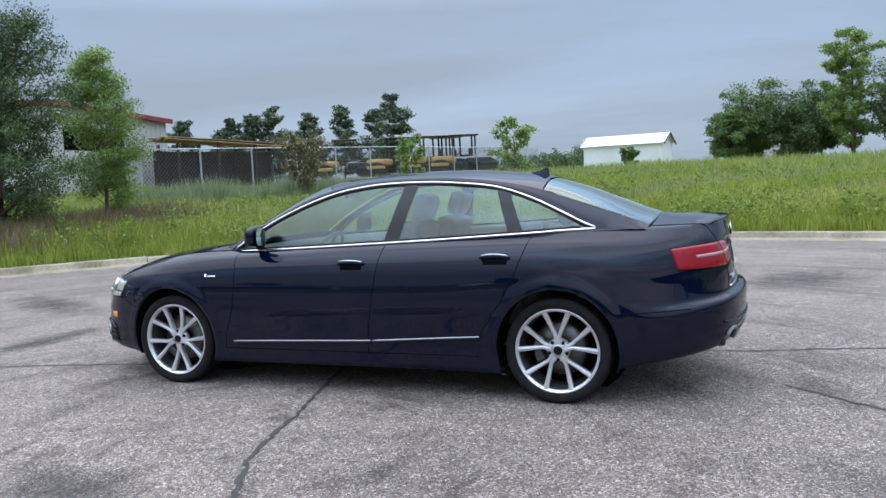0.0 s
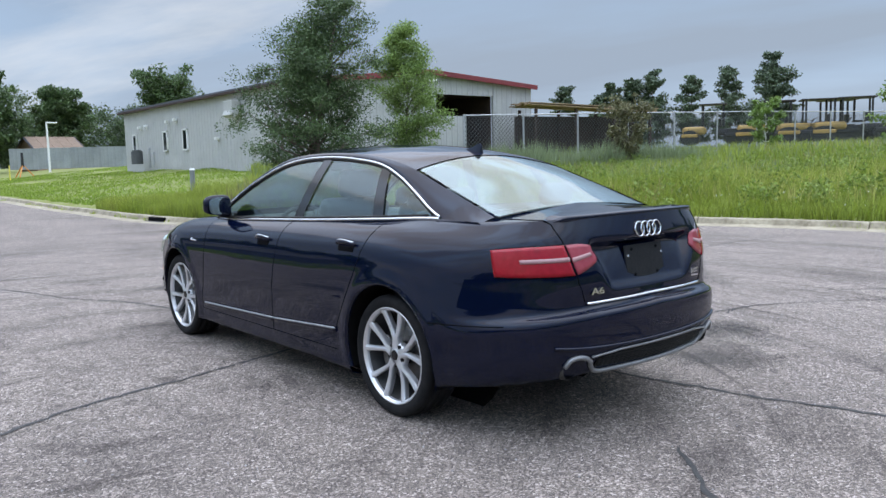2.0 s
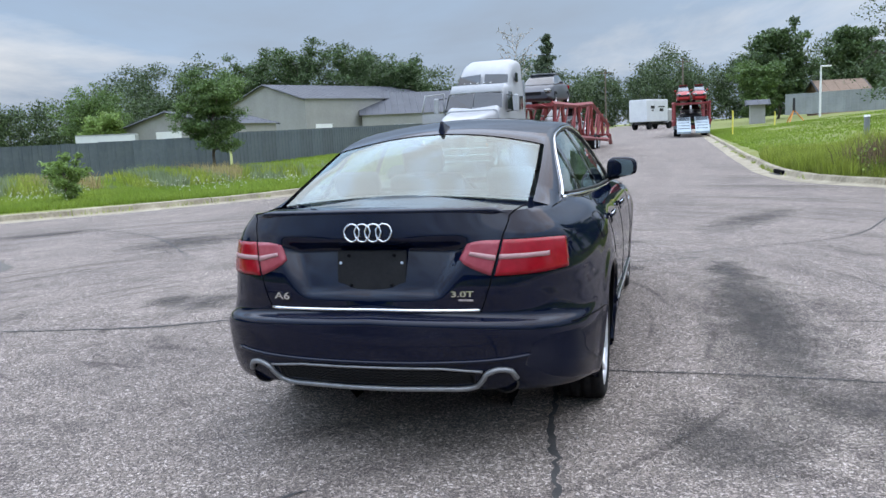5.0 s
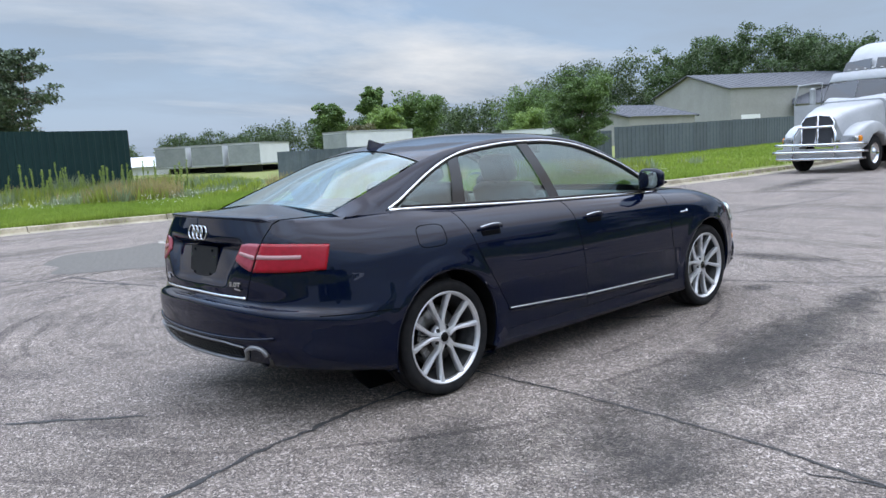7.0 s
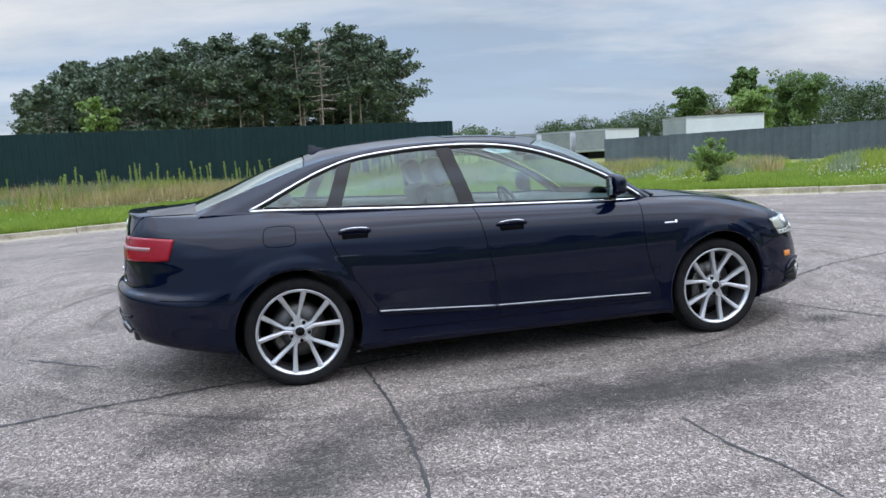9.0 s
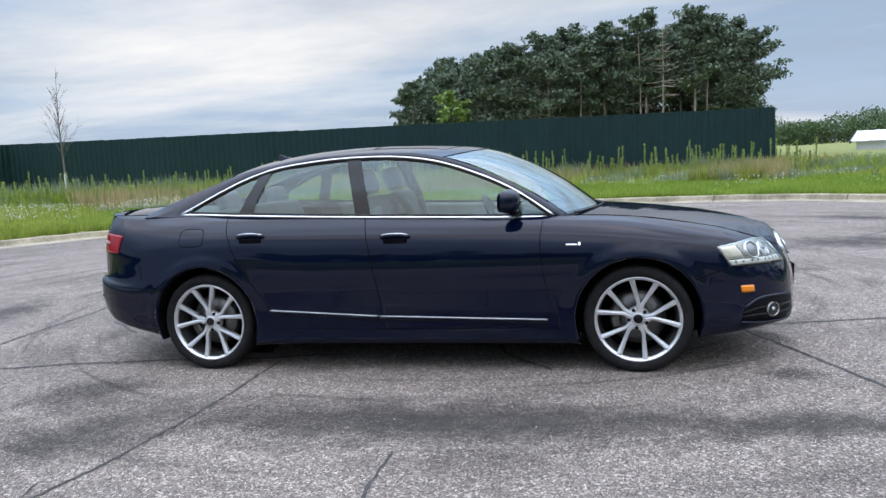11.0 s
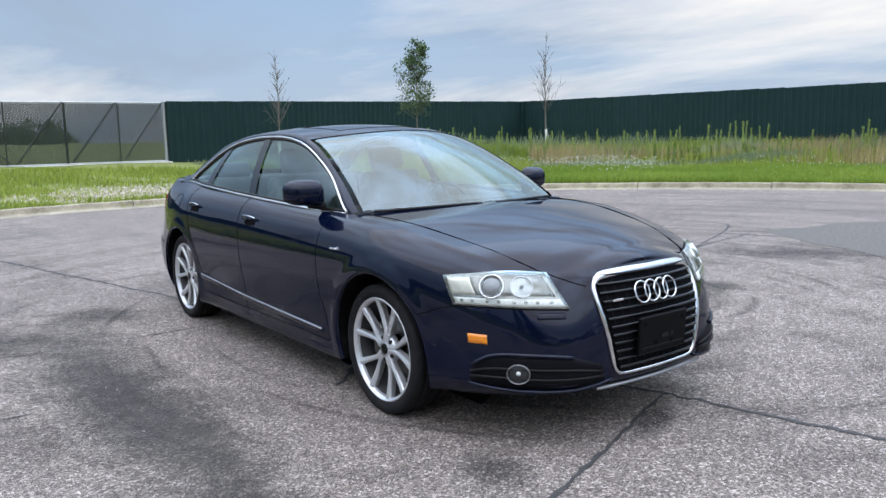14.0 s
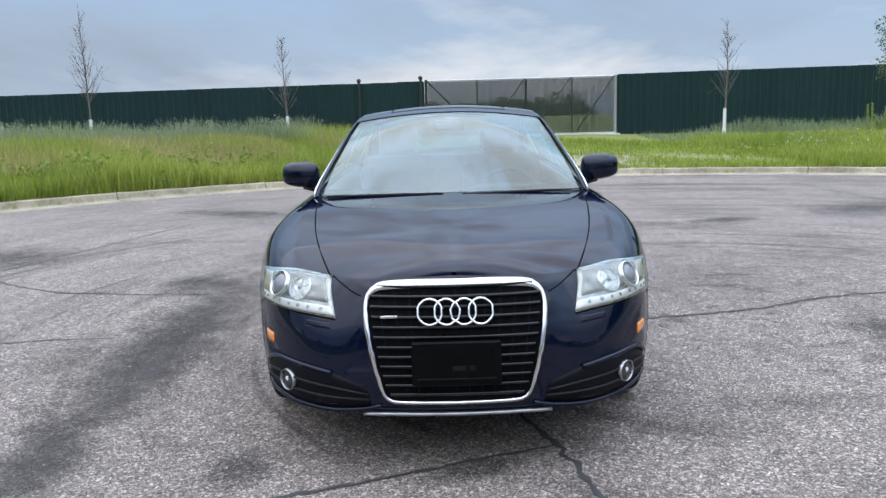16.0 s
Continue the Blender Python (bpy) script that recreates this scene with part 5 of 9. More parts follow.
# boot lip spoiler edge
V, F = [], []
for x in np.linspace(-.575, .575, 41):
    i = skin(abs(x), -2.40, 1.06)
    p = surf(i, 1.06)
    for dy, dz in ((0.100, .022), (.040, .020), (.004, .019), (-.004, .012), (0.008, -.008)):
        f = float(step(.585, .50, abs(x)))
        V.append((x, p[1] + dy * (.5 + .5 * f) + .03 * (1 - f), p[2] + (dz + .004) * f - .006 * (1 - f) - 0.010 * (abs(x) / .56) ** 2))
F = grid_faces(41, 5)
obj("boot_spoiler", V, F, M_PAINT, car)

# underside pan
bm = bmesh.new()
box(bm, (1.10, 3.8, .10), (0, .10, .23), .03)
box(bm, (1.56, 1.98, .09), (0, 0, .185), .03)
part("floor_pan", bm, M_LINER, car)

# ---- cabin shell ----
BELT = [(.742, .955, .952), (.768, .6, .963), (.776, 0, .984), (.768, -.6, 1.006), (.748, -1.2, 1.033), (.705, -1.66, 1.05), (.70, -1.96, 1.036)]
belt_x = smooth_at([-p[1] for p in BELT], [p[0] for p in BELT])
belt_z = smooth_at([-p[1] for p in BELT], [p[2] for p in BELT])
RAIL = [(.725, 1.0, .972), (.690, .83, 1.085), (.655, .66, 1.175), (.612, .43, 1.285), (.580, .20, 1.362), (.565, -.02, 1.400), (.560, -.35, 1.414), (.557, -.72, 1.402),
        (.560, -1.03, 1.362), (.572, -1.26, 1.312), (.592, -1.52, 1.222), (.606, -1.75, 1.142), (.614, -1.96, 1.066)]
ARC = [(.95, .950), (.81, 1.05), (.68, 1.132), (.43, 1.248), (.16, 1.336), (-.12, 1.378), (-.35, 1.386), (-.72, 1.370), (-1.03, 1.325), (-1.23, 1.258), (-1.44, 1.160), (-1.58, 1.09), (-1.655, 1.058)]
arc_z = smooth_at([-p[0] for p in ARC], [p[1] for p in ARC])
MIDLINE = [(1.20, .985), (1.02, 1.125), (.83, 1.245), (.62, 1.345), (.42, 1.410), (.1, 1.447), (-.35, 1.462), (-.72, 1.452), (-1.0, 1.425), (-1.22, 1.388), (-1.5, 1.298), (-1.78, 1.183), (-1.985, 1.106)]
rail = spline(RAIL, 121)
mid = np.stack([np.interp(np.linspace(0, 12, 121), range(13), [0] * 13)] + [smooth_at(range(13), [p[k] for p in MIDLINE])(np.interp(np.linspace(0, 1, 121), np.linspace(0, 1, 121), np.linspace(0, 12, 121))) for k in (0, 1)], 1)
# even the rail to the same knots as the middle line
rail = np.stack([smooth_at(range(13), [p[k] for p in RAIL])(np.linspace(0, 12, 121)) for k in range(3)], 1)


def roof_row(q, nv=26):
    """Section of the roof at knot place q, from the rail to the middle."""
    j = q * 10
    a = int(min(j, 119))
    f = j - a
    r = rail[a] * (1 - f) + rail[a + 1] * f
    m = mid[a] * (1 - f) + mid[a + 1] * f
    row = []
    for v in np.linspace(0, 1, nv):
        c = math.sin(v * math.pi / 2) ** 0.9
        row.append((r[0] * (1 - v), r[1] + (m[1] - r[1]) * math.sin(v * math.pi / 2), r[2] + (m[2] - r[2]) * c))
    return row


def roof_part(name, q0, q1, n, material, v0=0, v1=26, drop=0.0, label=""):
    V, F = [], []
    rows = [roof_row(q)[v0:v1] for q in np.linspace(q0, q1, n)]
    m = len(rows[0])
    for row in rows:
        full = [(x, y, z - drop) for x, y, z in row] + [(-x, y, z - drop) for x, y, z in row[::-1][1:]]
        V += full
    F = grid_faces(n, 2 * m - 1)
    ob = obj(name, V, F, material, car, True, label)
    return ob


Q_WS, Q_BL = 4.0, 9.15
roof_part("roof_panel", Q_WS, Q_BL, 46, M_PAINT)
wind = roof_part("windscreen", 0.05, Q_WS - .04, 34, M_SCREEN, 1, 26, .004, "windscreen reflecting the cloudy sky")
back = roof_part("rear_window", Q_BL + .04, 11.97, 28, M_SCREEN, 1, 26, .004, "sloping rear window reflecting clouds")
for g in (wind, back):
    g.visible_shadow = False
# black ceramic bands round the screens
for name, qa, qb in (("windscreen_band", Q_WS - .16, Q_WS - .02), ("windscreen_band", 0.0, .08), ("rear_window_band", Q_BL + .02, Q_BL + .13), ("rear_window_band", 11.82, 11.99)):
    roof_part(name, qa, qb, 5, M_GLOSSBLACK, 1, 26, .007)


def side_x(y, z):
    """Half width of the cabin's side at y, z."""
    bx, bz = float(belt_x(-y)), float(belt_z(-y))
    rz = float(np.interp(-y, -rail[:, 1], rail[:, 2]))
    rx = float(np.interp(-y, -rail[:, 1], rail[:, 0]))
    t = np.clip((z - bz) / max(rz - bz, .02), 0, 1)
    return bx + (rx - bx) * t + 0.018 * math.sin(math.pi * t)


# side frame: roof rail, pillars A and C
low = [(y, float(arc_z(-y))) for y in np.linspace(.95, -1.655, 90)] + [(y, float(belt_z(-y))) for y in np.linspace(-1.67, -1.95, 10)]
V = []
nk = 7
for j, (y, z) in enumerate(low):
    yr = float(np.interp(j, [0, 30, 60, 75, 89, 99], [1.0, .10, -.80, -1.25, -1.74, -1.96]))
    r = np.array([np.interp(-yr, -rail[:, 1], rail[:, c]) for c in range(3)])
    b = np.array([side_x(y, z), y, z])
    for t in np.linspace(0, 1, nk):
        p = b * (1 - t) + r * t
        p[0] += 0.012 * math.sin(math.pi * t)
        V.append(tuple(p))
both("roof_rail", V, grid_faces(100, nk), M_PAINT, car)


def pane(y0b, y0t, y1b, y1t, n=24, m=14, inset=.012, lift=0.012):
    """A side window between belt and arc; leading and trailing edges run from (b) belt to (t) top."""
    V = []
    for i in range(n):
        a = i / (n - 1)
        yb, yt = y0b + (y1b - y0b) * a, y0t + (y1t - y0t) * a
        zb, zt = float(belt_z(-yb)) + lift, float(arc_z(-yt)) - lift * .5
        for t in np.linspace(0, 1, m):
            y, z = yb + (yt - yb) * t, zb + (zt - zb) * t
            z = min(z, max(zb, float(arc_z(-y)) - lift * .4))
            V.append((side_x(y, z) - inset, y, z))
    return V, grid_faces(n, m)


for args in ((.885, .885, -.262, -.365), (-.352, -.452, -1.115, -1.005), (-1.20, -1.085, -1.585, -1.585)):
    for ob in both("side_window", *pane(*args), M_GLASS, car):
        ob.visible_shadow = False
for args, mm in (((-.255, -.360, -.357, -.457), M_GLOSSBLACK), ((-1.11, -1.0, -1.205, -1.09), M_GLOSSBLACK), ((-1.575, -1.575, -1.615, -1.615), M_GLOSSBLACK)):
    both("pillar_trim", *pane(*args, n=5, inset=.004, lift=.006), mm, car)
# black seals inside the chrome
arc_pts = [(side_x(y, float(arc_z(-y))) + .004, y, float(arc_z(-y))) for y in np.linspace(.93, -1.65, 80)]
belt_pts = [(side_x(y, float(belt_z(-y))) + .006, y, float(belt_z(-y)) + .002) for y in np.linspace(.93, -1.65, 60)]
V, F = tube(arc_pts, .0085, seg=6, flat=1.0)
both("window_chrome", V, F, M_CHROME, car, "bright chrome window surround")
V, F = tube(belt_pts, .0095, seg=6)
both("belt_chrome", V, F, M_CHROME, car, "bright chrome belt strip")
V, F = tube([(p[0] - .006, p[1], p[2] - .015) for p in arc_pts[:-2]], .010, seg=6)
both("window_seal", V, F, M_BLACK, car)
V, F = tube([(p[0] - .006, p[1], p[2] + .013) for p in belt_pts[:-2]], .009, seg=6)
both("window_seal", V, F, M_BLACK, car)
# shoulder filler between belt and skin
V = []
for y in np.linspace(1.03, -1.95, 60):
    a = surf(skin(.93, y, .94), .94)
    top = BODY[plan_index(.914 if abs(y) < 1.6 else .89, y), -1]
    b = (side_x(min(y, .95), float(belt_z(-min(y, .95)))), y, float(belt_z(-y)))
    V += [tuple(top), tuple((np.array(top) + np.array(b)) / 2 + np.array([.004, 0, .006])), b, (b[0] - .05, b[1], b[2] - .03)]
both("belt_ledge", V, grid_faces(60, 4), M_PAINT, car)
# cowl and wipers
V = []
for x in np.linspace(-.70, .70, 29):
    y = 1.19 - .20 * (abs(x) / .70) ** 2
    V += [(x, y + .05, hood_z(x, y + .03) - .028), (x, y + .0, hood_z(x, y + .03) - .032), (x, y - .08, 1.0)]
obj("cowl_panel", V, grid_faces(29, 3), M_BLACK, car)


def screen_point(x, q):
    row = roof_row(q)
    xs = [p[0] for p in row][::-1]
    return np.array([x, np.interp(abs(x), xs, [p[1] for p in row][::-1]), np.interp(abs(x), xs, [p[2] for p in row][::-1])])


for x0, x1, q1 in ((.66, .04, .045), (-.06, -.64, .04)):
    pts = []
    for t in np.linspace(0, 1, 14):
        p = screen_point(x0 + (x1 - x0) * t, .0 + q1 * t)
        pts.append((p[0], p[1] + .030, p[2] - .004))
    V, F = tube(pts, [.008] * 10 + [.007, .006, .005, .004])
    obj("wiper", V, F, M_BLACK, car)

# sunroof outline, shark fin aerial
pts = []
for x, q in [(-.36, 4.55), (.36, 4.55), (.36, 5.95), (-.36, 5.95)]:
    pts.append(screen_point(x, q) + np.array([0, 0, .001]))
loop = []
for a, b, qa, qb in ((0, 1, 4.55, 4.55), (1, 2, 4.55, 5.95), (2, 3, 5.95, 5.95), (3, 0, 5.95, 4.55)):
    for t in np.linspace(0, 1, 12, endpoint=False):
        x = pts[a][0] * (1 - t) + pts[b][0] * t
        loop.append(screen_point(x, qa + (qb - qa) * t) + np.array([0, 0, .0008]))
V, F = tube([p - np.array([0, 0, .0012]) for p in loop], .0028, closed=True, seg=5)
sun_roof = obj("sunroof_seal", V, F, M_GAP, car)
bm = bmesh.new()
prof = [(-1.08, .0), (-1.11, .014), (-1.15, .030), (-1.185, .052), (-1.205, .060), (-1.211, .046), (-1.215, .0)]
vs = []
for y, h in prof:
    z = float(np.interp(-y, -mid[:, 1], mid[:, 2]))
    w = .015 if h < .02 else (.010 if h < .04 else .005)
    vs.append([bm.verts.new((sx * (w if k else .019), y, z - .004 + (h if k else 0))) for k in (0, 1) for sx in (-1, 1)])
for a, b in zip(vs, vs[1:]):
    for i, j in ((0, 1), (1, 3), (3, 2), (2, 0)):
        bm.faces.new((a[i], a[j], b[j], b[i]))
part("aerial_fin", bm, M_PAINT, car, "dark shark-fin aerial")

# ---- wheel wells ----
for wy, wz, wr in ARCH:
    V, F = [], []
    angs_w = np.linspace(-.35, math.pi + .35, 40)
    rim_pts = [(math.cos(a), math.sin(a)) for a in angs_w]
    for c, s_ in rim_pts:
        y, z = wy + wr * c, wz + wr * s_
        xo = surf(skin(.93, y, max(z, .2)), max(z, .2))[0] if z > .2 else .88
        V += [(xo, y, z), (xo - .004, wy + (wr - .012) * c, wz + (wr - .012) * s_), (xo - .020, wy + (wr - .011) * c, wz + (wr - .011) * s_), (.42, wy + (wr + .01) * c, wz + (wr + .01) * s_)]
    n = len(rim_pts)
    both("arch_lip", [V[4 * i + j] for i in range(n) for j in range(3)], grid_faces(n, 3), M_PAINT, car)
    both("wheel_liner", [V[4 * i + j] for i in range(n) for j in (2, 3)], grid_faces(n, 2), M_LINER, car)
    V = [(.42, wy, wz)] + [(.42, wy + (wr + .02) * math.cos(a), wz + (wr + .02) * math.sin(a)) for a in np.linspace(0, 2 * math.pi, 30)]
    both("wheel_liner", V, [(0, i, i + 1) for i in range(1, 30)], M_LINER, car)


# ---- wheels ----
def lathe(profile_pts, seg=72):
    """Turn (x, r) points round the x axis."""
    V = [(x, r * math.cos(2 * math.pi * k / seg), r * math.sin(2 * math.pi * k / seg)) for k in range(seg) for x, r in profile_pts]
    m = len(profile_pts)
    F = [(k * m + j, k * m + j + 1, ((k + 1) % seg) * m + j + 1, ((k + 1) % seg) * m + j) for k in range(seg) for j in range(m - 1)]
    return V, F


def build_wheel():
    """A ten-spoke alloy wheel, its outer face towards +x, with its hub at the origin."""
    w = thing("wheel", "", "")
    tyre_prof = [(-.11, .245), (-.120, .262), (-.122, .290), (-.112, .312), (-.095, .323), (-.06, .3265), (-.058, .319), (-.05, .319), (-.048, .327), (-.008, .3275), (-.006, .319), (.004, .319), (.006, .3275),
                 (.046, .327), (.048, .319), (.056, .319), (.058, .3265), (.090, .323), (.102, .314), (.108, .300), (.109, .290), (.106, .275), (.101, .264), (.092, .256)]
    V, F = lathe(tyre_prof, 80)
    obj("tyre", V, F, M_RUBBER, w, label="black low-profile rubber tyre")
    rim_prof = [(.088, .260), (.098, .2610), (.101, .2570), (.099, .2525), (.092, .2500), (.091, .2440), (.084, .2415), (.072, .2405)]
    V, F = lathe(rim_prof, 80)
    rim = obj("rim", V, F, M_ALLOY, w, label="silver ten-spoke alloy rim")
    # same rim, but coloured dark: shade behind the spokes is put into the material
    V, F = lathe([(.074, .2425), (.045, .236), (.03, .232), (-.06, .225), (-.11, .248)], 64)
    obj("barrel", V, F, M_BARREL, rim, label="shaded inner barrel of the rim")
    # spokes: five pairs, each pair springing from one root and parting towards the rim
    for k in range(5):
        a0 = 2 * math.pi * k / 5 + math.pi / 2
        for sgn in (-1, 1):
            V, F = [], []
            rows = 12
            for j in range(rows):
                t = j / (rows - 1)
                r = .040 + t * (.246 - .040)
                a = a0 + sgn * math.atan2(.0095 + .068 * max(0.0, (r - .088) / .158), r)
                hw = .0115 + .0065 * t ** 1.6 + .006 * max(0.0, 1 - t * 4)
                xo = .074 + .018 * t ** .8 - .010 * math.sin(t * math.pi)
                c, s_ = math.cos(a), math.sin(a)
                rad, tan_ = (c, s_), (-s_, c)
                for off, dx in ((-hw, -.008), (-hw * .80, 0), (-sgn * hw * .2, .0035), (hw * .80, 0), (hw, -.008), (hw * .7, -.036), (-hw * .7, -.036)):
                    V.append((xo + dx, rad[0] * r + tan_[0] * off, rad[1] * r + tan_[1] * off))
            for j in range(rows - 1):
                for q in range(7):
                    F.append((j * 7 + q, j * 7 + (q + 1) % 7, (j + 1) * 7 + (q + 1) % 7, (j + 1) * 7 + q))
            F.append(tuple((rows - 1) * 7 + q for q in range(7)))
            obj("spoke", V, F, M_ALLOY, rim, smooth=False)
    V, F = lathe([(.03, .073), (.056, .071), (.066, .062), (.067, .042), (.074, .036), (.075, .028)], 40)
    obj("hub", V, F, M_ALLOY, rim)
    V, F = lathe([(.072, .029), (.078, .027), (.079, .020), (.079, .0005)], 32)
    obj("centre_cap", V, F, M_GLOSSBLACK, w, label="black centre cap")
    for k in range(5):
        a = 2 * math.pi * k / 5 + math.pi / 2 + math.pi / 5
        bm = bmesh.new()
        cyl(bm, .0125, .0115, (.050, .056 * math.cos(a), .056 * math.sin(a)), (.071, .056 * math.cos(a), .056 * math.sin(a)), 10)
        part("wheel_bolt", bm, M_BLACK, w, smooth=True)
    V, F = lathe([(-.01, .06), (.0, .16), (-.012, .162), (-.03, .172)], 48)
    obj("brake_disc", V, F, M_STEEL, w, label="worn steel brake disc")
    bm = bmesh.new()
    for a in np.linspace(-.45, .45, 5):
        box(bm, (.06, .055, .045), (.012, -.135 * math.cos(a), .135 * math.sin(a)), .01, Matrix.Rotation(-a, 4, "X"))
    part("brake_caliper", bm, M_STEEL, w)
    return w


wheel0 = build_wheel()
wheel0.parent = car
wheel0.matrix_basis = pose(.774, 1.4215, .3255, -10, 0, 0)
for x, y, rz, rx in ((-.774, 1.4215, 180, 40), (.774, -1.4215, 0, 8), (-.774, -1.4215, 180, 0)):
    wc = copy_thing(wheel0, Matrix.Translation((x, y, .3255)) @ pose(0, 0, 0, 0, 0, rz) @ pose(0, 0, 0, rx, 0, 0))
    wc.parent = car


# ---- patches that lie on the skin ----
def patch(lower, upper, n=24, m=8, proud=.003, skirt=.012):
    """Verts and faces of a plate on the skin between two edges given as points; its rim turns back into the body."""
    L, U = spline(lower, n) if len(lower) > 1 else None, spline(upper, n)
    V = []
    cols = []
    for i in range(n):
        il, iu = skin(*L[i]), skin(*U[i])
        col = []
        for t in np.linspace(0, 1, m):
            ii, z = il + (iu - il) * t, L[i][2] + (U[i][2] - L[i][2]) * t
            edge = i in (0, n - 1) or t in (0.0, 1.0)
            bow = 0.0
            col.append(surf(ii, z) + skin_normal(ii, z) * (proud + bow))
        cols.append(col)
    V = [tuple(p) for c in cols for p in c]
    F = grid_faces(n, m)
    # orientation and skirt
    border = [i * m for i in range(n)] + [(n - 1) * m + j for j in range(1, m)] + [i * m + m - 1 for i in range(n - 2, -1, -1)] + [j for j in range(m - 2, 0, -1)]
    base = len(V)
    for b in border:
        i, j = divmod(b, m)
        il, iu = skin(*L[i]), skin(*U[i])
        t = j / (m - 1)
        ii, z = il + (iu - il) * t, L[i][2] + (U[i][2] - L[i][2]) * t
        V.append(tuple(np.array(V[b]) - skin_normal(ii, z) * skirt))
    k = len(border)
    for q in range(k):
        F.append((border[q], border[(q + 1) % k], base + (q + 1) % k, base + q))
    return V, F


def flip_out(V, F):
    a, b, c = (np.array(V[v]) for v in F[len(F) // 3][:3])
    n = np.cross(b - a, c - a)
    return F if n @ (a * (1, .5, 0)) > 0 else [f[::-1] for f in F]


def lamp(name, lower, upper, material, label="", proud=.003, n=24, m=8, parent=car, skirt=.012):
    V, F = patch(lower, upper, n, m, proud, skirt)
    return both(name, V, flip_out(V, F), material, parent, label)


# headlamps
HL_LOW = [(.812, 1.956, .632), (.72, 2.10, .630), (.60, 2.205, .622), (.452, 2.285, .612)]
HL_UP = [(.800, 1.878, .748), (.74, 1.98, .758), (.63, 2.085, .762), (.487, 2.185, .752)]
lamp("headlamp", HL_LOW, HL_UP, M_LAMPBOWL, "clear headlamp with round projector and bright strip", .003, 30, 10)


def lerp3(a, b, t):
    return tuple(np.array(a) * (1 - t) + np.array(b) * t)


def hl_point(u, v):
    lo, up = spline(HL_LOW, 41), spline(HL_UP, 41)
    k = int(round(u * 40))
    return lerp3(lo[k], up[k], v)


def disc_on_skin(pt, r, depth, proud, material, name, label="", squash=1.0, seg=28, ring=0.0, parent=car):
    """A round disc or ring lying on the skin."""
    i = skin(*pt)
    n = Vector(skin_normal(i, pt[2]))
    c = Vector(surf(i, pt[2])) + n * proud
    up = Vector((0, 0, 1)) - n * n.z
    up.normalize()
    sd = up.cross(n)
    prof = ([(r - ring, 0), (r - ring, depth), (r, depth), (r, -.006)] if ring else [(.0005, depth * 1.6), (r * .5, depth * 1.45), (r * .85, depth), (r, depth * .3), (r, -.006)])
    V, F = [], []
    for k in range(seg):
        a = 2 * math.pi * k / seg
        for rr, h in prof:
            V.append(tuple(c + sd * math.cos(a) * rr + up * math.sin(a) * rr * squash + n * h))
    m = len(prof)
    for k in range(seg):
        for j in range(m - 1):
            F.append((k * m + j, k * m + j + 1, ((k + 1) % seg) * m + j + 1, ((k + 1) % seg) * m + j))
    return both(name, V, F, material, parent, label)


M_LAMPGREY = mat("headlamp_inner_grey", (.10, .10, .095), (.36, .36, .345), 26, .28, .55, bump=.6, bump_scale=38, fine=.008)
M_LAMPWARM = mat("indicator_reflector_warm", (.55, .50, .42), (.68, .64, .56), 40, .3, .5)
M_STRIP = mat("white_light_strip", (.56, .57, .55), (.70, .71, .69), 60, .25, .1, coat=.5)
lo_c, up_c = spline(HL_LOW, 13), spline(HL_UP, 13)


def lamp_area(u0, u1, v0, v1):
    """Edges of a part of the lamp between two shares along it and two up it."""
    lo, up = spline(HL_LOW, 41), spline(HL_UP, 41)
    ks = [int(round(40 * (u0 + (u1 - u0) * q / 5))) for q in range(6)]
    return [lerp3(lo[k], up[k], v0) for k in ks], [lerp3(lo[k], up[k], v1) for k in ks]


lamp("indicator_reflector", *lamp_area(.03, .24, .36, .92), M_LAMPWARM, "warm-tinted indicator reflector", .005, 12, 6)
lamp("lamp_mask", *lamp_area(.26, .95, .36, .96), M_LAMPGREY, "", .0045, 20, 6)
disc_on_skin(hl_point(.42, .62), .054, .014, .004, M_CHROME, "projector_ring", ring=.0045)
disc_on_skin(hl_point(.42, .62), .043, .012, .006, M_LAMPDARK, "projector_lens", "dark round projector lens")
disc_on_skin(hl_point(.68, .62), .050, .006, .004, M_CHROME, "reflector_bowl", ring=.0022)
M_FACET = mat("faceted_reflector", (.45, .46, .46), (.75, .76, .76), 60, .12, .9, bump=1.0, bump_scale=55, fine=.02)
disc_on_skin(hl_point(.68, .62), .047, .003, .004, M_FACET, "high_beam_reflector")
disc_on_skin(hl_point(.68, .62), .010, .008, .005, M_LAMPDARK, "high_beam_bulb", seg=14)
lamp("daylight_strip", *lamp_area(.03, .97, .05, .27), M_STRIP, "white strip of small daylight lamps", .008, 26, 4)
for q in range(8):
    disc_on_skin(hl_point(.10 + .11 * q, .18), .008, .002, .009, M_LAMPBOWL, "daylight_lamp", seg=12)
for a in lamp("lamp_cover", HL_LOW, HL_UP, M_LENS, "", .018, 26, 8, skirt=.016):
    a.visible_shadow = False
lamp("headlamp_shadow_gap", [(p[0], p[1], p[2] - .006) for p in HL_LOW], [(p[0], p[1], p[2] + .005) for p in HL_UP], M_GAP, "", .0012, 24, 6)

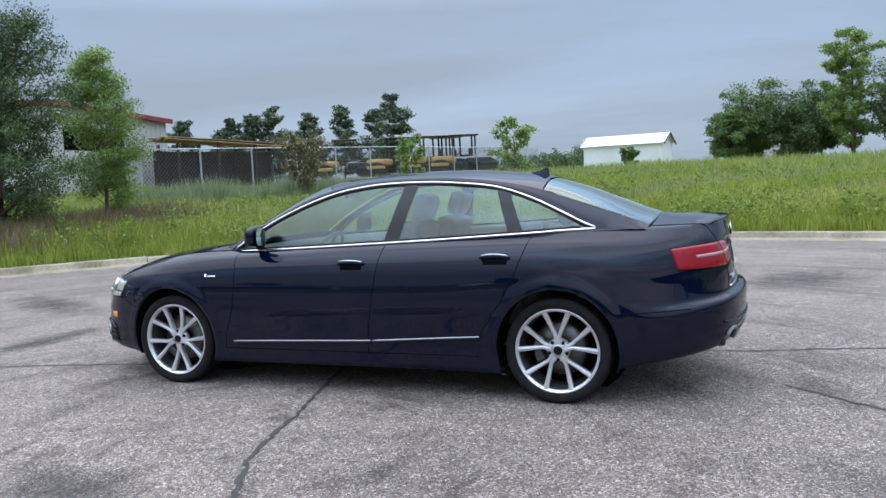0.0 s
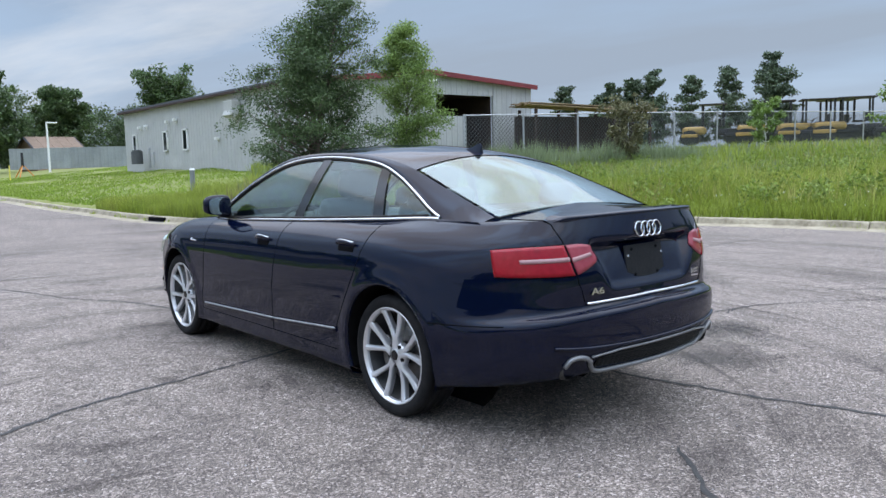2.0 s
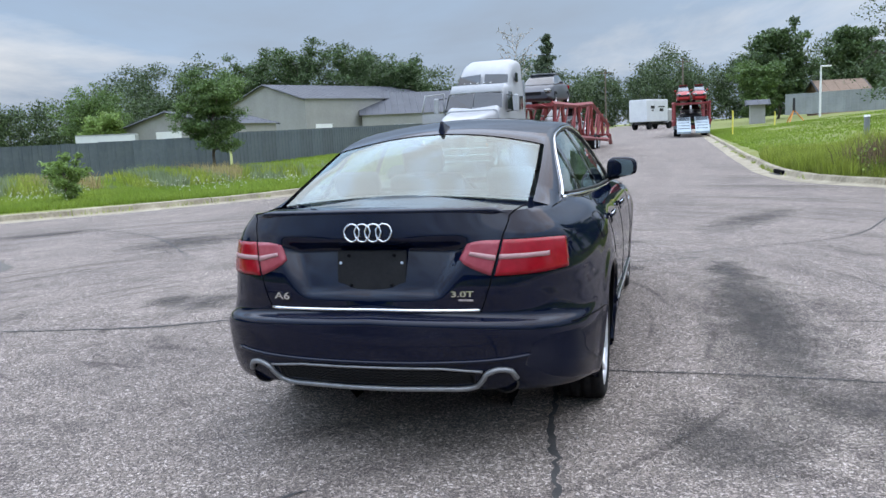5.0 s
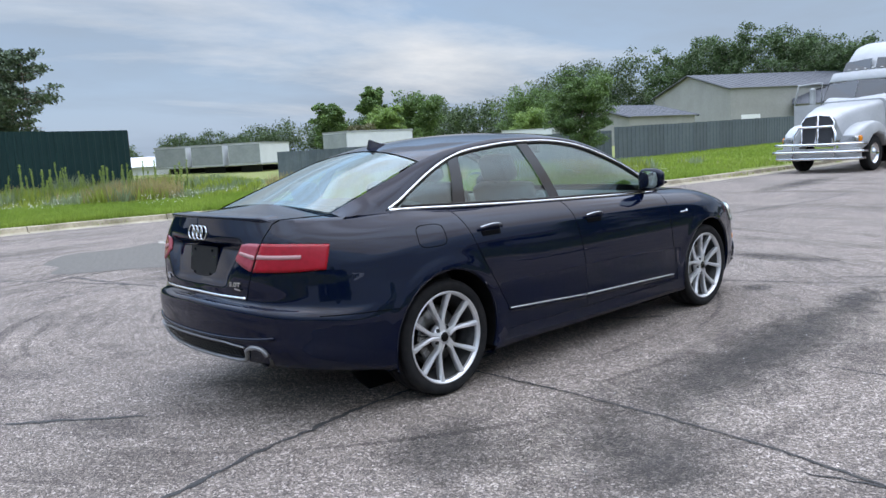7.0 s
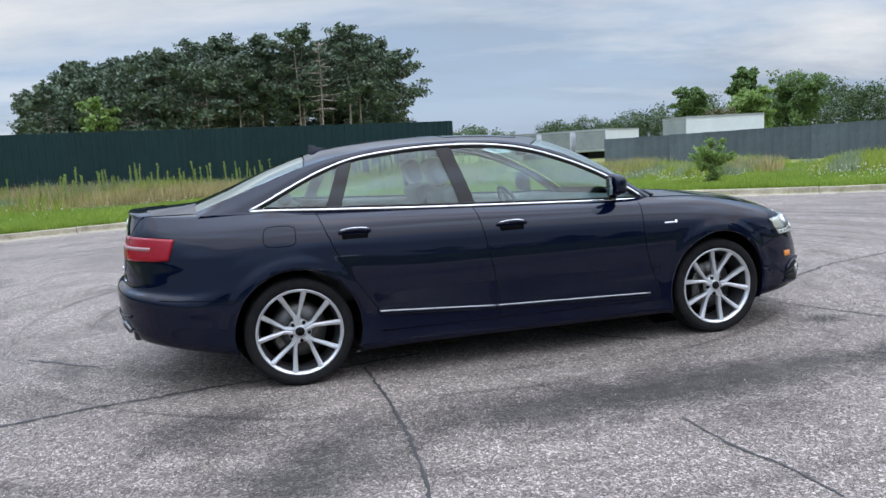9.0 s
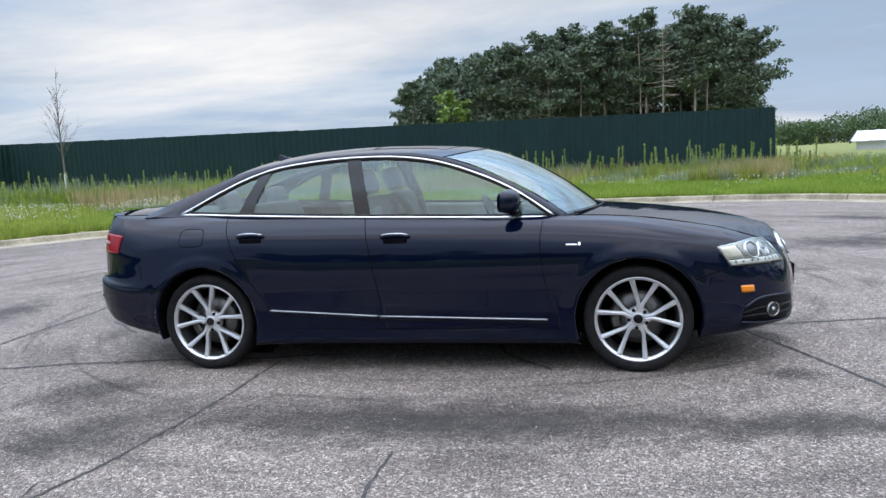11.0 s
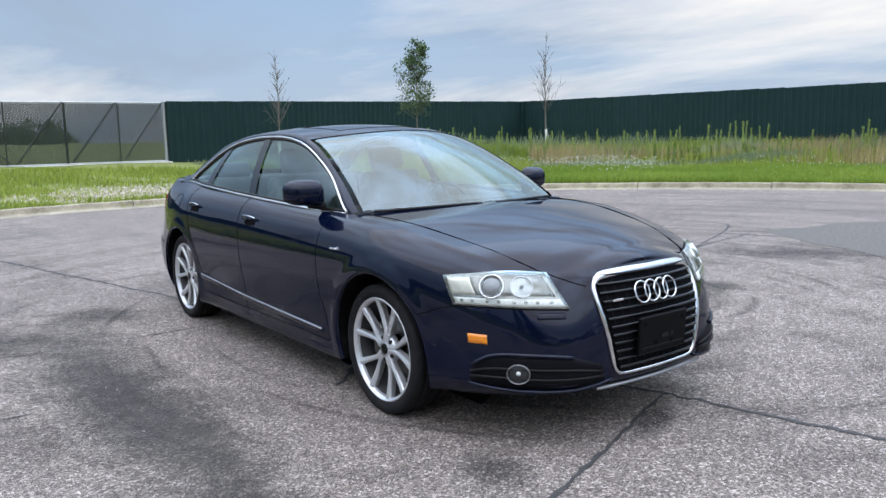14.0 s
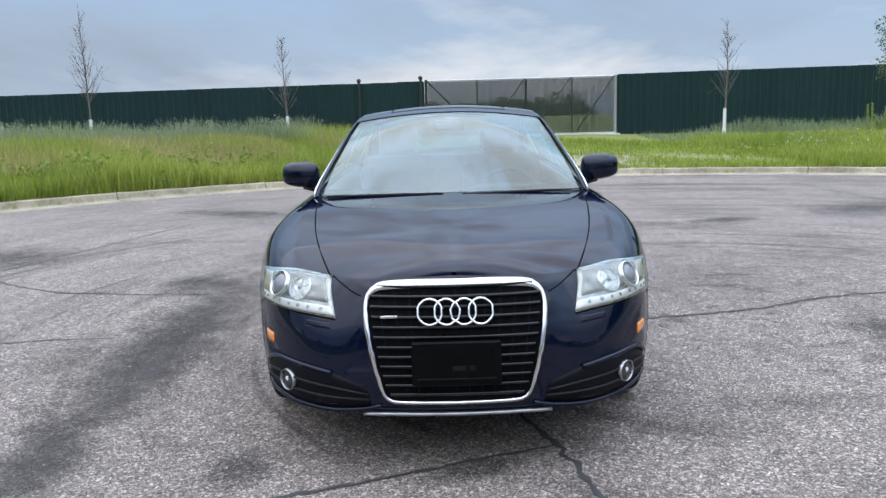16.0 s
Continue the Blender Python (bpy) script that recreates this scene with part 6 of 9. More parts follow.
# tail lamps: outer on the wing, inner on the boot lid
TL_LOW, TL_UP = [(.785, -2.128, .806), (.68, -2.27, .806), (.52, -2.392, .809)], [(.770, -2.088, .926), (.69, -2.22, .940), (.552, -2.345, .948)]
lamp("tail_lamp", TL_LOW, TL_UP, M_RED, "red tail lamp lens on the rear wing", .006, 24, 10)
TI_LOW, TI_UP = [(.505, -2.40, .811), (.44, -2.41, .838), (.372, -2.415, .876)], [(.540, -2.352, .947), (.47, -2.38, .948), (.405, -2.40, .938)]
lamp("boot_tail_lamp", TI_LOW, TI_UP, M_REDPALE, "paler red tail lamp lens on the boot lid", .006, 20, 8)
tl, tu = spline(TL_LOW, 9), spline(TL_UP, 9)
lamp("lamp_bar", [lerp3(a, b, .46) for a, b in zip(tl, tu)][3:9], [lerp3(a, b, .60) for a, b in zip(tl, tu)][3:9], M_LAMPBAR, "pale clear bar across the lamp", .009, 18, 3)
ti, tj = spline(TI_LOW, 9), spline(TI_UP, 9)
lamp("lamp_bar", [lerp3(a, b, .42) for a, b in zip(ti, tj)][0:7], [lerp3(a, b, .57) for a, b in zip(ti, tj)][0:7], M_LAMPBAR, "", .009, 12, 3)
lamp("lamp_shadow_gap", [(p[0], p[1], p[2] - .005) for p in TL_LOW], [(p[0], p[1], p[2] + .004) for p in TL_UP], M_GAP, "", .0012, 20, 5)

# amber markers, fuel flap, washer flaps
lamp("side_marker", [(.802, 2.025, .470), (.757, 2.105, .468)], [(.800, 2.020, .511), (.755, 2.100, .509)], M_AMBER, "amber side marker", .004, 10, 4)
loop = []
for k in range(36):
    a = 2 * math.pi * k / 36
    u, v = math.cos(a), math.sin(a)
    sq = (abs(u) ** 4 + abs(v) ** 4) ** -.25
    loop.append(on_skin(.9, -1.50 + .095 * u * sq, .905 + .058 * v * sq, -.001))
V, F = tube(loop, .003, closed=True, seg=5)
obj("fuel_flap_line", V, F, M_GAP, car)
V, F = patch([on_skin(.60, 2.26, .575), on_skin(.50, 2.34, .572)], [on_skin(.60, 2.25, .602), on_skin(.50, 2.33, .60)], 10, 4, .0010, .004)
both("washer_flap", V, flip_out(V, F), M_PAINT, car)

# ---- grille ----


def front_pt(x, z, proud=0.0):
    i = skin(abs(x), 2.35, z)
    p = surf(i, z) + skin_normal(i, z) * proud
    return np.array([math.copysign(p[0], x) if x else 0.0, p[1], p[2]])


GR = [(0, .752), (.15, .751), (.27, .744), (.323, .728), (.345, .69), (.338, .63), (.300, .45), (.275, .345), (.255, .318), (.22, .308), (.1, .305), (0, .304)]
half = spline(GR, 44)
full = [(x, z) for x, z in half] + [(-x, z) for x, z in half[::-1][1:-1]]
V, nf = [], len(full)
for k, (x, z) in enumerate(full):
    tx, tz = np.array(full[(k + 1) % nf]) - np.array(full[k - 1])
    ln = math.hypot(tx, tz)
    ox, oz = -tz / ln, tx / ln
    if ox * x + oz * (z - .54) < 0:
        ox, oz = -ox, -oz
    w = float(np.interp(z, [.31, .36, .62, .72, .765], [.015, .017, .021, .027, .036]))
    for u, pr in ((-.5, -.004), (-.46, .010), (-.2, .015), (.2, .015), (.46, .010), (.5, -.004)):
        V.append(tuple(front_pt(x + ox * u * w, z + oz * u * w - (w - .015) * .3 * (z > .7), pr)))
F = [(k * 6 + j, k * 6 + j + 1, ((k + 1) % nf) * 6 + j + 1, ((k + 1) % nf) * 6 + j) for k in range(nf) for j in range(5)]
grille = obj("grille_frame", V, F, M_CHROME, car, label="polished chrome grille surround")
V = []
for x, z in half:
    for t in np.linspace(-1, 1, 13):
        V.append(tuple(front_pt(x * t * .985, z, .003)))
backing = obj("grille_backing", V, grid_faces(len(half), 13), M_GAP, car)
for j in range(12):
    z = .335 + j * .0365
    hx = float(np.interp(z, [.31, .345, .64, .70, .742, .765], [.23, .27, .332, .34, .318, .24])) - .012
    V = []
    for x in np.linspace(-hx, hx, 17):
        p = front_pt(x, z, 0.0)
        for dy, dz in ((.003, .011), (.013, .009), (.016, .003), (.012, -.003), (.003, -.004)):
            V.append((p[0], p[1] + dy, p[2] + dz))
    obj("grille_slat", V, grid_faces(17, 5), M_GLOSSBLACK, car)
for j in range(-5, 6):
    x = j * .058
    pts = [front_pt(x * (0.78 + .22 * (z - .31) / .4), z, .001) for z in np.linspace(.325, .742, 14)]
    V, F = tube(pts, .003, seg=4)
    obj("grille_rib", V, F, M_BLACK, car)


def rings(centre, r, pitch, thick, material, name, face):
    """Four linked chrome rings in a row on a face (+1 front, -1 rear)."""
    for j in range(4):
        cx = (j - 1.5) * pitch
        pts = []
        for k in range(36):
            a = 2 * math.pi * k / 36
            x, z = cx + r * math.cos(a), centre[2] + r * math.sin(a)
            p = front_pt(x, z, .024) if face > 0 else None
            if face < 0:
                i = skin(abs(x), -2.4, z)
                q = surf(i, z) + skin_normal(i, z) * .006
                p = np.array([math.copysign(q[0], x), q[1], q[2]])
            pts.append(p)
        V, F = tube(pts, thick, closed=True, seg=6)
        obj(name, V, F, material, car, label="chrome ring of the badge")


rings((0, 2.39, .645), .045, .062, .0050, M_CHROME, "front_badge_ring", 1)
rings((0, -2.41, .992), .034, .046, .0042, M_CHROME, "rear_badge_ring", -1)
# small badge on the grille
bm = boxes(((.065, .004, .010), tuple(front_pt(.245, .628, .022))), bevel=.001)
part("grille_badge", bm, M_CHROME, car)

# number plate holders, empty
bm = bmesh.new()
box(bm, (.335, .014, .175), (0, 0, 0), .006)
box(bm, (.300, .018, .012), (0, .001, -.06), .003)
pf = part("front_plate_holder", bm, M_PLATEBLACK, car, "empty black number plate holder", m=Matrix.Translation((0, 2.437, .462)) @ pose(0, 0, 0, -3, 0, 0))
for x, z in ((.13, .055), (-.13, .055), (.05, -.04), (-.06, -.045)):
    bm = bmesh.new()
    cyl(bm, .009, .009, (x, .006, z), (x, .010, z), 12)
    part("plate_hole", bm, M_GAP, pf)
bm = boxes(((.05, .002, .018), (-.01, .0085, -.015)), ((.02, .002, .018), (-.06, .0085, -.015)))
part("plate_mark", bm, M_BLACK, pf)
bm = bmesh.new()
box(bm, (.305, .010, .165), (0, 0, 0), .004)
pr = part("rear_plate_holder", bm, mat("worn_black_plate_panel", (.010, .0105, .012), (.017, .0175, .019), 14, .5, spec=.15, bump=.1), car, "empty dark number plate panel", m=Matrix.Translation((0, -2.390, .833)) @ pose(0, 0, 0, -9, 0, 0))
for x, z, mm in ((.135, .03, M_CHROME), (-.135, .03, M_CHROME), (.09, -.065, M_GAP), (-.09, -.065, M_GAP), (.1, .06, M_GAP), (-.1, .06, M_GAP)):
    bm = bmesh.new()
    cyl(bm, .0075, .0065, (x, -.004, z), (x, -.010, z), 12)
    part("plate_screw", bm, mm, pr)
# chrome strip below the lid
V, F = tube([on_skin(abs(x), -2.42, .672, .004) * np.array([1 if x >= 0 else -1, 1, 1]) for x in np.linspace(-.46, .46, 41)], .0085, seg=6)
obj("bumper_chrome_strip", V, F, M_CHROME, car, label="thin chrome strip under the boot lid")

# rear model letters
M_BADGE = M_CHROME


def letters(text, size, x, z, name):
    cu = bpy.data.curves.new(name, "FONT")
    cu.body, cu.size, cu.extrude, cu.align_x = text, size, .0025, "CENTER"
    cu.offset = .0006
    tmp = new(name + "_tmp", cu)
    deps = bpy.context.evaluated_depsgraph_get()
    me = bpy.data.meshes.new_from_object(tmp.evaluated_get(deps))
    bpy.data.objects.remove(tmp)
    bpy.data.curves.remove(cu)
    me.materials.clear()
    me.materials.append(M_BADGE)
    ob = new(name, me)
    ob.parent = car
    i = skin(abs(x), -2.42, z)
    p = surf(i, z)
    n = skin_normal(i, z)
    turn = math.degrees(math.atan2(n[0], -n[1])) * (1 if x >= 0 else -1)
    ob.matrix_basis = Matrix.Translation((x, p[1] - .006, z - size * .35)) @ pose(0, 0, 0, 0, 0, turn) @ pose(0, 0, 0, 90 - 4, 0, 0) @ Matrix.Diagonal((1.6, 1, 1, 1))
    return ob


letters("A6", .042, -.402, .728, "model_letters")
letters("3.0T", .032, .392, .742, "engine_letters")
bm = boxes(((.062, .004, .008), (.405, float(surf(skin(.405, -2.42, .718), .718)[1]) - .003, .716)))
part("engine_badge_bar", bm, M_CHROME, car)

# lower front: side intakes with fins, fog lamps, splitter
IN_LOW, IN_UP = [(.792, 2.02, .300), (.72, 2.14, .285), (.60, 2.265, .276), (.47, 2.345, .276), (.33, 2.39, .292)], [(.790, 2.04, .378), (.735, 2.133, .425), (.60, 2.27, .424), (.48, 2.345, .412), (.35, 2.386, .366)]
lamp("side_intake", IN_LOW, IN_UP, mat("dark_intake", (.003, .0035, .005), (.0045, .005, .007), 20, .5, spec=.12), "black lower air intake", .002, 24, 6)
il, iu = spline(IN_LOW, 11), spline(IN_UP, 11)
for t in (.30, .58):
    pts = [on_skin(*lerp3(a, b, t), .006) for a, b in zip(il, iu)]
    V, F = tube(pts, .0055, seg=6)
    both("intake_fin", V, F, M_BLACK, car)
V, F = tube([on_skin(*p, .005) for p in spline(IN_UP[:-1], 20)], .010, seg=8)
both("intake_brow", V, F, M_PAINT, car)
V, F = tube([on_skin(*p, .004) for p in spline([(.792, 2.02, .290), (.72, 2.14, .275), (.60, 2.265, .266), (.47, 2.345, .266), (.36, 2.385, .276), (.29, 2.39, .292)], 30)], .009, seg=8)
both("intake_lip", V, F, M_PAINT, car)
M_FOG = mat("dark_fog_lens", (.03, .032, .034), (.015, .016, .017), 30, .35, coat=.15)
M_FOGRING = mat("satin_fog_ring", (.30, .30, .30), (.36, .36, .36), 30, .35, 1.0)
disc_on_skin((.672, 2.21, .346), .051, .010, .004, M_FOGRING, "fog_lamp_ring", ring=.0036, squash=.84)
disc_on_skin((.672, 2.21, .346), .045, .005, .003, M_FOG, "fog_lamp", "round fog lamp in a chrome ring", squash=.92)
disc_on_skin((.672, 2.21, .350), .012, .006, .006, M_STRIP, "fog_bulb", seg=14)
V, F = tube([front_pt(x, .262, .012) for x in np.linspace(-.36, .36, 25)], .008, seg=6)
obj("splitter_strip", V, F, M_SATIN, car, label="satin silver lip under the grille")

# lower rear: mesh panel, frame, exhaust tips
def rear_pt(x, z, proud):
    """A point of the tail's skin at half width x (either sign) and height z."""
    p = on_skin(abs(x), -2.46, z, proud)
    return (math.copysign(p[0], x) if abs(x) > 1e-6 else 0.0, p[1], p[2])


mesh_lo, mesh_hi = smooth_at([0, .25, .44], [.366, .367, .374]), smooth_at([0, .25, .44], [.440, .438, .420])
V = [rear_pt(x, float(mesh_lo(abs(x)) * (1 - t) + mesh_hi(abs(x)) * t), .003) for x in np.linspace(-.44, .44, 41) for t in np.linspace(0, 1, 6)]
obj("diffuser_mesh", V, grid_faces(41, 6), M_BLACK, car, label="black honeycomb panel")
for t in (.15, .32, .5, .68, .85):
    pts = [rear_pt(x, float(mesh_lo(abs(x)) * (1 - t) + mesh_hi(abs(x)) * t) + .0045 * (-1) ** k, .006) for k, x in enumerate(np.linspace(-.43, .43, 56))]
    V, F = tube(pts, .0026, seg=4)
    obj("mesh_wire", V, F, M_GLOSSBLACK, car)
M_DFRAME = mat("satin_grey_frame", (.20, .205, .21), (.27, .275, .28), 25, .4, .6)
side = [(.625, .392), (.60, .425), (.545, .436), (.49, .420), (.462, .378), (.41, .352), (.25, .350), (.10, .349)]
pts = [rear_pt(x, z, .007) for x, z in spline(side + [(-x, z) for x, z in side[::-1]], 90)]
V, F = tube(pts, .012, seg=8)
obj("diffuser_frame", V, F, M_DFRAME, car, label="satin grey diffuser frame")
pts = [rear_pt(x, float(np.interp(abs(x), [0, .3, .47], [.449, .447, .430])), .006) for x in np.linspace(-.47, .47, 41)]
V, F = tube(pts, .006, seg=6)
obj("diffuser_frame", V, F, M_DFRAME, car)
fold_z = smooth_at([0, .25, .5, .70], [.468, .469, .474, .485])
V, F = tube([rear_pt(x, float(fold_z(abs(x))), .003) for x in np.linspace(-.70, .70, 61)], .009, seg=8)
obj("bumper_fold", V, F, M_PAINT, car)
for sgn in (1, -1):
    V, F = lathe([(0, .043), (.010, .049), (.03, .050), (.14, .048), (.14, .041), (.02, .042), (0, .043)], 32)
    V = [(sgn * .545 + v[1] * 1.12, -2.376 + v[0], .367 + v[2]) for v in V]
    tip = obj("exhaust_tip", V, F, mat("dark_exhaust", (.05, .05, .05), (.10, .095, .09), 30, .4, .8), car, label="sooty oval exhaust tip")
    V = [(sgn * .547 + .046 * math.cos(a) * 1.1, -2.363, .366 + .044 * math.sin(a)) for a in np.linspace(0, 2 * math.pi, 24, endpoint=False)]
    obj("exhaust_throat", V, [tuple(range(24))], M_GAP, car)

# rub strips along the doors
for y0, y1, dn in ((.88, -.190, "front"), (-.203, -.945, "rear")):
    lo_p, up_p = [], []
    for y in np.linspace(y0, y1, 12):
        z = float(np.interp(-y, [-.88, .198, .948], [.333, .363, .407]))
        lo_p.append((.90, y, z - .018))
        up_p.append((.90, y, z + .012))
    V, F = patch(lo_p, up_p, 26, 4, .010, .012)
    both("rub_strip", V, flip_out(V, F), M_PAINT, car)
    V, F = tube([on_skin(.90, y, float(np.interp(-y, [-.88, .198, .948], [.333, .363, .407])) + .006, .010) for y in np.linspace(y0, y1, 26)], .0055, seg=6)
    both("rub_strip_chrome", V, F, M_SATIN, car, "thin chrome rub strip")

# door handles
for y, z in ((-.065, .858), (-1.058, .886)):
    loop_l, loop_u = [(.9, y + .075, z - .026), (.9, y - .075, z - .026)], [(.9, y + .082, z + .004), (.9, y - .082, z + .004)]
    V, F = patch(loop_l, loop_u, 12, 5, .001, .004)
    both("handle_cup", V, flip_out(V, F), M_GAP, car)
    pts = [on_skin(.9, y + u, z + .012 + .004 * (1 - (u / .095) ** 2), .030 - .022 * abs(u / .095) ** 3) for u in np.linspace(-.095, .095, 18)]
    V, F = tube(pts, [.010 + .004 * (1 - abs(2 * k / 17 - 1)) for k in range(18)], seg=8, flat=.75)
    both("door_handle", V, F, M_PAINT, car)
    pts = [on_skin(.9, y + u, z + .020 + .004 * (1 - (u / .09) ** 2), .036 - .022 * abs(u / .095) ** 3) for u in np.linspace(-.09, .09, 14)]
    V, F = tube(pts, .0036, seg=6)
    both("handle_chrome", V, F, M_CHROME, car, "chrome strip on the door handle")

# wing badge
for dz, hh, l0, l1 in ((.0, .010, .745, .675), (.012, .018, .765, .752)):
    V, F = patch([(.91, y, .795 - hh / 2 + (.006 if hh > .015 else 0)) for y in (l0 + .33, l1 + .33)], [(.91, y, .795 + hh / 2 + (.006 if hh > .015 else 0)) for y in (l0 + .33, l1 + .33)], 8, 3, .004, .005)
    both("wing_badge", V, flip_out(V, F), M_CHROME, car)

# door mirrors
for sgn in (1, -1):
    bm = bmesh.new()
    bmesh.ops.create_uvsphere(bm, u_segments=28, v_segments=18, radius=1.0)
    for v in bm.verts:
        x, y, z = v.co
        sx, sy, sz = .112, .078, .084 if z > 0 else .064
        f = 1.0 if y > 0 else .35
        x, z = math.copysign(abs(x) ** .78, x), math.copysign(abs(z) ** (.8 if z > 0 else .62), z)
        xx = x * sx * (abs(x) ** -.25 if abs(x) > .01 else 1)
        v.co = (sgn * (.872 + xx), .655 + y * sy * f - .02 * x, 1.058 + z * sz * (1 - .16 * x) * (abs(z) ** (-.22 if z > 0 else -.40) if abs(z) > .01 else 1) + .010 * x)
    if sgn < 0:
        bmesh.ops.reverse_faces(bm, faces=bm.faces[:])
    mirror = part("door_mirror", bm, M_PAINT, car, smooth=True)
    V = [(sgn * (.872 + .084 * u), .628 - .022 * u, 1.064 + .060 * v) for u, v in [(math.cos(a) * (abs(math.cos(a)) ** -.4 if abs(math.cos(a)) > .05 else 1), math.sin(a) * (abs(math.sin(a)) ** -.4 if abs(math.sin(a)) > .05 else 1)) for a in np.linspace(0, 2 * math.pi, 36, endpoint=False)]]
    obj("mirror_glass", V, [tuple(range(36)) if sgn < 0 else tuple(range(36))[::-1]], M_MIRROR, mirror, smooth=False)
    V, F = tube([(sgn * .76, .71, .985), (sgn * .80, .69, .995), (sgn * .85, .67, 1.0)], [.028, .024, .02], seg=10)
    obj("mirror_arm", V, F, M_BLACK, mirror)

# ---- cabin inside ----


def cushion(size, centre, bevel, turn=None):
    bm = bmesh.new()
    box(bm, size, centre, bevel, turn, 3)
    return bm


def seat(x, y, name, wide=.50):
    root = thing(name, "", "")
    root.parent = car
    root.matrix_basis = pose(x, y, 0)
    part("seat_cushion", cushion((wide, .50, .16), (0, .05, .50), .05), M_LEATHER, root, smooth=True)
    tilt = Matrix.Rotation(radians(20), 4, "X")
    part("seat_back", cushion((wide, .14, .62), (0, -.29, .82), .055, tilt), M_LEATHER, root, smooth=True)
    part("side_bolster", cushion((.09, .17, .50), (wide / 2 - .03, -.25, .80), .04, tilt), M_LEATHER, root, smooth=True)
    part("side_bolster", cushion((.09, .17, .50), (-wide / 2 + .03, -.25, .80), .04, tilt), M_LEATHER, root, smooth=True)
    part("head_rest", cushion((.27, .11, .18), (0, -.425, 1.215), .05, tilt), M_LEATHER, root, smooth=True)
    bm = bmesh.new()
    for dx in (-.06, .06):
        cyl(bm, .007, .007, (dx, -.385, 1.08), (dx, -.415, 1.17), 8)
    part("head_rest_post", bm, M_STEEL, root)
    return root


front = seat(.36, .02, "front_seat")
copy = copy_thing(front, pose(-.36, .02, 0))
copy.parent = car
part("rear_bench", cushion((1.28, .50, .18), (0, -.92, .52), .06), M_LEATHER, car, smooth=True)
part("rear_backrest", cushion((1.28, .16, .58), (0, -1.30, .80), .06, Matrix.Rotation(radians(24), 4, "X")), M_LEATHER, car, smooth=True)
for x in (-.42, .42):
    part("rear_head_rest", cushion((.25, .09, .13), (x, -1.44, 1.13), .04, Matrix.Rotation(radians(22), 4, "X")), M_LEATHER, car, smooth=True)
V = []
for x in np.linspace(-.60, .60, 9):
    V += [(x, -1.42, 1.035), (x, -1.75, 1.055), (x, -1.95, 1.075 - .03 * (abs(x) / .6) ** 2)]
obj("parcel_shelf", V, grid_faces(9, 3), M_TRIM, car, label="dark grey parcel shelf under the rear window")
V = []
for x in np.linspace(-.70, .70, 17):
    e = 1 - (abs(x) / .70) ** 2
    for y, z in ((.98 + .2 * e, .945), (.80 + .1 * e, .965), (.62, .955), (.52, .90), (.50, .78), (.56, .62)):
        V.append((x, y, z + (.03 if -.55 < x < -.15 and .5 < y < .7 else 0)))
obj("dashboard", V, grid_faces(17, 6), M_TRIM, car, label="dark dashboard")
ctr = Vector((-.36, .40, .885))
tilt = Matrix.Rotation(radians(-62), 3, "X")
pts = [ctr + tilt @ Vector((.185 * math.cos(a), .185 * math.sin(a), 0)) for a in np.linspace(0, 2 * math.pi, 40, endpoint=False)]
V, F = tube(pts, .015, closed=True, seg=8)
wheel_s = obj("steering_wheel", V, F, M_TRIM, car, label="dark leather steering wheel")
bm = bmesh.new()
box(bm, (.16, .12, .05), ctr, .02, tilt.to_4x4(), 2)
for a in (0, math.pi, -math.pi / 2):
    d = tilt @ Vector((math.cos(a), math.sin(a), 0))
    cyl(bm, .016, .013, ctr + d * .06, ctr + d * .18, 8)
cyl(bm, .03, .03, ctr, ctr + Vector((0, .25, -.10)), 10)
part("steering_boss", bm, M_TRIM, wheel_s)
for sgn in (1, -1):
    V = []
    for y in np.linspace(.80, -.98, 20):
        V += [(sgn * (float(belt_x(-y)) - .035), y, float(belt_z(-y)) + .004), (sgn * (float(belt_x(-y)) - .075), y, float(belt_z(-y)) - .02), (sgn * .74, y, .72), (sgn * .78, y, .35)]
    obj("door_lining", V, grid_faces(20, 4), M_PALECABIN, car)
V = []
for q in np.linspace(4.1, 9.0, 24):
    row = roof_row(q)[1:]
    for x, y, z in row[::4] + [row[-1]]:
        V.append((x, y, z - .03))
n_r = len(roof_row(4)[1:][::4]) + 1
both("headlining", V, grid_faces(24, n_r), M_PALECABIN, car)
obj("cabin_floor", [(-.75, .9, .33), (.75, .9, .33), (.75, -1.5, .33), (-.75, -1.5, .33)], [(0, 1, 2, 3)], M_TRIM, car, smooth=False)
obj("bulkhead", [(-.72, .95, .3), (.72, .95, .3), (.70, 1.0, .95), (-.70, 1.0, .95)], [(0, 1, 2, 3)], M_TRIM, car, smooth=False)
obj("rear_bulkhead", [(-.70, -1.52, .3), (.70, -1.52, .3), (.62, -1.50, 1.04), (-.62, -1.50, 1.04)], [(0, 1, 2, 3)], M_TRIM, car, smooth=False)
bm = boxes(((.19, .03, .065), (0, .36, 1.325)), bevel=.012)
part("inside_mirror", bm, M_TRIM, car)
bm = bmesh.new()
box(bm, (.26, .95, .42), (0, .10, .52), .04, None, 2)
part("centre_console", bm, M_TRIM, car, smooth=True)

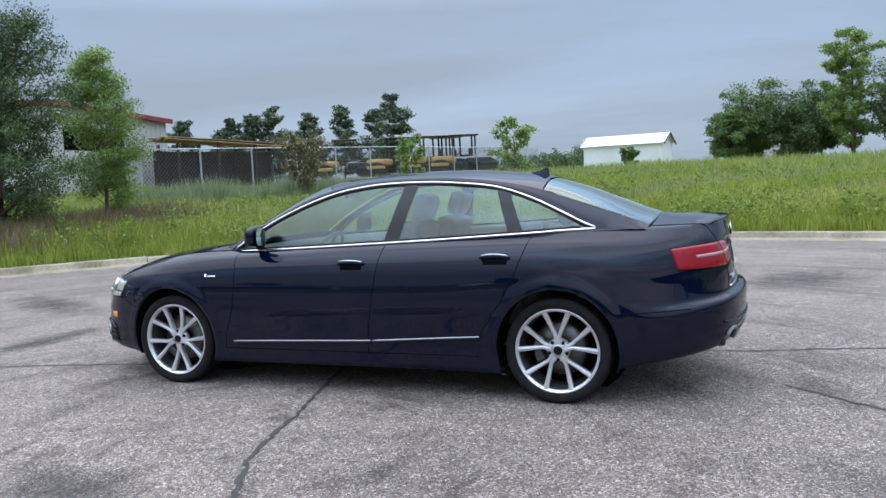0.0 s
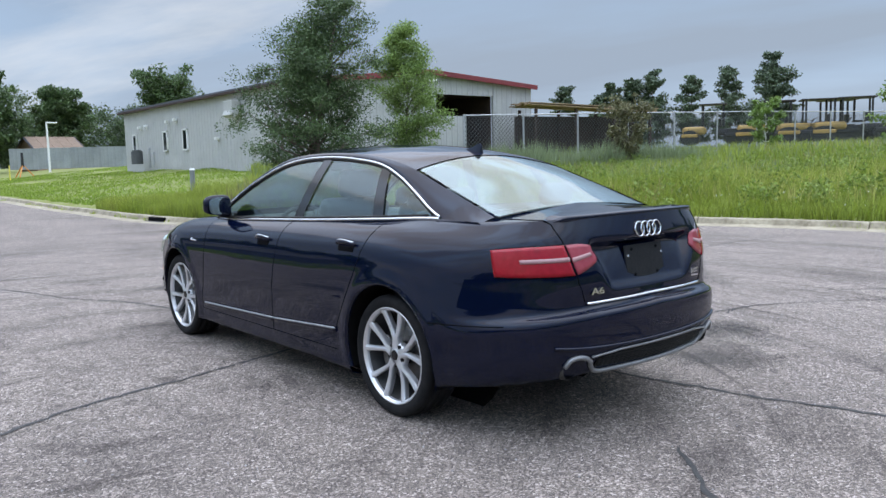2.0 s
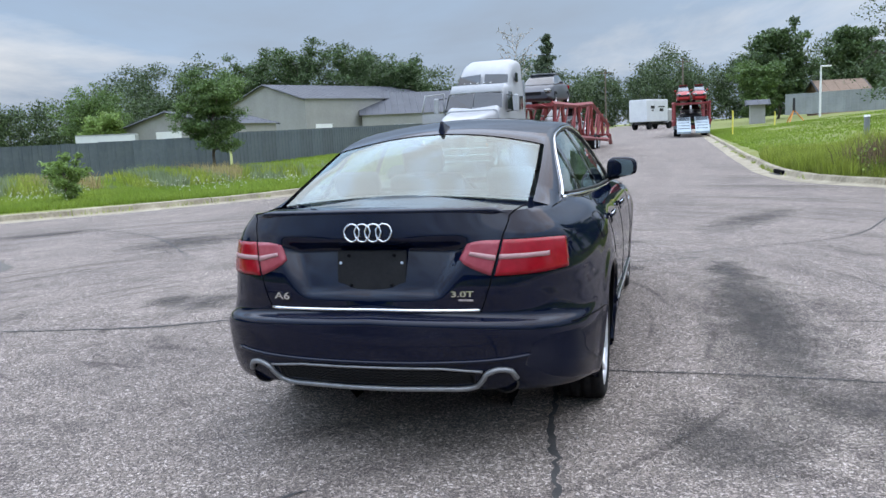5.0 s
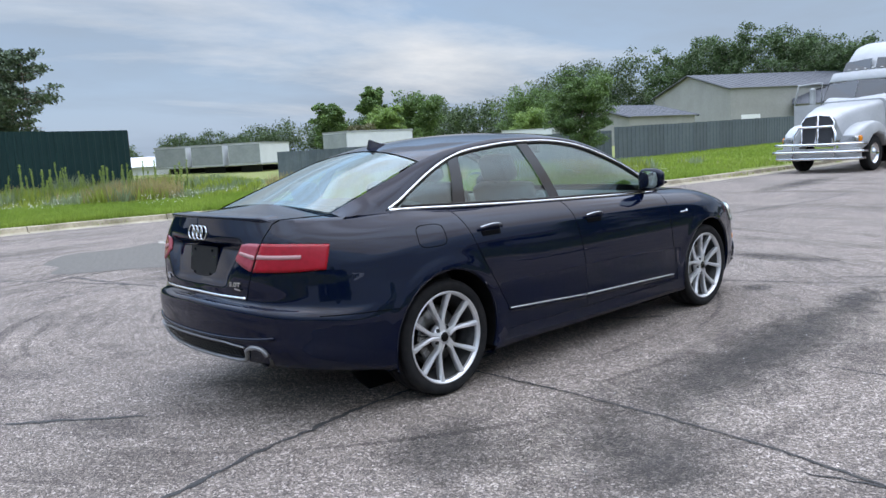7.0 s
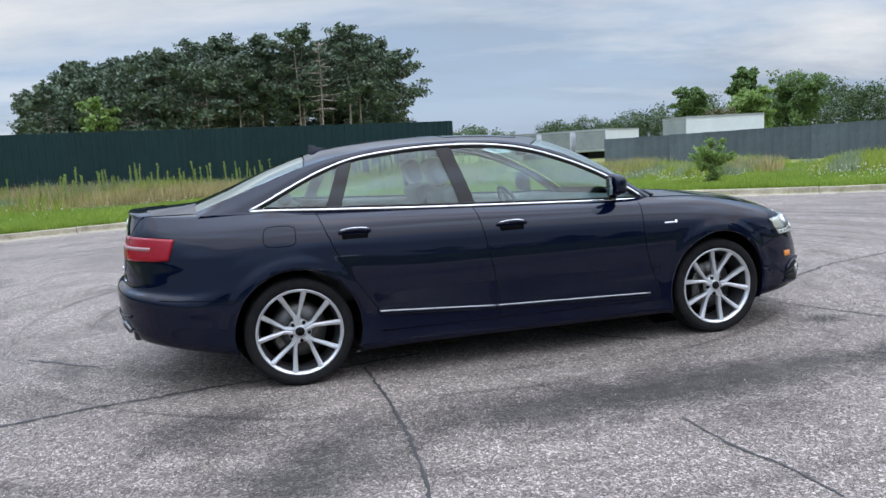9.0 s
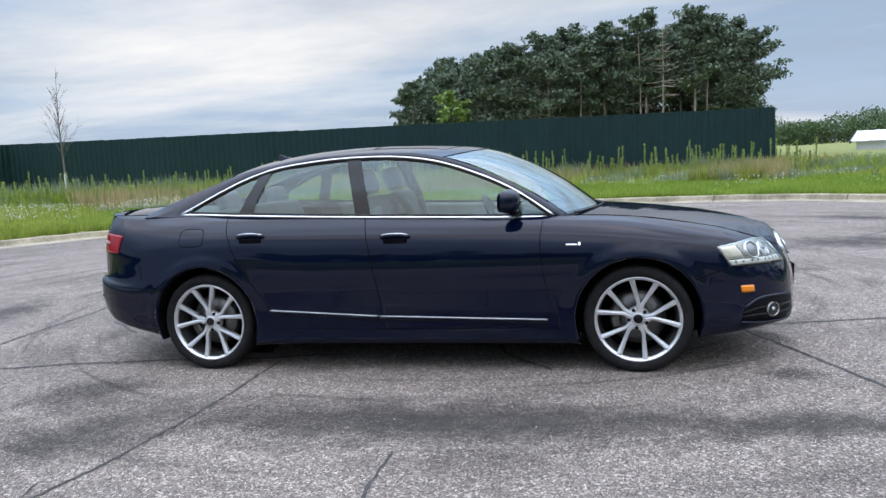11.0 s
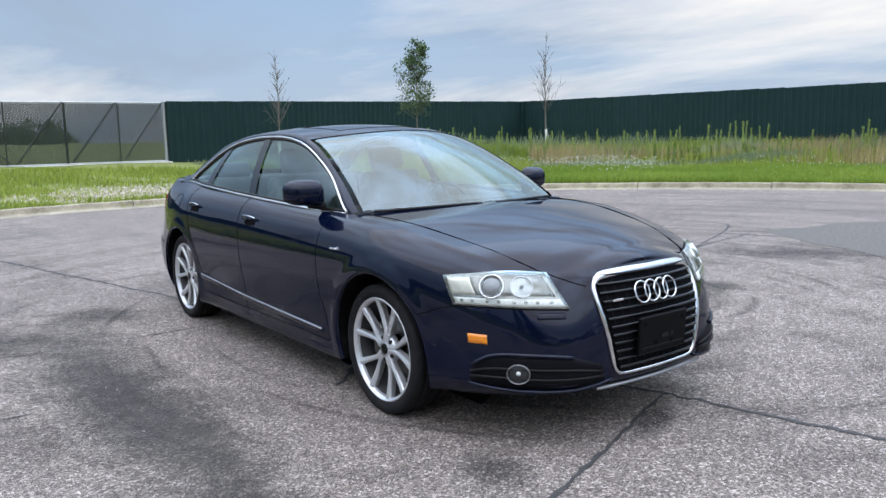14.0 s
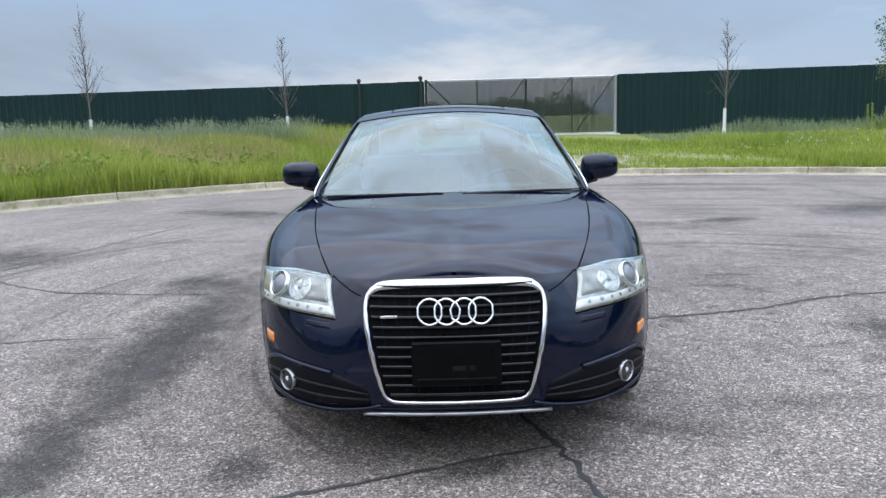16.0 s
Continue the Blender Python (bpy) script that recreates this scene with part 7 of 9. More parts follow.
# ---- white lorry with a red car carrier at the roadside ----
M_LWHITE = mat("white_lorry_paint", (0.33, 0.34, 0.35), (0.40, 0.41, 0.42), 2, 0.35, coat=0.2)
M_CARRED = mat("red_steel_frame", (0.22, 0.022, 0.024), (0.30, 0.04, 0.04), 3, 0.55, bump=0.1)
M_WSCREEN = mat("dark_lorry_glass", (0.02, 0.025, 0.03), None, 2, 0.06, coat=0.5)
M_BRIGHT = mat("polished_steel", (0.62, 0.63, 0.65), (0.70, 0.71, 0.72), 12, 0.16, 1.0)


def loft(sections, material, name, parent, label="", close=True):
    """Skin over closed cross-sections of equal point count."""
    n, k = len(sections), len(sections[0])
    V = [p for s in sections for p in s]
    F = [(i * k + j, i * k + (j + 1) % k, (i + 1) * k + (j + 1) % k, (i + 1) * k + j) for i in range(n - 1) for j in range(k)]
    if close:
        F += [tuple(range(k))[::-1], tuple((n - 1) * k + j for j in range(k))]
    ob = obj(name, V, F, material, parent, True, label)
    ob.data.set_sharp_from_angle(angle=radians(40))
    return ob


def rounded(w, z0, z1, y, r=.12, top=None, n=4):
    """A rounded rectangle section in the x-z plane at y; top: half width at the top."""
    tw = top if top is not None else w
    pts = []
    for cx, cz, a0 in ((w - r, z0 + r, -90), (tw - r, z1 - r, 0), (-(tw - r), z1 - r, 90), (-(w - r), z0 + r, 180)):
        for q in range(n + 1):
            a = radians(a0 + 90 * q / n)
            pts.append((cx + r * math.cos(a), y, cz + r * math.sin(a)))
    return pts


def road_wheel(parent, x, y, r=.52, w=.28, hub=M_BRIGHT, out=1):
    t = new("wheel")
    t.parent = parent
    t.matrix_basis = pose(x, y, r, 0, 0, 0 if out > 0 else 180)
    V, F = lathe([(-w / 2, r * .55), (-w / 2, r * .92), (-w / 2 + .04, r), (w / 2 - .04, r), (w / 2, r * .92), (w / 2 - .02, r * .58)], 36)
    obj("tyre", V, F, M_RUBBER, t)
    V, F = lathe([(w / 2 - .02, r * .58), (w / 2 - .05, r * .52), (w / 2 - .10, r * .45), (w / 2 - .02, r * .22), (w / 2 + .02, r * .12), (w / 2 + .02, .001)], 30)
    obj("rim", V, F, hub, t)
    return t


# the lorry points to -y; its own frame: x across, y back from the bumper
lorry = thing("lorry_tractor", "white long-nosed sleeper lorry with steel bull bar", "lorry", m=pose(-5.58, 19.765, 0, 0, 0, -4.5))
bonnet_l = [rounded(.70, .95, 1.62, .25, .14, .52), rounded(.82, .92, 1.80, .7, .16, .62), rounded(.95, .90, 1.98, 1.5, .18, .80), rounded(1.02, .90, 2.12, 2.55, .18, .95)]
loft(bonnet_l, M_LWHITE, "bonnet", lorry)
for sgn in (1, -1):
    arch = []
    for y, x, w, z0, z1 in ((.26, .84, .26, .62, 1.08), (.42, .86, .34, .62, 1.22), (.72, .88, .36, .78, 1.36), (1.0, .89, .36, 1.02, 1.44), (1.35, .89, .36, 1.10, 1.47), (1.75, .88, .36, 1.02, 1.42), (2.05, .86, .36, .78, 1.30), (2.45, .84, .34, .70, 1.05)):
        arch.append([(sgn * x + px, y, pz) for px, _, pz in rounded(w, z0, z1, y, .10, w * .8)])
    loft(arch, M_LWHITE, "front_wing", lorry)
    part("headlight", boxes(((.40, .10, .20), (sgn * .93, .31, .96)), bevel=.04), M_LAMPBOWL, lorry, "clear teardrop headlight", smooth=True)
    part("indicator", boxes(((.09, .14, .18), (sgn * 1.14, .40, .98)), bevel=.03), M_AMBER, lorry)
cab = [rounded(1.04, .85, 2.15, 2.45, .16, 1.0), rounded(1.12, .80, 2.30, 2.75, .18, 1.0), rounded(1.16, .78, 3.02, 3.35, .20, 1.0), rounded(1.18, .78, 3.15, 4.1, .2, 1.04)]
loft(cab, M_LWHITE, "cab", lorry)
sleeper = [rounded(1.18, .80, 3.12, 3.9, .2, 1.02), rounded(1.20, .75, 3.62, 4.2, .30, .98), rounded(1.22, .75, 3.95, 4.6, .34, .98), rounded(1.22, .75, 4.08, 5.2, .30, 1.0), rounded(1.20, .75, 4.06, 5.75, .25, 1.0)]
loft(sleeper, M_LWHITE, "sleeper", lorry)
# screens
for sgn in (1, -1):
    V = [(sgn * .01, 2.56, 2.20), (sgn * 1.06, 2.70, 2.20), (sgn * 1.0, 3.02, 2.72), (sgn * .01, 2.88, 2.78)]
    obj("windscreen", V, [(0, 1, 2, 3)], M_WSCREEN, lorry, smooth=False)
    V = [(sgn * .08, 3.94, 3.16), (sgn * .98, 4.00, 3.14), (sgn * .94, 4.18, 3.44), (sgn * .08, 4.10, 3.50)]
    obj("roof_window", [(x, y - .10, z) for x, y, z in V], [(0, 1, 2, 3)], M_WSCREEN, lorry, smooth=False)
    V = [(sgn * 1.175, 2.95, 2.15), (sgn * 1.185, 3.75, 2.10), (sgn * 1.14, 3.72, 2.78), (sgn * 1.13, 3.30, 2.78)]
    obj("door_window", [(x + sgn * .02, y, z) for x, y, z in V], [(0, 1, 2, 3)], M_WSCREEN, lorry, smooth=False)
    part("side_window", boxes(((.03, .45, .5), (sgn * 1.20, 4.95, 2.4)), bevel=.01), M_WSCREEN, lorry)
    part("side_window", boxes(((.03, .35, .35), (sgn * 1.085, 4.75, 3.35)), bevel=.01), M_WSCREEN, lorry)
    bm = boxes(((.20, .12, .62), (sgn * 1.52, 2.95, 2.35)), bevel=.05)
    mir = part("mirror", bm, M_LWHITE, lorry)
    bm = bmesh.new()
    cyl(bm, .02, .02, (sgn * 1.16, 3.0, 2.05), (sgn * 1.5, 2.95, 2.1), 8)
    cyl(bm, .02, .02, (sgn * 1.14, 3.05, 2.65), (sgn * 1.5, 2.95, 2.6), 8)
    part("mirror_arm", bm, M_MACHBLACK, mir)
    bm = bmesh.new()
    cyl(bm, .30, .30, (sgn * 1.02, 4.3, .72), (sgn * 1.02, 5.9, .72), 18)
    part("fuel_tank", bm, M_BRIGHT, lorry, smooth=True)
    part("side_skirt", boxes(((.06, 2.2, .55), (sgn * 1.22, 5.3, .72)), bevel=.02), M_LWHITE, lorry)
    bm = bmesh.new()
    cyl(bm, .06, .06, (sgn * 1.05, 5.95, 1.0), (sgn * 1.05, 5.95, 3.3), 12)
    part("exhaust_stack", bm, M_BRIGHT, lorry, smooth=True)
    road_wheel(lorry, sgn * 1.02, 1.35, out=sgn)
    for y in (6.8, 8.1):
        road_wheel(lorry, sgn * 1.0, y, w=.55, out=sgn)
V = [(-1.20, 2.85, .95), (-1.95, 2.55, .95), (-1.95, 2.55, 2.1), (-1.2, 2.85, 2.1)]
dv = [(x, y, z) for x, y, z in V] + [(x, y + .07, z) for x, y, z in V]
obj("open_door", dv, [(0, 1, 2, 3), (4, 7, 6, 5), (0, 4, 5, 1), (1, 5, 6, 2), (3, 7, 4, 0), (2, 6, 7, 3)], M_LWHITE, lorry, smooth=False, label="cab door standing open")
V, F = tube([(-1.2, 2.88, 2.1), (-1.2, 2.93, 2.8), (-1.85, 2.66, 2.75), (-1.95, 2.58, 2.1)], .035, seg=6)
obj("door_frame", V, F, M_LWHITE, lorry)
# grille, lamps, visor, bull bar
for sgn in (1, -1):
    V = [(sgn * .03, .10, .85), (sgn * .46, .12, .85), (sgn * .48, .18, 1.50), (sgn * .36, .21, 1.66), (sgn * .03, .20, 1.70)]
    obj("grille", V, [tuple(range(5))], mat("lorry_grille", (.03, .03, .035), (.06, .06, .065), 40, .4, .5), lorry, smooth=False)
    V, F = tube([V[0], V[1], V[2], V[3], V[4]], .025, closed=True, seg=6)
    obj("grille_frame", V, F, M_BRIGHT, lorry)
for x in (-.5, -.25, 0, .25, .5):
    part("roof_lamp", boxes(((.09, .12, .06), (x, 3.30, 3.12)), bevel=.02), M_LAMPBOWL, lorry)
V = []
for x in np.linspace(-1.0, 1.0, 9):
    y = 2.95 + .12 * x * x
    V += [(x, y + .24, 3.08), (x, y - .06, 2.80), (x, y - .04, 2.76), (x, y + .24, 2.98)]
obj("sun_visor", V, grid_faces(9, 4), M_LWHITE, lorry)
V, F = [], []
bm = bmesh.new()
box(bm, (2.5, .22, .34), (0, .18, .55), .05, None, 2)
part("bumper", bm, M_LWHITE, lorry, smooth=True)
for z, w, y in ((.42, 1.25, -.05), (.62, 1.32, -.12), (.84, 1.28, -.05)):
    V, F = tube([(-w, .45, z), (-w * .97, y + .12, z), (-w * .8, y, z), (0, y - .03, z), (w * .8, y, z), (w * .97, y + .12, z), (w, .45, z)], .045, seg=8)
    obj("bull_bar", V, F, M_BRIGHT, lorry, label="polished steel bull bar")
V, F = tube([(-.62, -.06, .42), (-.62, -.02, 1.15), (-.5, .05, 1.36), (.5, .05, 1.36), (.62, -.02, 1.15), (.62, -.06, .42)], .04, seg=8)
obj("bull_bar_hoop", V, F, M_BRIGHT, lorry)
part("chassis", boxes(((.9, 6.6, .25), (0, 6.2, .85))), M_MACHBLACK, lorry)

carrier = thing("car_carrier_trailer", "red steel car carrier trailer behind the lorry", "trailer", m=pose(-4.35, 27.2, 0.03, 0, 0, -4.0))
for sgn in (1, -1):
    for k, (y0, z0, y1, z1) in enumerate([(0, 1.05, 17, .50), (0, 2.35, 5.0, 2.35), (5.0, 2.35, 10.5, 2.55), (10.5, 2.55, 17.0, 1.35)]):
        V, F = tube([(sgn * 1.18, y0, z0), (sgn * 1.18, y1, z1)], .11, seg=4)
        obj("side_beam", V, F, M_CARRED, carrier, smooth=False)
    for y, z0, z1, lean in ((.4, 1.1, 2.35, .2), (2.6, 1.1, 2.35, -.4), (4.8, 1.0, 2.4, .5), (6.8, .95, 2.42, -.6), (8.8, .9, 2.5, .6), (10.6, .9, 2.55, -.6), (12.4, .85, 2.2, .6), (14.4, .8, 1.85, -.5), (16.4, .75, 1.45, .3)):
        V, F = tube([(sgn * 1.18, y, z0), (sgn * 1.18, y + lean, z1)], .085, seg=4)
        obj("side_post", V, F, M_CARRED, carrier, smooth=False)
    for y in (11.2, 12.5):
        road_wheel(carrier, sgn * 1.0, y, .45, .5, M_GALV, sgn)
for sgn in (1, -1):
    for k in range(9):
        y, top = .5 + 1.8 * k, float(np.interp(.5 + 1.8 * k, [0, 5, 10.5, 17], [2.3, 2.35, 2.5, 1.35]))
        V, F = tube([(sgn * 1.16, y, 1.1 - .02 * k), (sgn * 1.16, y + 1.5, top)], .045, seg=4)
        obj("side_brace", V, F, M_CARRED, carrier, smooth=False)
        part("deck_rung", boxes(((1.9, .10, .06), (0, y, top + .02))), M_CARRED, carrier)
    V, F = tube([(sgn * 1.2, 17, .8), (sgn * 1.0, 19.2, .2)], .12, seg=4)
    obj("tail_ramp", V, F, M_CARRED, carrier, smooth=False)
for y0, z0, y1, z1 in ((-.6, 2.30, 5.0, 2.30), (5.0, 2.35, 10.5, 2.5), (.2, 1.05, 16.8, .72)):
    for x in (-.75, .75):
        V, F = tube([(x, y0, z0), (x, y1, z1)], .26, seg=4, flat=1.0)
        V = [(v[0], v[1], z0 + (z1 - z0) * (v[1] - y0) / (y1 - y0) + (.04 if v[2] > z0 + (z1 - z0) * (v[1] - y0) / (y1 - y0) else -.04)) for v in V]
        obj("ramp_deck", V, F, M_CARRED, carrier, smooth=False)
for y, z in ((0, 2.3), (5, 2.35), (10.5, 2.5), (17, .8), (8, .95)):
    part("cross_beam", boxes(((2.4, .14, .14), (0, y, z))), M_CARRED, carrier)


def plain_car(label, colour, m, L=4.5, w=.86, name="parked_car"):
    """A simple saloon for the distance: lofted body, glass, lamps and wheels; its nose towards -y."""
    t = thing(name, label, "car", m=m)
    pm = mat("car_paint", colour, tuple(c * 1.15 for c in colour), 3, .4, .0, coat=.25, spec=.3)
    hl = L / 2
    body = [rounded(w * .78, .35, .62, -hl, .1, w * .6), rounded(w * .95, .25, .80, -hl + .25, .12, w * .8), rounded(w, .22, .92, -hl + 1.0, .14, w * .88), rounded(w, .22, .98, 0, .14, w * .9), rounded(w, .22, 1.0, hl - .8, .14, w * .88), rounded(w * .94, .28, .98, hl - .2, .14, w * .8), rounded(w * .8, .4, .85, hl, .12, w * .7)]
    loft(body, pm, "body", t)
    glass = [rounded(w * .86, .88, .95, -hl + 1.15, .03, w * .84), rounded(w * .86, .88, 1.20, -hl + 1.6, .08, w * .72), rounded(w * .86, .88, 1.40, -hl + 2.1, .10, w * .66), rounded(w * .86, .88, 1.40, hl - 1.6, .10, w * .66), rounded(w * .84, .88, 1.02, hl - .7, .05, w * .72)]
    loft(glass, M_WSCREEN, "glasshouse", t)
    roof = [rounded(w * .68, 1.37, 1.42, -hl + 1.95, .02, w * .6), rounded(w * .69, 1.37, 1.45, 0, .03, w * .6), rounded(w * .68, 1.37, 1.42, hl - 1.5, .02, w * .6)]
    loft(roof, pm, "roof", t)
    for sgn in (1, -1):
        part("headlamp", boxes(((.30, .20, .16), (sgn * w * .72, -hl + .12, .66)), bevel=.04), M_LAMPBOWL, t, smooth=True)
        part("tail_lamp", boxes(((.28, .12, .18), (sgn * w * .72, hl - .06, .82)), bevel=.03), M_RED, t)
        part("mirror", boxes(((.16, .12, .12), (sgn * (w + .08), -hl + 1.5, 1.0)), bevel=.04), pm, t)
        for y in (-hl + .85, hl - .85):
            road_wheel(t, sgn * (w - .12), y, .32, .2, M_ALLOY, sgn)
    part("front_grille", boxes(((.75, .05, .16), (0, -hl + .02, .56)), bevel=.02), M_BLACK, t)
    return t


plain_car("dark grey saloon car on the carrier's upper deck", (.05, .055, .065), pose(-3.95, 30.4, 2.38, 0, 0, -4) @ pose(0, 0, 0, 2, 0, 0))
plain_car("silver car on the carrier's lower deck", (.35, .36, .37), pose(-3.6, 34.5, 1.0))
plain_car("silver car parked at the far roadside", (.5, .51, .52), pose(-5.9, 66, .40))

# ---- a second car carrier up the road, its ramps towards us ----
M_RAMP = mat("pale_blue_ramp_steel", (.20, .27, .31), (.32, .40, .43), 3, .4, .3, bump=.1)
carrier2 = thing("ramp_trailer", "red car carrier trailer with pale blue ramps lowered", "trailer", m=pose(3.3, 54.5, .27))
for sgn in (1, -1):
    for y0, z0, y1, z1, r in ((.2, 1.15, 13, 1.25, .16), (.4, 2.45, 13, 2.75, .10), (.3, 1.8, 6, 2.0, .06)):
        V, F = tube([(sgn * 1.22, y0, z0), (sgn * 1.22, y1, z1)], r, seg=4)
        obj("side_beam", V, F, M_CARRED, carrier2, smooth=False)
    for k, y in enumerate((.3, 1.6, 3.4, 6, 9, 12)):
        V, F = tube([(sgn * 1.22, y, .8), (sgn * 1.22, y + .5 * (-1) ** k, 2.55)], .08, seg=4)
        obj("side_post", V, F, M_CARRED, carrier2, smooth=False)
    for q, (w, x0) in enumerate(((.95, .62),)):
        V = []
        for y, z in ((.5, 1.45), (-.6, 1.15), (-1.9, .42)):
            V += [(sgn * x0 - w / 2, y, z), (sgn * x0 + w / 2, y, z), (sgn * x0 + w / 2, y, z - .14), (sgn * x0 - w / 2, y, z - .14)]
        F = [(0, 1, 5, 4), (4, 5, 9, 8), (1, 2, 6, 5), (5, 6, 10, 9), (2, 3, 7, 6), (6, 7, 11, 10), (3, 0, 4, 7), (7, 4, 8, 11), (8, 9, 10, 11)]
        obj("ramp", V, F, M_RAMP, carrier2, smooth=False)
        for k in range(6):
            part("ramp_bar", boxes(((w * .8, .10, .03), (sgn * x0, .3 - .36 * k, 1.42 - .09 * k - .11 * max(0, k - 2)))), M_MACHBLACK, carrier2)
    for y in (2.6, 3.8):
        road_wheel(carrier2, sgn * 1.0, y, .45, .5, M_GALV, sgn)
    part("tail_lamp", boxes(((.30, .06, .14), (sgn * .95, .0, .72)), bevel=.02), M_RED, carrier2)
    part("upper_ramp", boxes(((1.0, 3.6, .10), (sgn * .62, 2.2, 2.42)), bevel=.02), M_CARRED, carrier2)
part("cross_beam", boxes(((2.5, .16, .24), (0, .1, .72))), M_RAMP, carrier2)
part("cross_beam", boxes(((2.5, .12, .14), (0, .4, 2.42))), M_CARRED, carrier2)
part("bumper_plate", boxes(((.7, .05, .28), (0, -.02, .70))), M_CARRED, carrier2)
part("chassis", boxes(((1.2, 12, .3), (0, 6.5, .85))), M_MACHBLACK, carrier2)
plain_car("red car on the carrier's top deck", (.40, .03, .03), pose(2.75, 58.0, 2.72), 3.8, .50)
plain_car("red car beside another on the top deck", (.40, .03, .03), pose(3.9, 58.2, 2.72), 3.8, .50)
plain_car("dark car inside the far carrier", (.03, .03, .035), pose(3.3, 58.5, 1.35), 4.2, .8)

# ---- box lorry further up the road ----
bt = thing("box_lorry", "white box lorry parked across the far road", "lorry", m=pose(-.4, 97.0, .66, 0, 0, 62))
part("cargo_box", boxes(((5.4, 2.4, 2.7), (0, 0, 2.3)), bevel=.05), M_TRAILER, bt)
part("cab", boxes(((1.6, 2.2, 1.8), (3.6, 0, 1.6)), bevel=.15), M_LWHITE, bt)
for x in (-1.7, 3.4):
    for sgn in (1, -1):
        bm = bmesh.new()
        cyl(bm, .45, .45, (x, sgn * .8, .45), (x, sgn * 1.15, .45), 18)
        part("wheel", bm, M_RUBBER, bt, smooth=True)
for x, z, w, h in ((-1.2, 2.7, .9, .35), (-1.2, 2.3, .5, .16), (1.0, 2.75, 1.6, .16), (1.0, 2.35, .9, .35)):
    part("lettering_bar", boxes(((w, .02, h), (x, -1.215, z))), M_MACHBLACK, bt)
part("chassis", boxes(((7, .9, .25), (.8, 0, .75))), M_MACHBLACK, bt)

# ---- road furniture and far street things ----
mk = thing("marker_post", "short pale plastic marker post in the grass", "post", m=pose(6.94, 20.17, ground_at(6.94, 20.17)))
bm = bmesh.new()
cyl(bm, .085, .08, (0, 0, -.1), (0, 0, .88), 16)
part("post_tube", bm, M_GREYPALE, mk, smooth=True)
bm = bmesh.new()
cyl(bm, .095, .07, (0, 0, .88), (0, 0, .94), 16)
part("post_cap", bm, M_FRAME, mk, smooth=True)
M_YSTAKE = mat("yellow_stake", (.75, .62, .08), (.82, .7, .15), 4, .6)
for x, y, h in ((5.6, 49, 1.5), (9.8, 62, 1.1)):
    bm = bmesh.new()
    cyl(bm, .05, .045, (0, 0, -.2), (0, 0, h), 10)
    bmesh.ops.create_uvsphere(bm, u_segments=10, v_segments=6, radius=.05, matrix=Matrix.Translation((0, 0, h)))
    tagged(part("stake", bm, M_YSTAKE, None, smooth=True, m=pose(x, y, ground_at(x, y))), "yellow marker stake standing in the lawn", "stake", "stakes")
lampp = thing("street_lamp", "tall white street lamp with a short arm", "street lamp", m=pose(14.3, 69, 1.3))
bm = bmesh.new()
cyl(bm, .10, .07, (0, 0, 0), (0, 0, 4.2), 12)
part("pole", bm, M_FRAME, lampp, smooth=True)
part("lamp_head", boxes(((.9, .25, .12), (.4, 0, 4.22)), bevel=.03), M_FRAME, lampp)
sheet_fence("long pale grey panel fence across the lawn", (12.2, 73.9), (36, 66.0), 3.45, 3.75, 1.9, 2.4, M_GREYPALE, False)
gable_shed("small grey shed by the lawn", 1.3, 1.2, 1.2, 1.5, pose(9.2, 74.0, 1.55), M_GREYWALL, M_GREYROOF)
gable_shed("brown-roofed house behind the pale fence", 5, 5, 2.4, 3.7, pose(18.5, 92, 1.6, 0, 0, 8), mat("brick_house", (.30, .18, .12), (.38, .24, .17), 3, .8), mat("brown_roof", (.20, .13, .09), (.27, .18, .13), 2, .8), "house")
st = thing("orange_stand", "orange tripod stand on the lawn", "stand", m=pose(12.3, 69.5, ground_at(12.3, 69.5)))
for a in (0, 2.1, 4.2):
    bm = bmesh.new()
    cyl(bm, .05, .05, (math.cos(a) * .9, math.sin(a) * .9, 0), (0, 0, 1.1), 8)
    part("leg", bm, mat("orange_paint", (.65, .20, .04), (.72, .26, .06), 3, .6), st)
bm = bmesh.new()
cyl(bm, .12, .10, (0, 0, .9), (0, 0, 2.1), 10)
part("mast", bm, M_MACHBLACK, st)
M_POLE = mat("utility_pole_wood", (.13, .10, .08), (.19, .15, .12), 3, .9)
for x, y, h in ((4.2, 118, 10), (-8, 132, 10)):
    up_ = thing("utility_pole", "weathered wooden utility pole with a cross arm", "utility pole", "utility poles", m=pose(x, y, .8))
    bm = bmesh.new()
    cyl(bm, .15, .10, (0, 0, 0), (0, 0, h), 8)
    part("pole", bm, M_POLE, up_)
    part("cross_arm", boxes(((2.0, .1, .12), (0, 0, h - .6))), M_POLE, up_)
# drains in the kerb
for dx, dy, rz in ((-7.75, 14.6, 83), (3.93, 15.2, 96)):
    d = thing("kerb_drain", "dark storm drain opening under the kerb", "drain", "kerb drains", m=pose(dx, dy, 0, 0, 0, rz))
    part("opening", boxes(((.85, .10, .10), (0, 0, .065)), bevel=.01), M_GAP, d)
    part("throat", boxes(((1.0, .30, .012), (0, 0, .010))), M_TAR, d)

# ---- cracks, stains and patches on the asphalt ----
rc = random.Random(11)


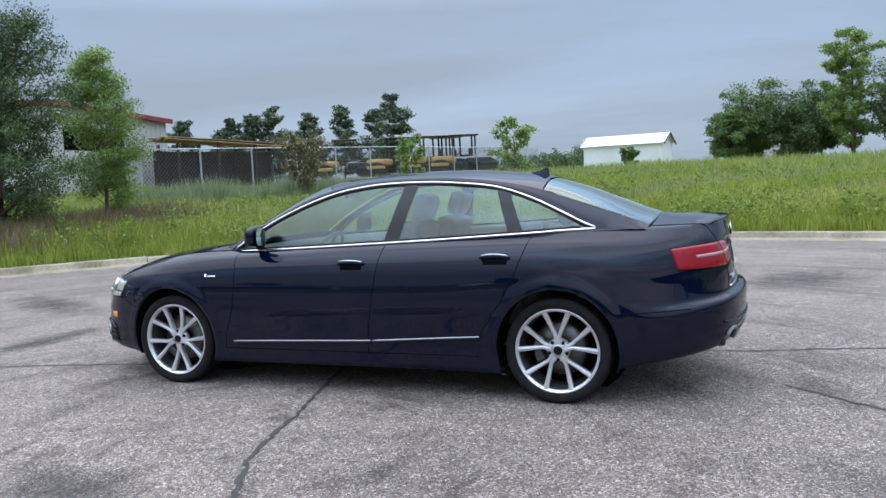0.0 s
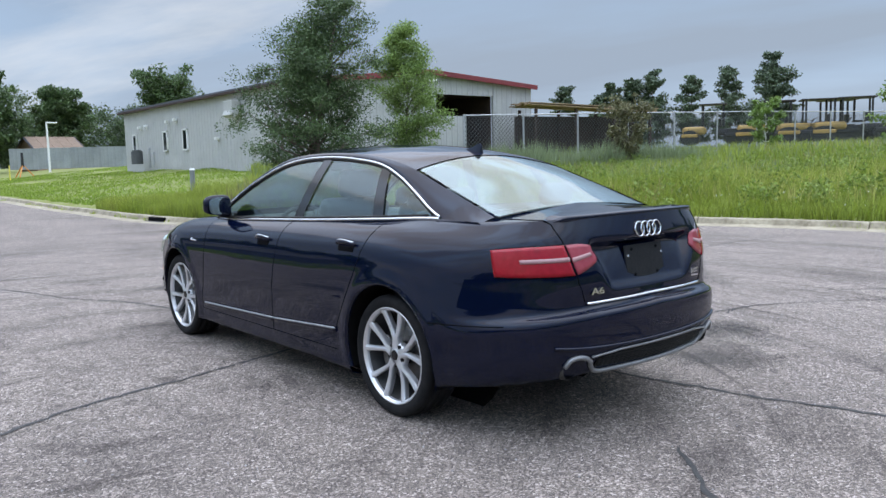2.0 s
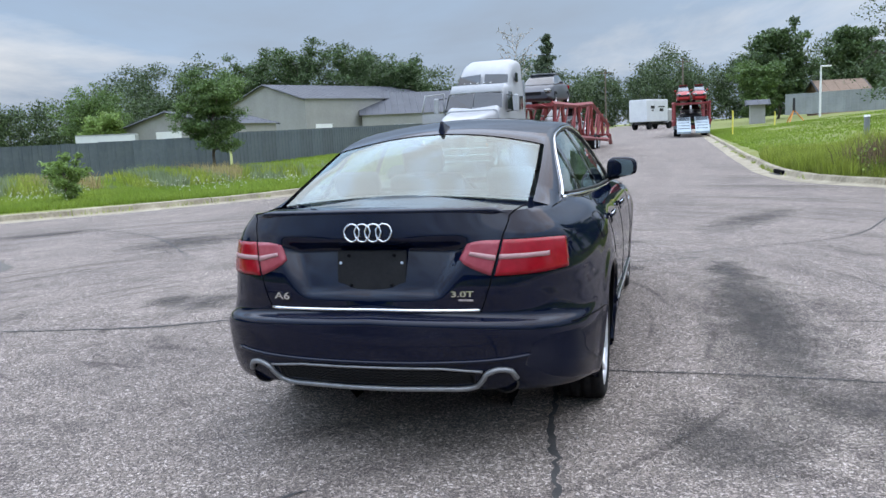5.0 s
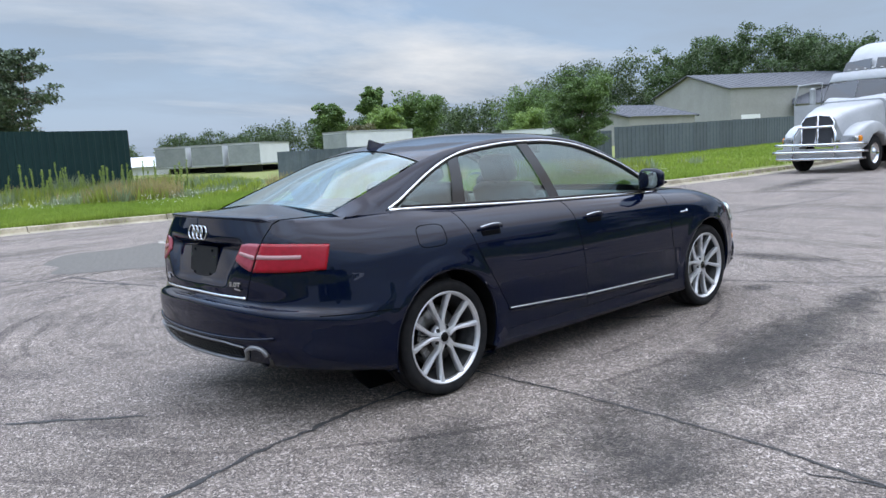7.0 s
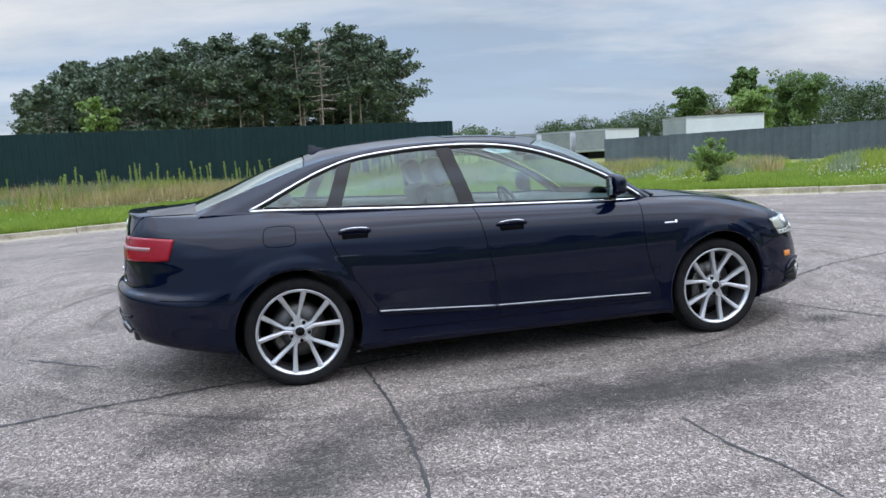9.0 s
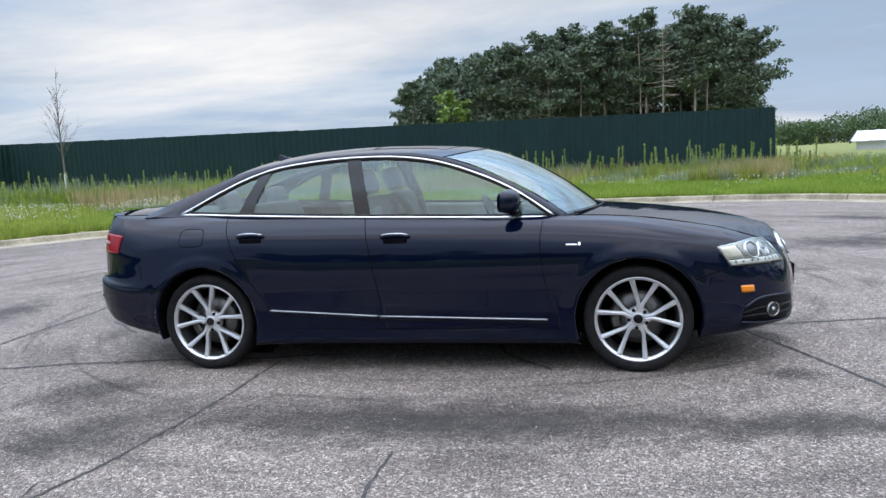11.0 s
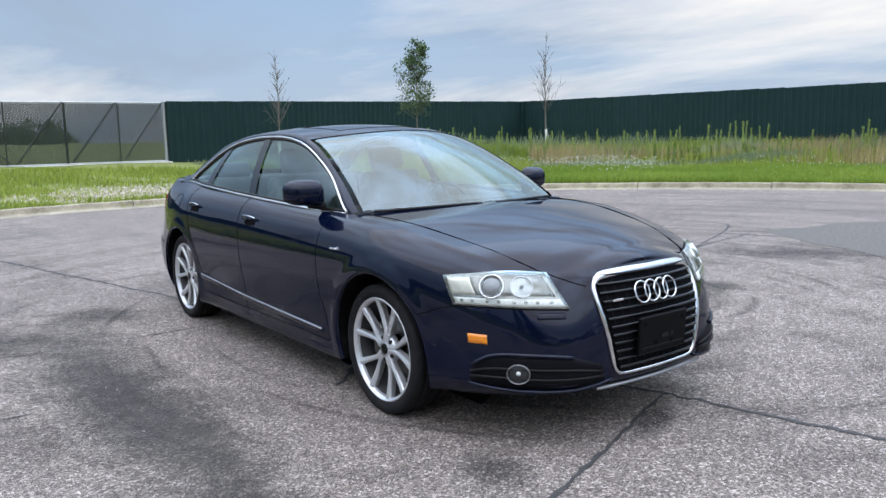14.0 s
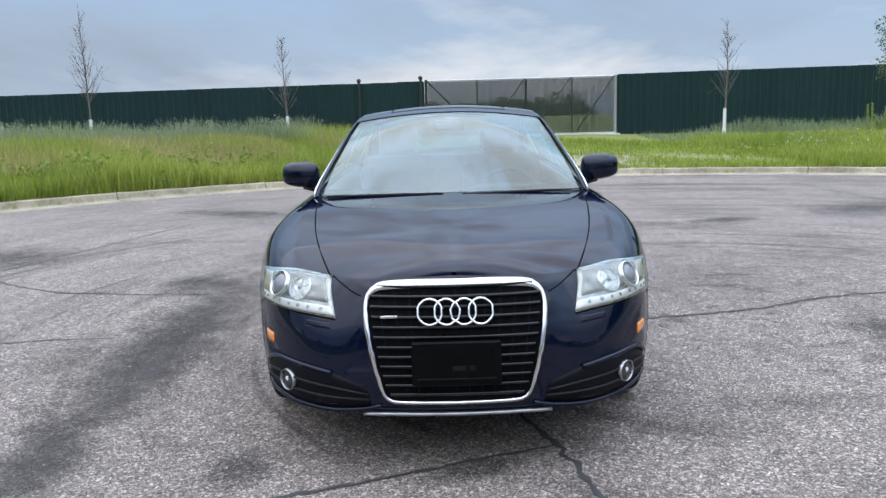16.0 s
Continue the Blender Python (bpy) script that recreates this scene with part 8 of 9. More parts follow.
def crack(points, w, name="crack", material=M_TAR, rough=.35):
    pts = spline([(x, y) for x, y in points], max(8, int(sum(math.dist(a, b) for a, b in zip(points, points[1:])) / .045)))
    V, F = [], []
    for i, p in enumerate(pts):
        q = pts[min(i + 1, len(pts) - 1)] - pts[max(i - 1, 0)]
        q = q / (np.linalg.norm(q) + 1e-9)
        n = np.array([-q[1], q[0]])
        j = rc.gauss(0, w * .55)
        ww = w * (.55 + rc.random() * .9) * float(np.interp(math.hypot(*p), [4.5, 8], [1.0, 1.9])) * (.4 if i in (0, len(pts) - 1) else 1)
        c = p + n * j
        V += [(c[0] - n[0] * ww, c[1] - n[1] * ww, .0035), (c[0] + n[0] * ww, c[1] + n[1] * ww, .0035)]
    for i in range(len(pts) - 1):
        F.append((2 * i, 2 * i + 1, 2 * i + 3, 2 * i + 2))
    o = obj(name, V, F, material, road, smooth=False)
    return o


for w, pts in [
    (.017, [(-6.5, -1.15), (-5.2, -.95), (-3.9, -.60), (-2.75, -.35), (-2.1, -.06), (-1.4, .10), (-.5, .33), (.4, .55), (.84, .9)]),
    (.017, [(.45, -.6), (.60, -1.3), (.66, -1.9), (.76, -2.5), (.92, -3.1), (1.02, -3.6), (1.19, -4.29), (1.62, -6.1), (2.23, -7.8), (2.6, -9.5)]),
    (.016, [(-.20, 1.4), (-.30, 1.82), (-.42, 2.18), (-.5, 2.55), (-.58, 2.95), (-.74, 3.45), (-1.1, 4.17), (-1.42, 5.25), (-2.34, 7.38), (-1.96, 11), (-2.04, 12.6)]),
    (.013, [(-.40, 2.15), (-.05, 2.27), (.35, 2.43), (.66, 2.54), (1.05, 2.68), (1.6, 2.92)]),
    (.010, [(.62, -1.02), (1.4, -1.01), (2.0, -1.03), (2.5, -1.08), (2.94, -1.16), (3.4, -1.25)]),
    (.009, [(2.26, .26), (2.67, .27), (2.95, .32), (3.23, .32)]),
    (.012, [(-4.99, -.91), (-6.94, -1.76), (-7.27, -2.41), (-7.12, -4.31)]),
    (.010, [(-4.82, -2.1), (-5.06, -.96)]),
    (.013, [(1.02, -3.58), (.3, -3.74), (-.44, -3.8), (-1.6, -3.9), (-3.6, -4.3)]),
    (.012, [(1.19, -4.29), (1.67, -3.98), (2.45, -3.95), (4.2, -4.1)]),
    (.015, [(-.2, -2.72), (-.35, -2.90), (-.53, -3.07), (-.71, -3.3)]),
    (.010, [(2.74, -1.24), (3.26, -1.22), (4.18, -1.81), (4.46, -2.31), (4.19, -3.55), (3.89, -4.84), (3.67, -5.75)]),
    (.010, [(.84, 2.84), (1.91, 3.49), (2.91, 4.07), (3.46, 4.73), (4.0, 6.0)]),
    (.011, [(4.17, -1.01), (5.02, -1.72), (5.84, -1.61)]),
    (.011, [(-6.64, -10.44), (-6.44, -7.74), (-6.48, -6.33)]),
    (.010, [(5.0, 1.0), (7.2, 1.6), (9.5, 1.4)]),
    (.010, [(-4.5, 3.0), (-6.5, 5.0), (-8.8, 6.2)]),
    (.009, [(1.0, 8.6), (-1.4, 9.4), (-4.0, 9.0), (-6.5, 10.0)]),
]:
    crack(pts, w * .85)


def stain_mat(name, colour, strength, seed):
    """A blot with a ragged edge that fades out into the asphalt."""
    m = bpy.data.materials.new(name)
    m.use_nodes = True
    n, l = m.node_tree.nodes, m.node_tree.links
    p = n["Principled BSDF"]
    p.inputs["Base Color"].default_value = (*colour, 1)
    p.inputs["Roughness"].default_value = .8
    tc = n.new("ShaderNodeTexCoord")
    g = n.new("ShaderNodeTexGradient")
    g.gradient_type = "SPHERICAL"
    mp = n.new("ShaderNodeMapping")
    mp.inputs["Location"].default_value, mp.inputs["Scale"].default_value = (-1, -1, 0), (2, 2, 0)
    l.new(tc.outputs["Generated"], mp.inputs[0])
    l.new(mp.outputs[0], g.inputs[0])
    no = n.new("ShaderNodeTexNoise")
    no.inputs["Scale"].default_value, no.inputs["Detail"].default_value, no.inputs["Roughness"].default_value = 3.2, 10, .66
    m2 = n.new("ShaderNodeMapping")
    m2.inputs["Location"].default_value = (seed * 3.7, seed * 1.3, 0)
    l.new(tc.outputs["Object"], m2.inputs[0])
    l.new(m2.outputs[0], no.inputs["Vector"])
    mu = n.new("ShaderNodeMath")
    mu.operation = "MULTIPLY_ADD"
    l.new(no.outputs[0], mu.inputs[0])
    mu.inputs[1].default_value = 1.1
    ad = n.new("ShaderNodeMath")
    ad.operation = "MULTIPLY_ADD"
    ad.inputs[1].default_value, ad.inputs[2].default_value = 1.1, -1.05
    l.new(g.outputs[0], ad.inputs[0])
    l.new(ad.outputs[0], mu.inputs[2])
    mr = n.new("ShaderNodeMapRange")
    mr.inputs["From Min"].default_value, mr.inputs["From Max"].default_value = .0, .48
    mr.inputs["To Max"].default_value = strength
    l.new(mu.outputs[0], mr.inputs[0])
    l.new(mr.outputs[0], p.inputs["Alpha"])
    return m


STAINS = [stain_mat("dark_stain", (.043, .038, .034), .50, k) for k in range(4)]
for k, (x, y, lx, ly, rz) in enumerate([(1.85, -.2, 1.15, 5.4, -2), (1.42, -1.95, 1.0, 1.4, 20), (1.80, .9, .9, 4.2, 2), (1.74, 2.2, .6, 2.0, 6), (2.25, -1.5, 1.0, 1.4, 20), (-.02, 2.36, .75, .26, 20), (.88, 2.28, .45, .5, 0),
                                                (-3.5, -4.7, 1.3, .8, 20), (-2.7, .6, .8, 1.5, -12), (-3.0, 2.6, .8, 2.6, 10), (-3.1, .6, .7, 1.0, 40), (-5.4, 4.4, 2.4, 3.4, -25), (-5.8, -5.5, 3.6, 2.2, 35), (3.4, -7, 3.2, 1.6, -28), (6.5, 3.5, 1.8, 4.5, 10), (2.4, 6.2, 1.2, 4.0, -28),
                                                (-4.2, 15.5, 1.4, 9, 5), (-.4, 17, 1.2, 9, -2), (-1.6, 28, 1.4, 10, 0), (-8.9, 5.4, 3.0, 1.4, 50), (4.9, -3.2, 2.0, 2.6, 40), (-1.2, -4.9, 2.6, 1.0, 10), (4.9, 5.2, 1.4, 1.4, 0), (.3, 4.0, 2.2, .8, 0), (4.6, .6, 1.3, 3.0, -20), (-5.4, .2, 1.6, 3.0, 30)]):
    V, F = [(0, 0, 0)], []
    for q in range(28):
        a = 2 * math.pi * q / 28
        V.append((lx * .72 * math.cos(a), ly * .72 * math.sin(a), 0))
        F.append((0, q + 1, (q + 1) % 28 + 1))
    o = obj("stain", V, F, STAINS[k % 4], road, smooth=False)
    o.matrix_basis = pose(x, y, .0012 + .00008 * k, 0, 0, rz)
V, F = [(0, 0, 0)], []
for q in range(40):
    a = 2 * math.pi * q / 40
    r = 1 + .08 * math.sin(5 * a + 1) + .05 * math.sin(9 * a)
    V.append((1.75 * r * math.cos(a), 1.9 * r * math.sin(a), 0))
    F.append((0, q + 1, (q + 1) % 40 + 1))
o = obj("asphalt_patch", V, F, M_PATCH, road, smooth=False)
o.matrix_basis = pose(-7.6, .8, .004)
mh = thing("manhole_cover", "round iron manhole cover in the asphalt", "manhole", m=pose(-9.14, 1.6, 0))
bm = bmesh.new()
cyl(bm, .42, .42, (0, 0, -.02), (0, 0, .010), 32)
part("collar", bm, M_GUTTER, mh)
bm = bmesh.new()
cyl(bm, .32, .32, (0, 0, -.02), (0, 0, .014), 32)
part("cover", bm, M_TAR, mh)
# loose grit on the asphalt
n = 2600
gx_, gy_ = RNG.uniform(-9, 7, n), RNG.uniform(-8, 8, n)
s_ = RNG.uniform(.003, .008, n)
V = np.stack([np.stack([gx_ + s_ * a, gy_ + s_ * b, np.full(n, .001) + s_ * c], 1) for a, b, c in ((1, 0, 0), (-.5, .9, 0), (-.5, -.9, 0), (0, 0, 1.1))], 1).reshape(-1, 3)
i0 = np.arange(n)[:, None] * 4
F = np.concatenate([i0 + np.array([[0, 1, 3]]), i0 + np.array([[1, 2, 3]]), i0 + np.array([[2, 0, 3]])])
tagged(fast("grit", V, F, mat("grit", (.16, .15, .15), (.3, .29, .28), 3, .9, island=.3)), "loose grit scattered on the asphalt", "grit", kind="stuff")

# gravel by the kerb below the gate
n = 3600
a_ = RNG.uniform(0, 1, n)
gx_ = -2.6 + RNG.normal(0, 1.7, n)
gy_ = -13.55 - np.abs(RNG.normal(0, 1.5, n)) - .04 * (gx_ + 2) ** 2 * 0
keep_ = edge_distance(gx_, gy_) > .22
gx_, gy_ = gx_[keep_], gy_[keep_]
n = len(gx_)
s_ = RNG.uniform(.012, .042, n)
gz_ = terrain(gx_, gy_)
V = np.stack([np.stack([gx_ + s_ * a, gy_ + s_ * b, gz_ + s_ * c + .01], 1) for a, b, c in ((1, 0, 0), (-.5, .9, .1), (-.5, -.9, .05), (.1, 0, .8))], 1).reshape(-1, 3)
i0 = np.arange(n)[:, None] * 4
F = np.concatenate([i0 + np.array([[0, 1, 3]]), i0 + np.array([[1, 2, 3]]), i0 + np.array([[2, 0, 3]])])
tagged(fast("gravel", V, F, mat("pale_gravel", (.23, .19, .145), (.43, .37, .29), 3, .9, island=.45)), "pale gravel spilled behind the kerb", "gravel", kind="stuff")

# ---- trees near the turning circle ----
broad_tree("large dark bushy tree on the grassy bank", 7.25, 12.95, 5.6, 4.4, 3, .036, 170, 72, .08, (M_BARK, M_LEAF_DARK), .10, .26, 3, up=.95, cone=.75)
broad_tree("slender light green tree beside the dark one", 10.0, 12.4, 4.75, 2.7, 4, .036, 130, 44, .14, (M_BARK, M_LEAF_LIGHT), .05, .32, up=1.0, cone=.55)


def sapling(label, x, y, top, seed, leaves=False):
    """A young tree: a thin leader with steep fine twigs, or a pointed leafy crown."""
    rng = np.random.default_rng(seed)
    z0 = ground_at(x, y)
    h = top - z0
    t = thing("sapling", label, "tree", "saplings along the fence", m=pose(x, y, z0))
    qs = np.linspace(0, 1, 11)
    ph = rng.uniform(0, 6, 2)
    tr = np.stack([.07 * np.sin(3.2 * qs + ph[0]) * qs, .05 * np.cos(3.7 * qs + ph[1]) * qs, qs * h], 1)
    paths, radii = [tr], [np.interp(qs, [0, .5, 1], [.042, .022, .005])]
    tips, sizes = [], []
    for k in range(46 if leaves else 38):
        q = rng.uniform(.24, .95) if leaves else .30 + .64 * rng.uniform() ** 1.25
        a = k * 2.4 + rng.uniform(-.5, .5)
        ln = h * (.30 * (1.02 - q) ** .9 if leaves else .26 * (1.1 - q)) * rng.uniform(.55, 1.25) + .06
        el = rng.uniform(.35, .9) if leaves else rng.uniform(.75, 1.25)
        d = np.array([math.cos(a) * math.cos(el), math.sin(a) * math.cos(el), math.sin(el)])
        b = np.array([np.interp(q, qs, tr[:, c]) for c in range(3)])
        e = b + d * ln + np.array([0, 0, .12 * ln])
        paths.append(np.array([b, (b + e) / 2 + np.array([0, 0, -.05 * ln]), e]))
        radii.append(np.array([.0095, .0065, .003]))
        for _ in range(4):
            u = rng.uniform(.25, .95)
            b2 = b + (e - b) * u
            d2 = d + rng.normal(0, .45, 3)
            e2 = b2 + d2 / np.linalg.norm(d2) * ln * .45 * rng.uniform(.4, 1.1)
            paths.append(np.array([b2, e2]))
            radii.append(np.array([.0048, .0022]))
            tips.append(e2)
            sizes.append(.10 + .10 * (1 - q))
    V, F = tubes(paths, radii, 5)
    obj("trunk", V, F, M_TWIG, t)
    V, F = lathe([(0, .060), (.2, .058), (.75, .053), (1.0, .048)], 12)
    obj("trunk_guard", [(v[1], v[2], v[0]) for v in V], F, M_GUARD, t, label="white plastic trunk guard")
    if leaves:
        V, F = leaf_cloud(np.array(tips), np.array(sizes), .050, 26, rng, .8)
        fast("crown", V, F, M_LEAF_DARK, t)
    return t


M_TWIG = mat("grey_brown_twig", (0.13, 0.11, 0.095), (0.22, 0.19, 0.165), 9, 0.9, bump=0.3)
sapling("bare young tree with a white trunk guard", -9.5, -21.8, 4.56, 1)
sapling("leafy young tree with a white trunk guard", -14.6, -20.3, 5.2, 2, True)
sapling("thin bare young tree with a white guard", -19.85, -18.65, 5.5, 3)
sapling("bare young tree with short tangled twigs", 5.65, -22.8, 4.5, 4)
sapling("tall bare young tree with a white guard", 12.3, -22.0, 5.6, 5)
broad_tree("small round green tree in front of the grey fence", -15.9, 22.1, 3.6, 2.6, 21, .05, 170, 38, .30, (M_BARK, M_LEAF_MID), .07, .34)
broad_tree("low green bush in the verge", -13.2, 10.9, 1.0, 1.1, 22, .045, 50, 18, .02, (M_BARK, M_LEAF_LIGHT), .02, .32, 3, "bush")
broad_tree("bronze-leaved small tree by the chain-link fence", 20.5, 13.0, 2.6, 2.0, 23, .07, 36, 20, .12, (M_BARK, M_LEAF_BRONZE), .04, .3)
broad_tree("small light green tree on the bank", 29.0, 12.2, 2.4, 1.6, 24, .08, 30, 16, .2, (M_GUARD, M_LEAF_LIGHT), .04, .3)
broad_tree("young green tree on the bank", 34.0, 8.4, 3.0, 2.4, 25, .09, 34, 18, .1, (M_BARK, M_LEAF_LIGHT), .05, .3)
broad_tree("small shrub on the far bank", 52, 4.9, 1.5, 1.5, 26, .12, 24, 14, .05, (M_BARK, M_LEAF_MID), .04, .3)
for k, (x, y, h, w, mm) in enumerate([(47.5, -2.2, 4.6, 3.4, M_LEAF_MID), (48.5, -3.6, 6.2, 5.0, M_LEAF_MID), (47, -5.6, 4.8, 4.4, M_LEAF_DARK), (50, -7.5, 5.5, 4.5, M_LEAF_MID), (46, -8.8, 8.3, 3.2, M_LEAF_LIGHT), (45, -11.4, 5.6, 5.0, M_LEAF_DARK), (44, -14.5, 6.5, 5.5, M_LEAF_MID), (43, -18.0, 7.0, 6.0, M_LEAF_DARK)]):
    broad_tree("leafy tree in the thicket on the eastern rise", x, y, h * (.68 if h < 8 else .95), w * .9, 40 + k, .085, 100, 40, .06, (M_BARK, mm), None, .34, 2)
# pines beyond the machine yard
for k, (t_, h, w) in enumerate([((57, 47.5), 6.8, 4.6), ((60.7, 42.6), 7.6, 4.6), ((58.9, 45), 6.0, 3.6), ((61.8, 40.6), 8.2, 4.8), ((63.6, 37.6), 7.6, 4.4), ((65.2, 34.8), 8.2, 5.0), ((66.8, 32.0), 7.6, 5.2), ((59.6, 43.9), 7.2, 4.0)]):
    pine("dark pine beyond the machine yard", t_[0], t_[1], h * .92, w * .80, 60 + k, .10, 30, .16, M_BARK, z=2.0, gap=.42, blob=1.35, round_top=.62)
pine("dark pine close behind the machine yard", 45.5, 20.5, 5.6, 3.2, 69, .10, 30, .13, M_BARK, z=2.0, gap=.40, blob=1.2)
# tall pine plantation behind the green fence
M_GREYPINE = mat("grey_pink_pine_bark", (0.20, 0.155, 0.13), (0.34, 0.275, 0.235), 4, 0.9, bump=0.5)
pk = 0
for y in np.arange(-11.8, 10.6, 1.2):
    for row in range(4):
        rr = random.Random(int(y * 10) + row * 977)
        x = -49 - row * 4.6 + rr.uniform(-2, 2)
        yy = y * (1 + .07 * row) + rr.uniform(-.9, .9)
        top = float(np.interp(yy, [-18, -14, -5, 3, 8, 11], [6.6, 7.8, 9.4, 10.6, 10.8, 10.2])) * rr.uniform(.78, 1.0) + row * .45
        pine("tall pine with a bare greyish trunk", x, yy, top - .4, rr.uniform(2.6, 3.9), 200 + pk, rr.choice((.40, .50, .60)) if row < 2 else .14, 18, .16, M_GREYPINE if row < 2 else M_BARK, z=.5, gap=.50, blob=1.25, round_top=.5)
        pk += 1
for k in range(16):
    rr = random.Random(3100 + k)
    x = -59 - 1.1 * k
    yy = 3.8 - .303 * (4.1 - x) + rr.uniform(.4, 6.5)
    pine("pine at the far southern edge of the wood", x, yy, rr.uniform(7.4, 9.4), rr.uniform(2.8, 3.9), 600 + k, rr.choice((.2, .35)), 18, .17, M_GREYPINE, z=.5, gap=.55, blob=1.3, round_top=.5)
pine("dead bare pine at the wood's edge", -47.2, -3.6, 7.2, 3.6, 401, .3, 8, .3, M_GREYPINE, True, z=.5)
pine("dead bare pine among the tall pines", -47.0, 4.4, 8.6, 2.6, 403, .5, 8, .3, M_GREYPINE, True, z=.5)
broad_tree("yellow-green tree at the wood's edge", -46.5, -9.2, 4.9, 2.6, 402, .16, 34, 22, .1, (M_BARK, M_LEAF_LIGHT), None, .3)


def wood_band(name, label, spots, material, leaf, per, seed, clumps=60):
    """A far wood: many ragged clumps of leaves over short trunks."""
    rng = np.random.default_rng(seed)
    C, S, paths, radii = [], [], [], []
    for x, y, z0, h, w in spots:
        hh = h * rng.uniform(.8, 1.12)
        u = rng.normal(0, 1, (clumps, 3))
        u /= np.linalg.norm(u, axis=1)[:, None]
        rad = rng.uniform(.45, 1.0, clumps)[:, None] ** .5
        p = u * rad * np.array([w * .5, w * .5, hh * .47]) + np.array([x, y, z0 + hh * .47])
        C.append(p)
        S.append(np.full(clumps, w * .085))
        paths.append(np.array([[x, y, z0 - .5], [x + rng.normal(0, .2), y, z0 + hh * .7]]))
        radii.append(np.array([.2, .08]))
    V, F = leaf_cloud(np.concatenate(C), np.concatenate(S), leaf * .68, int(per * 1.7), rng, .8)
    o = fast(name, V, F, material)
    tagged(o, label, "trees", kind="stuff")
    return o


def spots_along(pts, step, h, w, seed, depth=8):
    rng = np.random.default_rng(seed)
    P = spline(pts, max(2, int(sum(math.dist(a[:2], b[:2]) for a, b in zip(pts, pts[1:])) / step)))
    out = []
    for p in P:
        for r in range(2):
            a = math.atan2(p[1], p[0])
            out.append((p[0] + math.cos(a) * r * depth + rng.normal(0, 1.5), p[1] + math.sin(a) * r * depth + rng.normal(0, 1.5), .6, h * p[2] * rng.uniform(.75, 1.2), w * rng.uniform(.8, 1.3)))
    return out


wood_band("far_wood", "dense green wood beyond the road end", spots_along([(-95, 120, 1.15), (-60, 135, 1.3), (-35, 140, 1.05), (-15, 150, 1.15), (5, 150, 1.0), (25, 145, .95), (45, 135, 1.0)], 6.0, 13.5, 11, 1), M_LEAF_FAR, .38, 30, 31, 110)
wood_band("far_wood", "mixed green wood beyond the far yard", spots_along([(-140, 62, .75), (-122, 80, .9), (-104, 96, 1.2), (-80, 108, 1.25)], 6.0, 8.6, 10, 2), M_LEAF_FAR, .38, 34, 32)
wood_band("far_wood", "low green scrub on the western skyline", spots_along([(-150, 22, .45), (-150, 36, .55), (-148, 50, .65)], 5.5, 10, 9, 3), M_LEAF_DARK, .38, 28, 33)
wood_band("far_wood", "low trees on the eastern skyline", spots_along([(120, 26, .55), (125, 16, .6), (118, 34, .5)], 5, 9, 8, 4), M_LEAF_DARK, .36, 28, 34)
wood_band("far_wood", "low trees behind the green fence and gate", spots_along([(20, -115, .55), (0, -120, .6), (-20, -118, .55)], 5, 7, 8, 5), M_LEAF_DARK, .38, 26, 35)
for k, (x, y, h, w, mm, z) in enumerate([(14.5, 96, 9.6, 7.0, M_LEAF_DARK, 1.2), (23.5, 100, 10.0, 6.5, M_LEAF_DARK, 1.4), (11.6, 88, 5.6, 5.0, M_LEAF_MID, 1.1), (35, 96, 11, 8.6, M_LEAF_DARK, 1.6),
                                                (-58, 118, 15, 11, M_LEAF_DARK, .6), (-49, 121, 14, 10, M_LEAF_DARK, .6), (-41, 122, 11.5, 9, M_LEAF_DARK, .6), (-66, 116, 13, 10, M_LEAF_DARK, .6),
                                                (-72, 84, 6.6, 9, M_LEAF_MID, .2), (-58, 68, 4.2, 5, M_LEAF_LIGHT, .0), (-62, 42, 5.6, 3.4, M_LEAF_MID, .2), (-70, 54, 8.6, 3.4, M_LEAF_MID, .2), (-64, 56, 6.4, 6, M_LEAF_MID, .2), (-54, 42.5, 4.6, 4.0, M_LEAF_LIGHT, .2),
                                                (-50, 37, 3.2, 2.6, M_LEAF_BRONZE, .0)]):
    broad_tree("leafy tree standing apart in the distance", x, y, h, w, 500 + k, .24 if h > 8 else .17, 64, 44, .12, (M_BARK, mm), None, .34, z=z)
pine("tall dark spruce beyond the road", -16.5, 122, 15.5, 7.0, 520, .06, 16, .30, M_BARK, z=.7, gap=.6, blob=1.6, round_top=.95)
broad_tree("bare dead tree above the far wood", -22.5, 128, 17.5, 8, 521, .3, 0, 26, .45, (M_PALEBARK, M_LEAF_BRONZE), .16, .3, z=.7)


